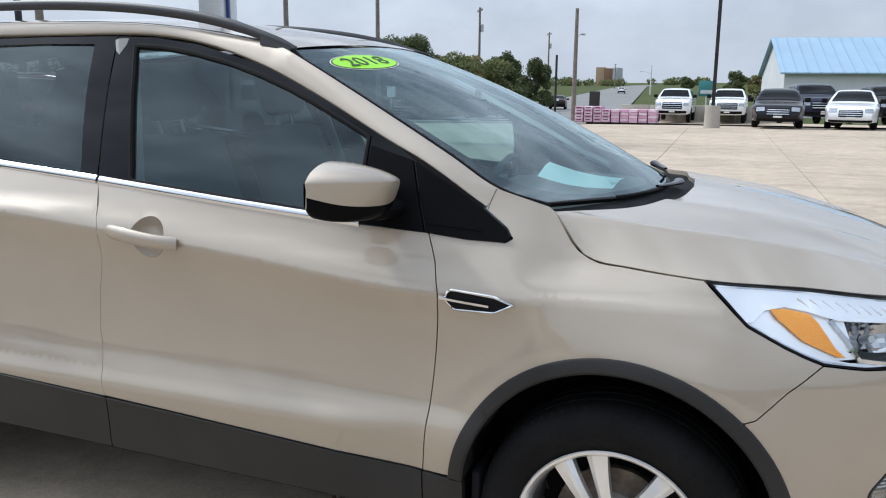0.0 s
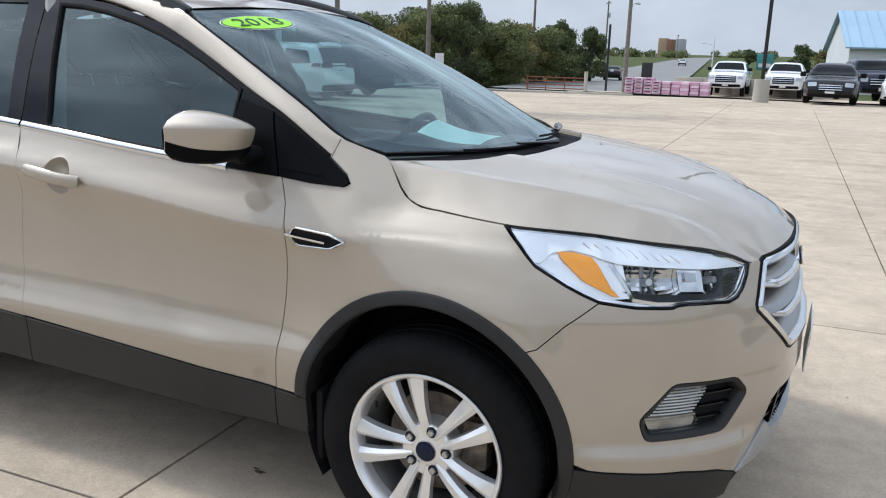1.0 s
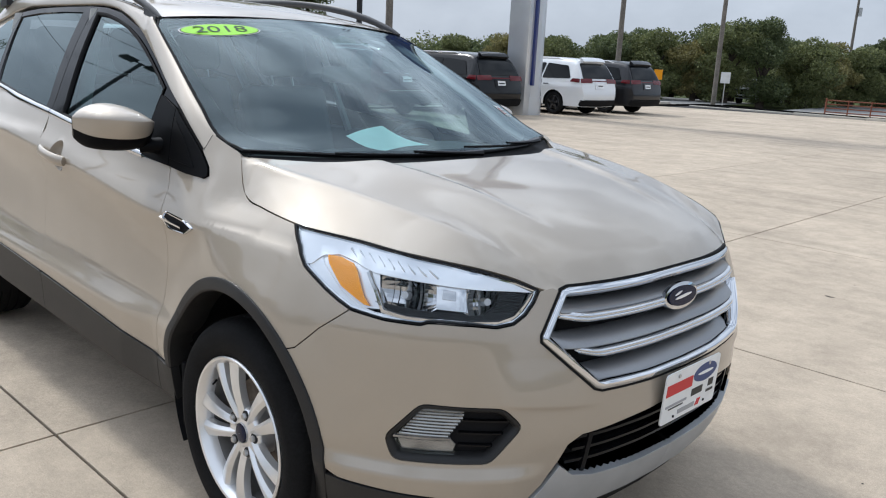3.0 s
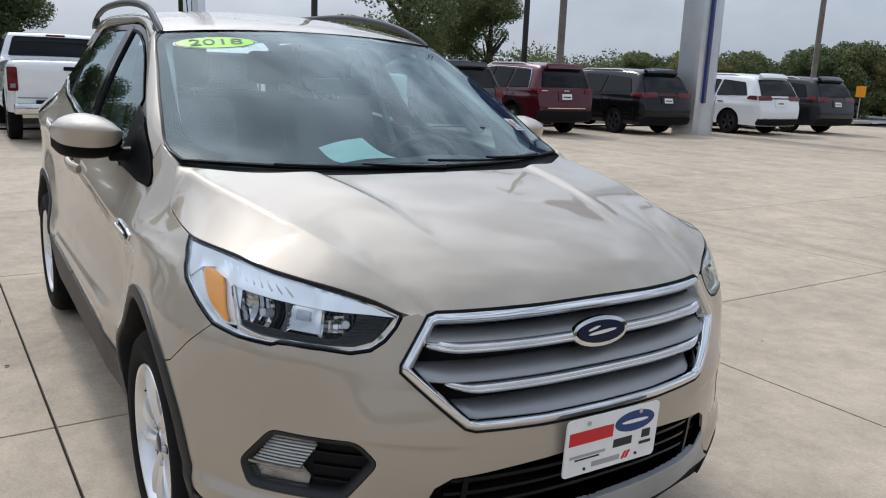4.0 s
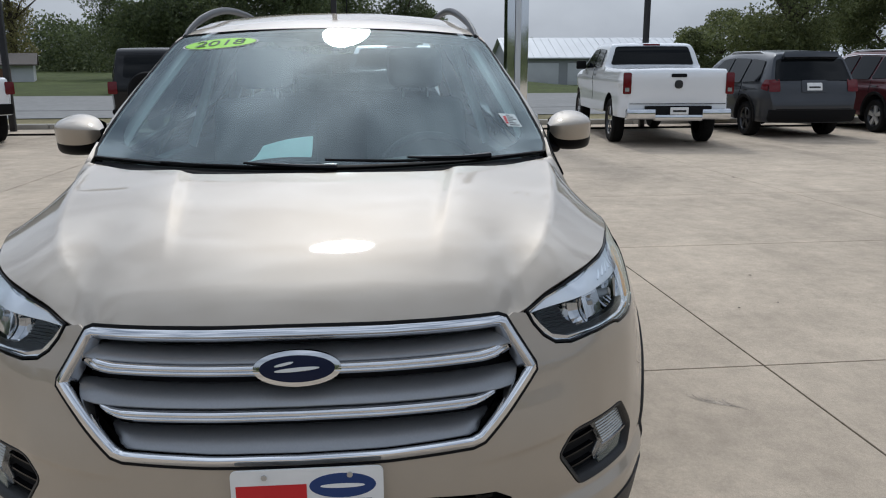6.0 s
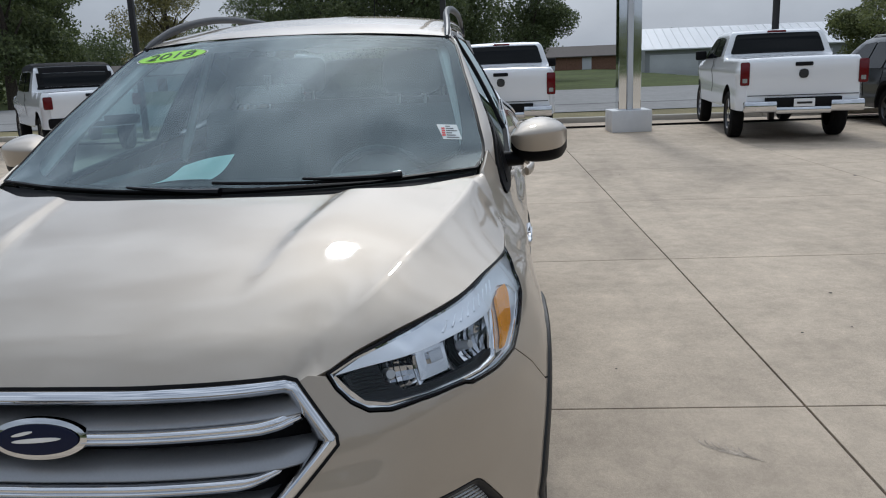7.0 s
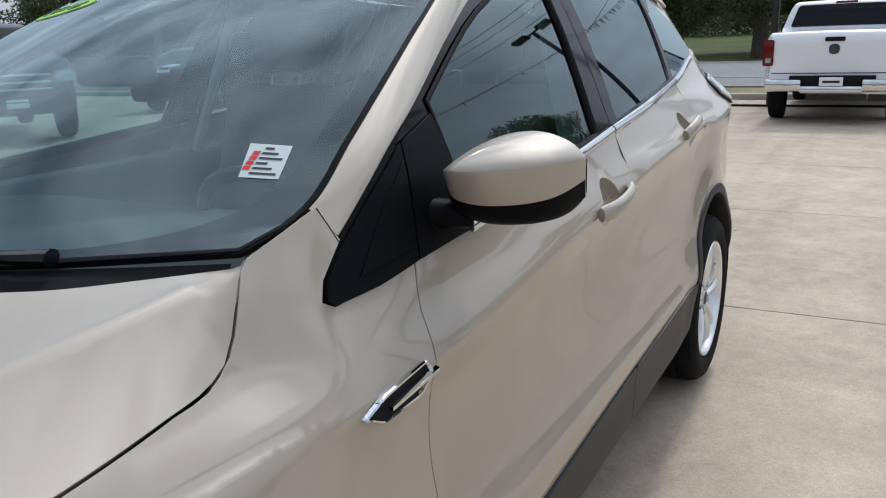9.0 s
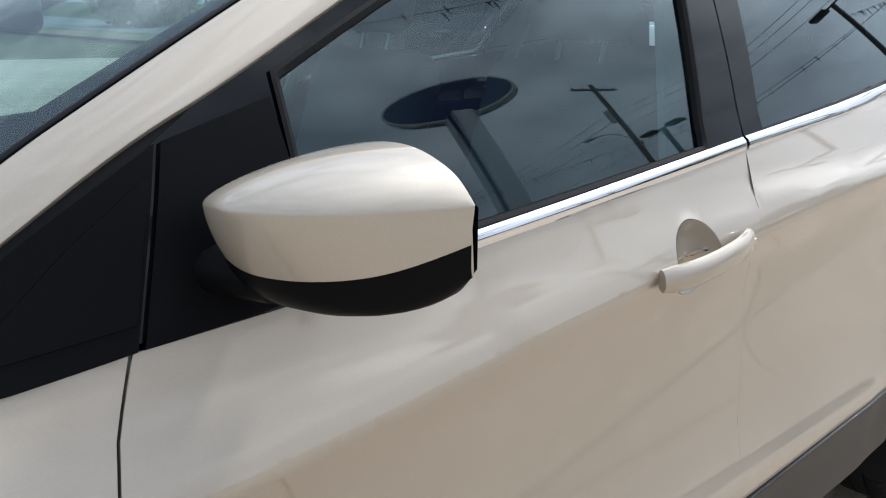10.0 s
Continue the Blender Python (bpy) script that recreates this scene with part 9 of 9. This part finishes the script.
tree(2.0, 172, 4.3, 2.4, 46, "leaf_fall", 1800, 0.1, 0.26, "small turning tree near the brick building", 0.3)
tree(-118, 22.4, 5.6, 2.4, 41, "leaf_dark", 4000, 0.2, 0.22, "round tree behind the long shed")
tree(-116, 43, 4.8, 2.6, 42, "leaf_dark", 3500, 0.2, 0.22, "small tree behind the long shed")
tree(-114, 68, 10, 6.0, 43, "leaf_mid", 6000, 0.1, 0.26, "leafy tree behind the sheds")
# strip of woods between the side street and the highway: place and height of the tops
STRIP = [(-44.5, 45.0, 4.6), (-41.0, 48.0, 5.0), (-38.2, 50.2, 5.2), (-35.0, 52.6, 5.5), (-32.0, 54.5, 6.2), (-29.4, 56.0, 5.4), (-27.4, 57.2, 6.9), (-25.0, 58.2, 7.1), (-23.0, 61.5, 6.0), (-23.3, 66.0, 5.8), (-22.6, 70.0, 5.5), (-21.9, 74.0, 6.3), (-20.3, 79.0, 6.0)]
for k, (x, y, h) in enumerate(STRIP):
    mt = ("leaf_mid", "leaf_fall", "leaf_mid", "leaf_dark")[k % 4] if k < 11 else "leaf_dark"
    tree(x, y, h * 0.95, 2.9 if k < 11 else 1.9, 60 + k, mt, 7000, 0.02, 0.15, "bushy tree in the strip of woods", -0.3)
    if k < 11:
        tree(x - 5.5, y + 6.5, h - 0.1, 3.4, 160 + k, ("leaf_dark", "leaf_mid")[k % 2], 4500, 0.05, 0.18, "taller tree deeper in the strip of woods", -0.3)


# far woods all round the horizon
def woods(label, ring, count, size, seed, mat, hmin, hmax):
    rng = np.random.default_rng(seed)
    lobes = []
    for x, y in ring:
        for _ in range(4):
            h = rng.uniform(hmin, hmax)
            lobes.append((x + rng.normal() * 5, y + rng.normal() * 5, float(ground_z(x, y)) + h * 0.45, rng.uniform(3.0, 5.5), h * 0.55))
    p, f = clumps(rng, lobes, count, size)
    p[:, 2] = np.maximum(p[:, 2], float(min(l[2] for l in lobes)) - 6)
    ob = mesh_ob("far_woods", p, f, M[mat], None, label, smooth=False, kind="stuff")
    return tagged(ob, category="woods")


woods("belt of dark woods beyond the lawn", [(-135 + 6 * math.sin(k), -75 + 5.0 * k) for k in range(16)], 48000, 0.27, 81, "leaf_dark", 6, 9)
woods("belt of green woods behind the minivans", [(-130 + 3.6 * k, 66 + 2.6 * k) for k in range(26)], 70000, 0.24, 82, "leaf_mid", 4.0, 6.5)
woods("belt of woods far off beyond the highway", [(-260 + 26 * k, 520 + 40 * math.sin(k * 1.7)) for k in range(22)], 22000, 0.7, 83, "leaf_mid", 3, 5)
# unseen woods, added behind the camera to close the horizon for reflections
woods("added belt of woods behind the camera, closing the horizon", [(90 * math.cos(a), 90 * math.sin(a)) for a in np.linspace(-2.0, 0.9, 26)], 16000, 0.7, 84, "leaf_mid", 5, 8)
woods("bushes and small trees along the highway", [(6, 175), (21, 178), (-120, 330), (-140, 300)], 5000, 0.26, 85, "leaf_mid", 2.5, 4)
woods("dark woods south of the street", [(-60 - 3 * k, -42 - 7 * k) for k in range(9)], 36000, 0.25, 86, "leaf_dark", 8, 11)
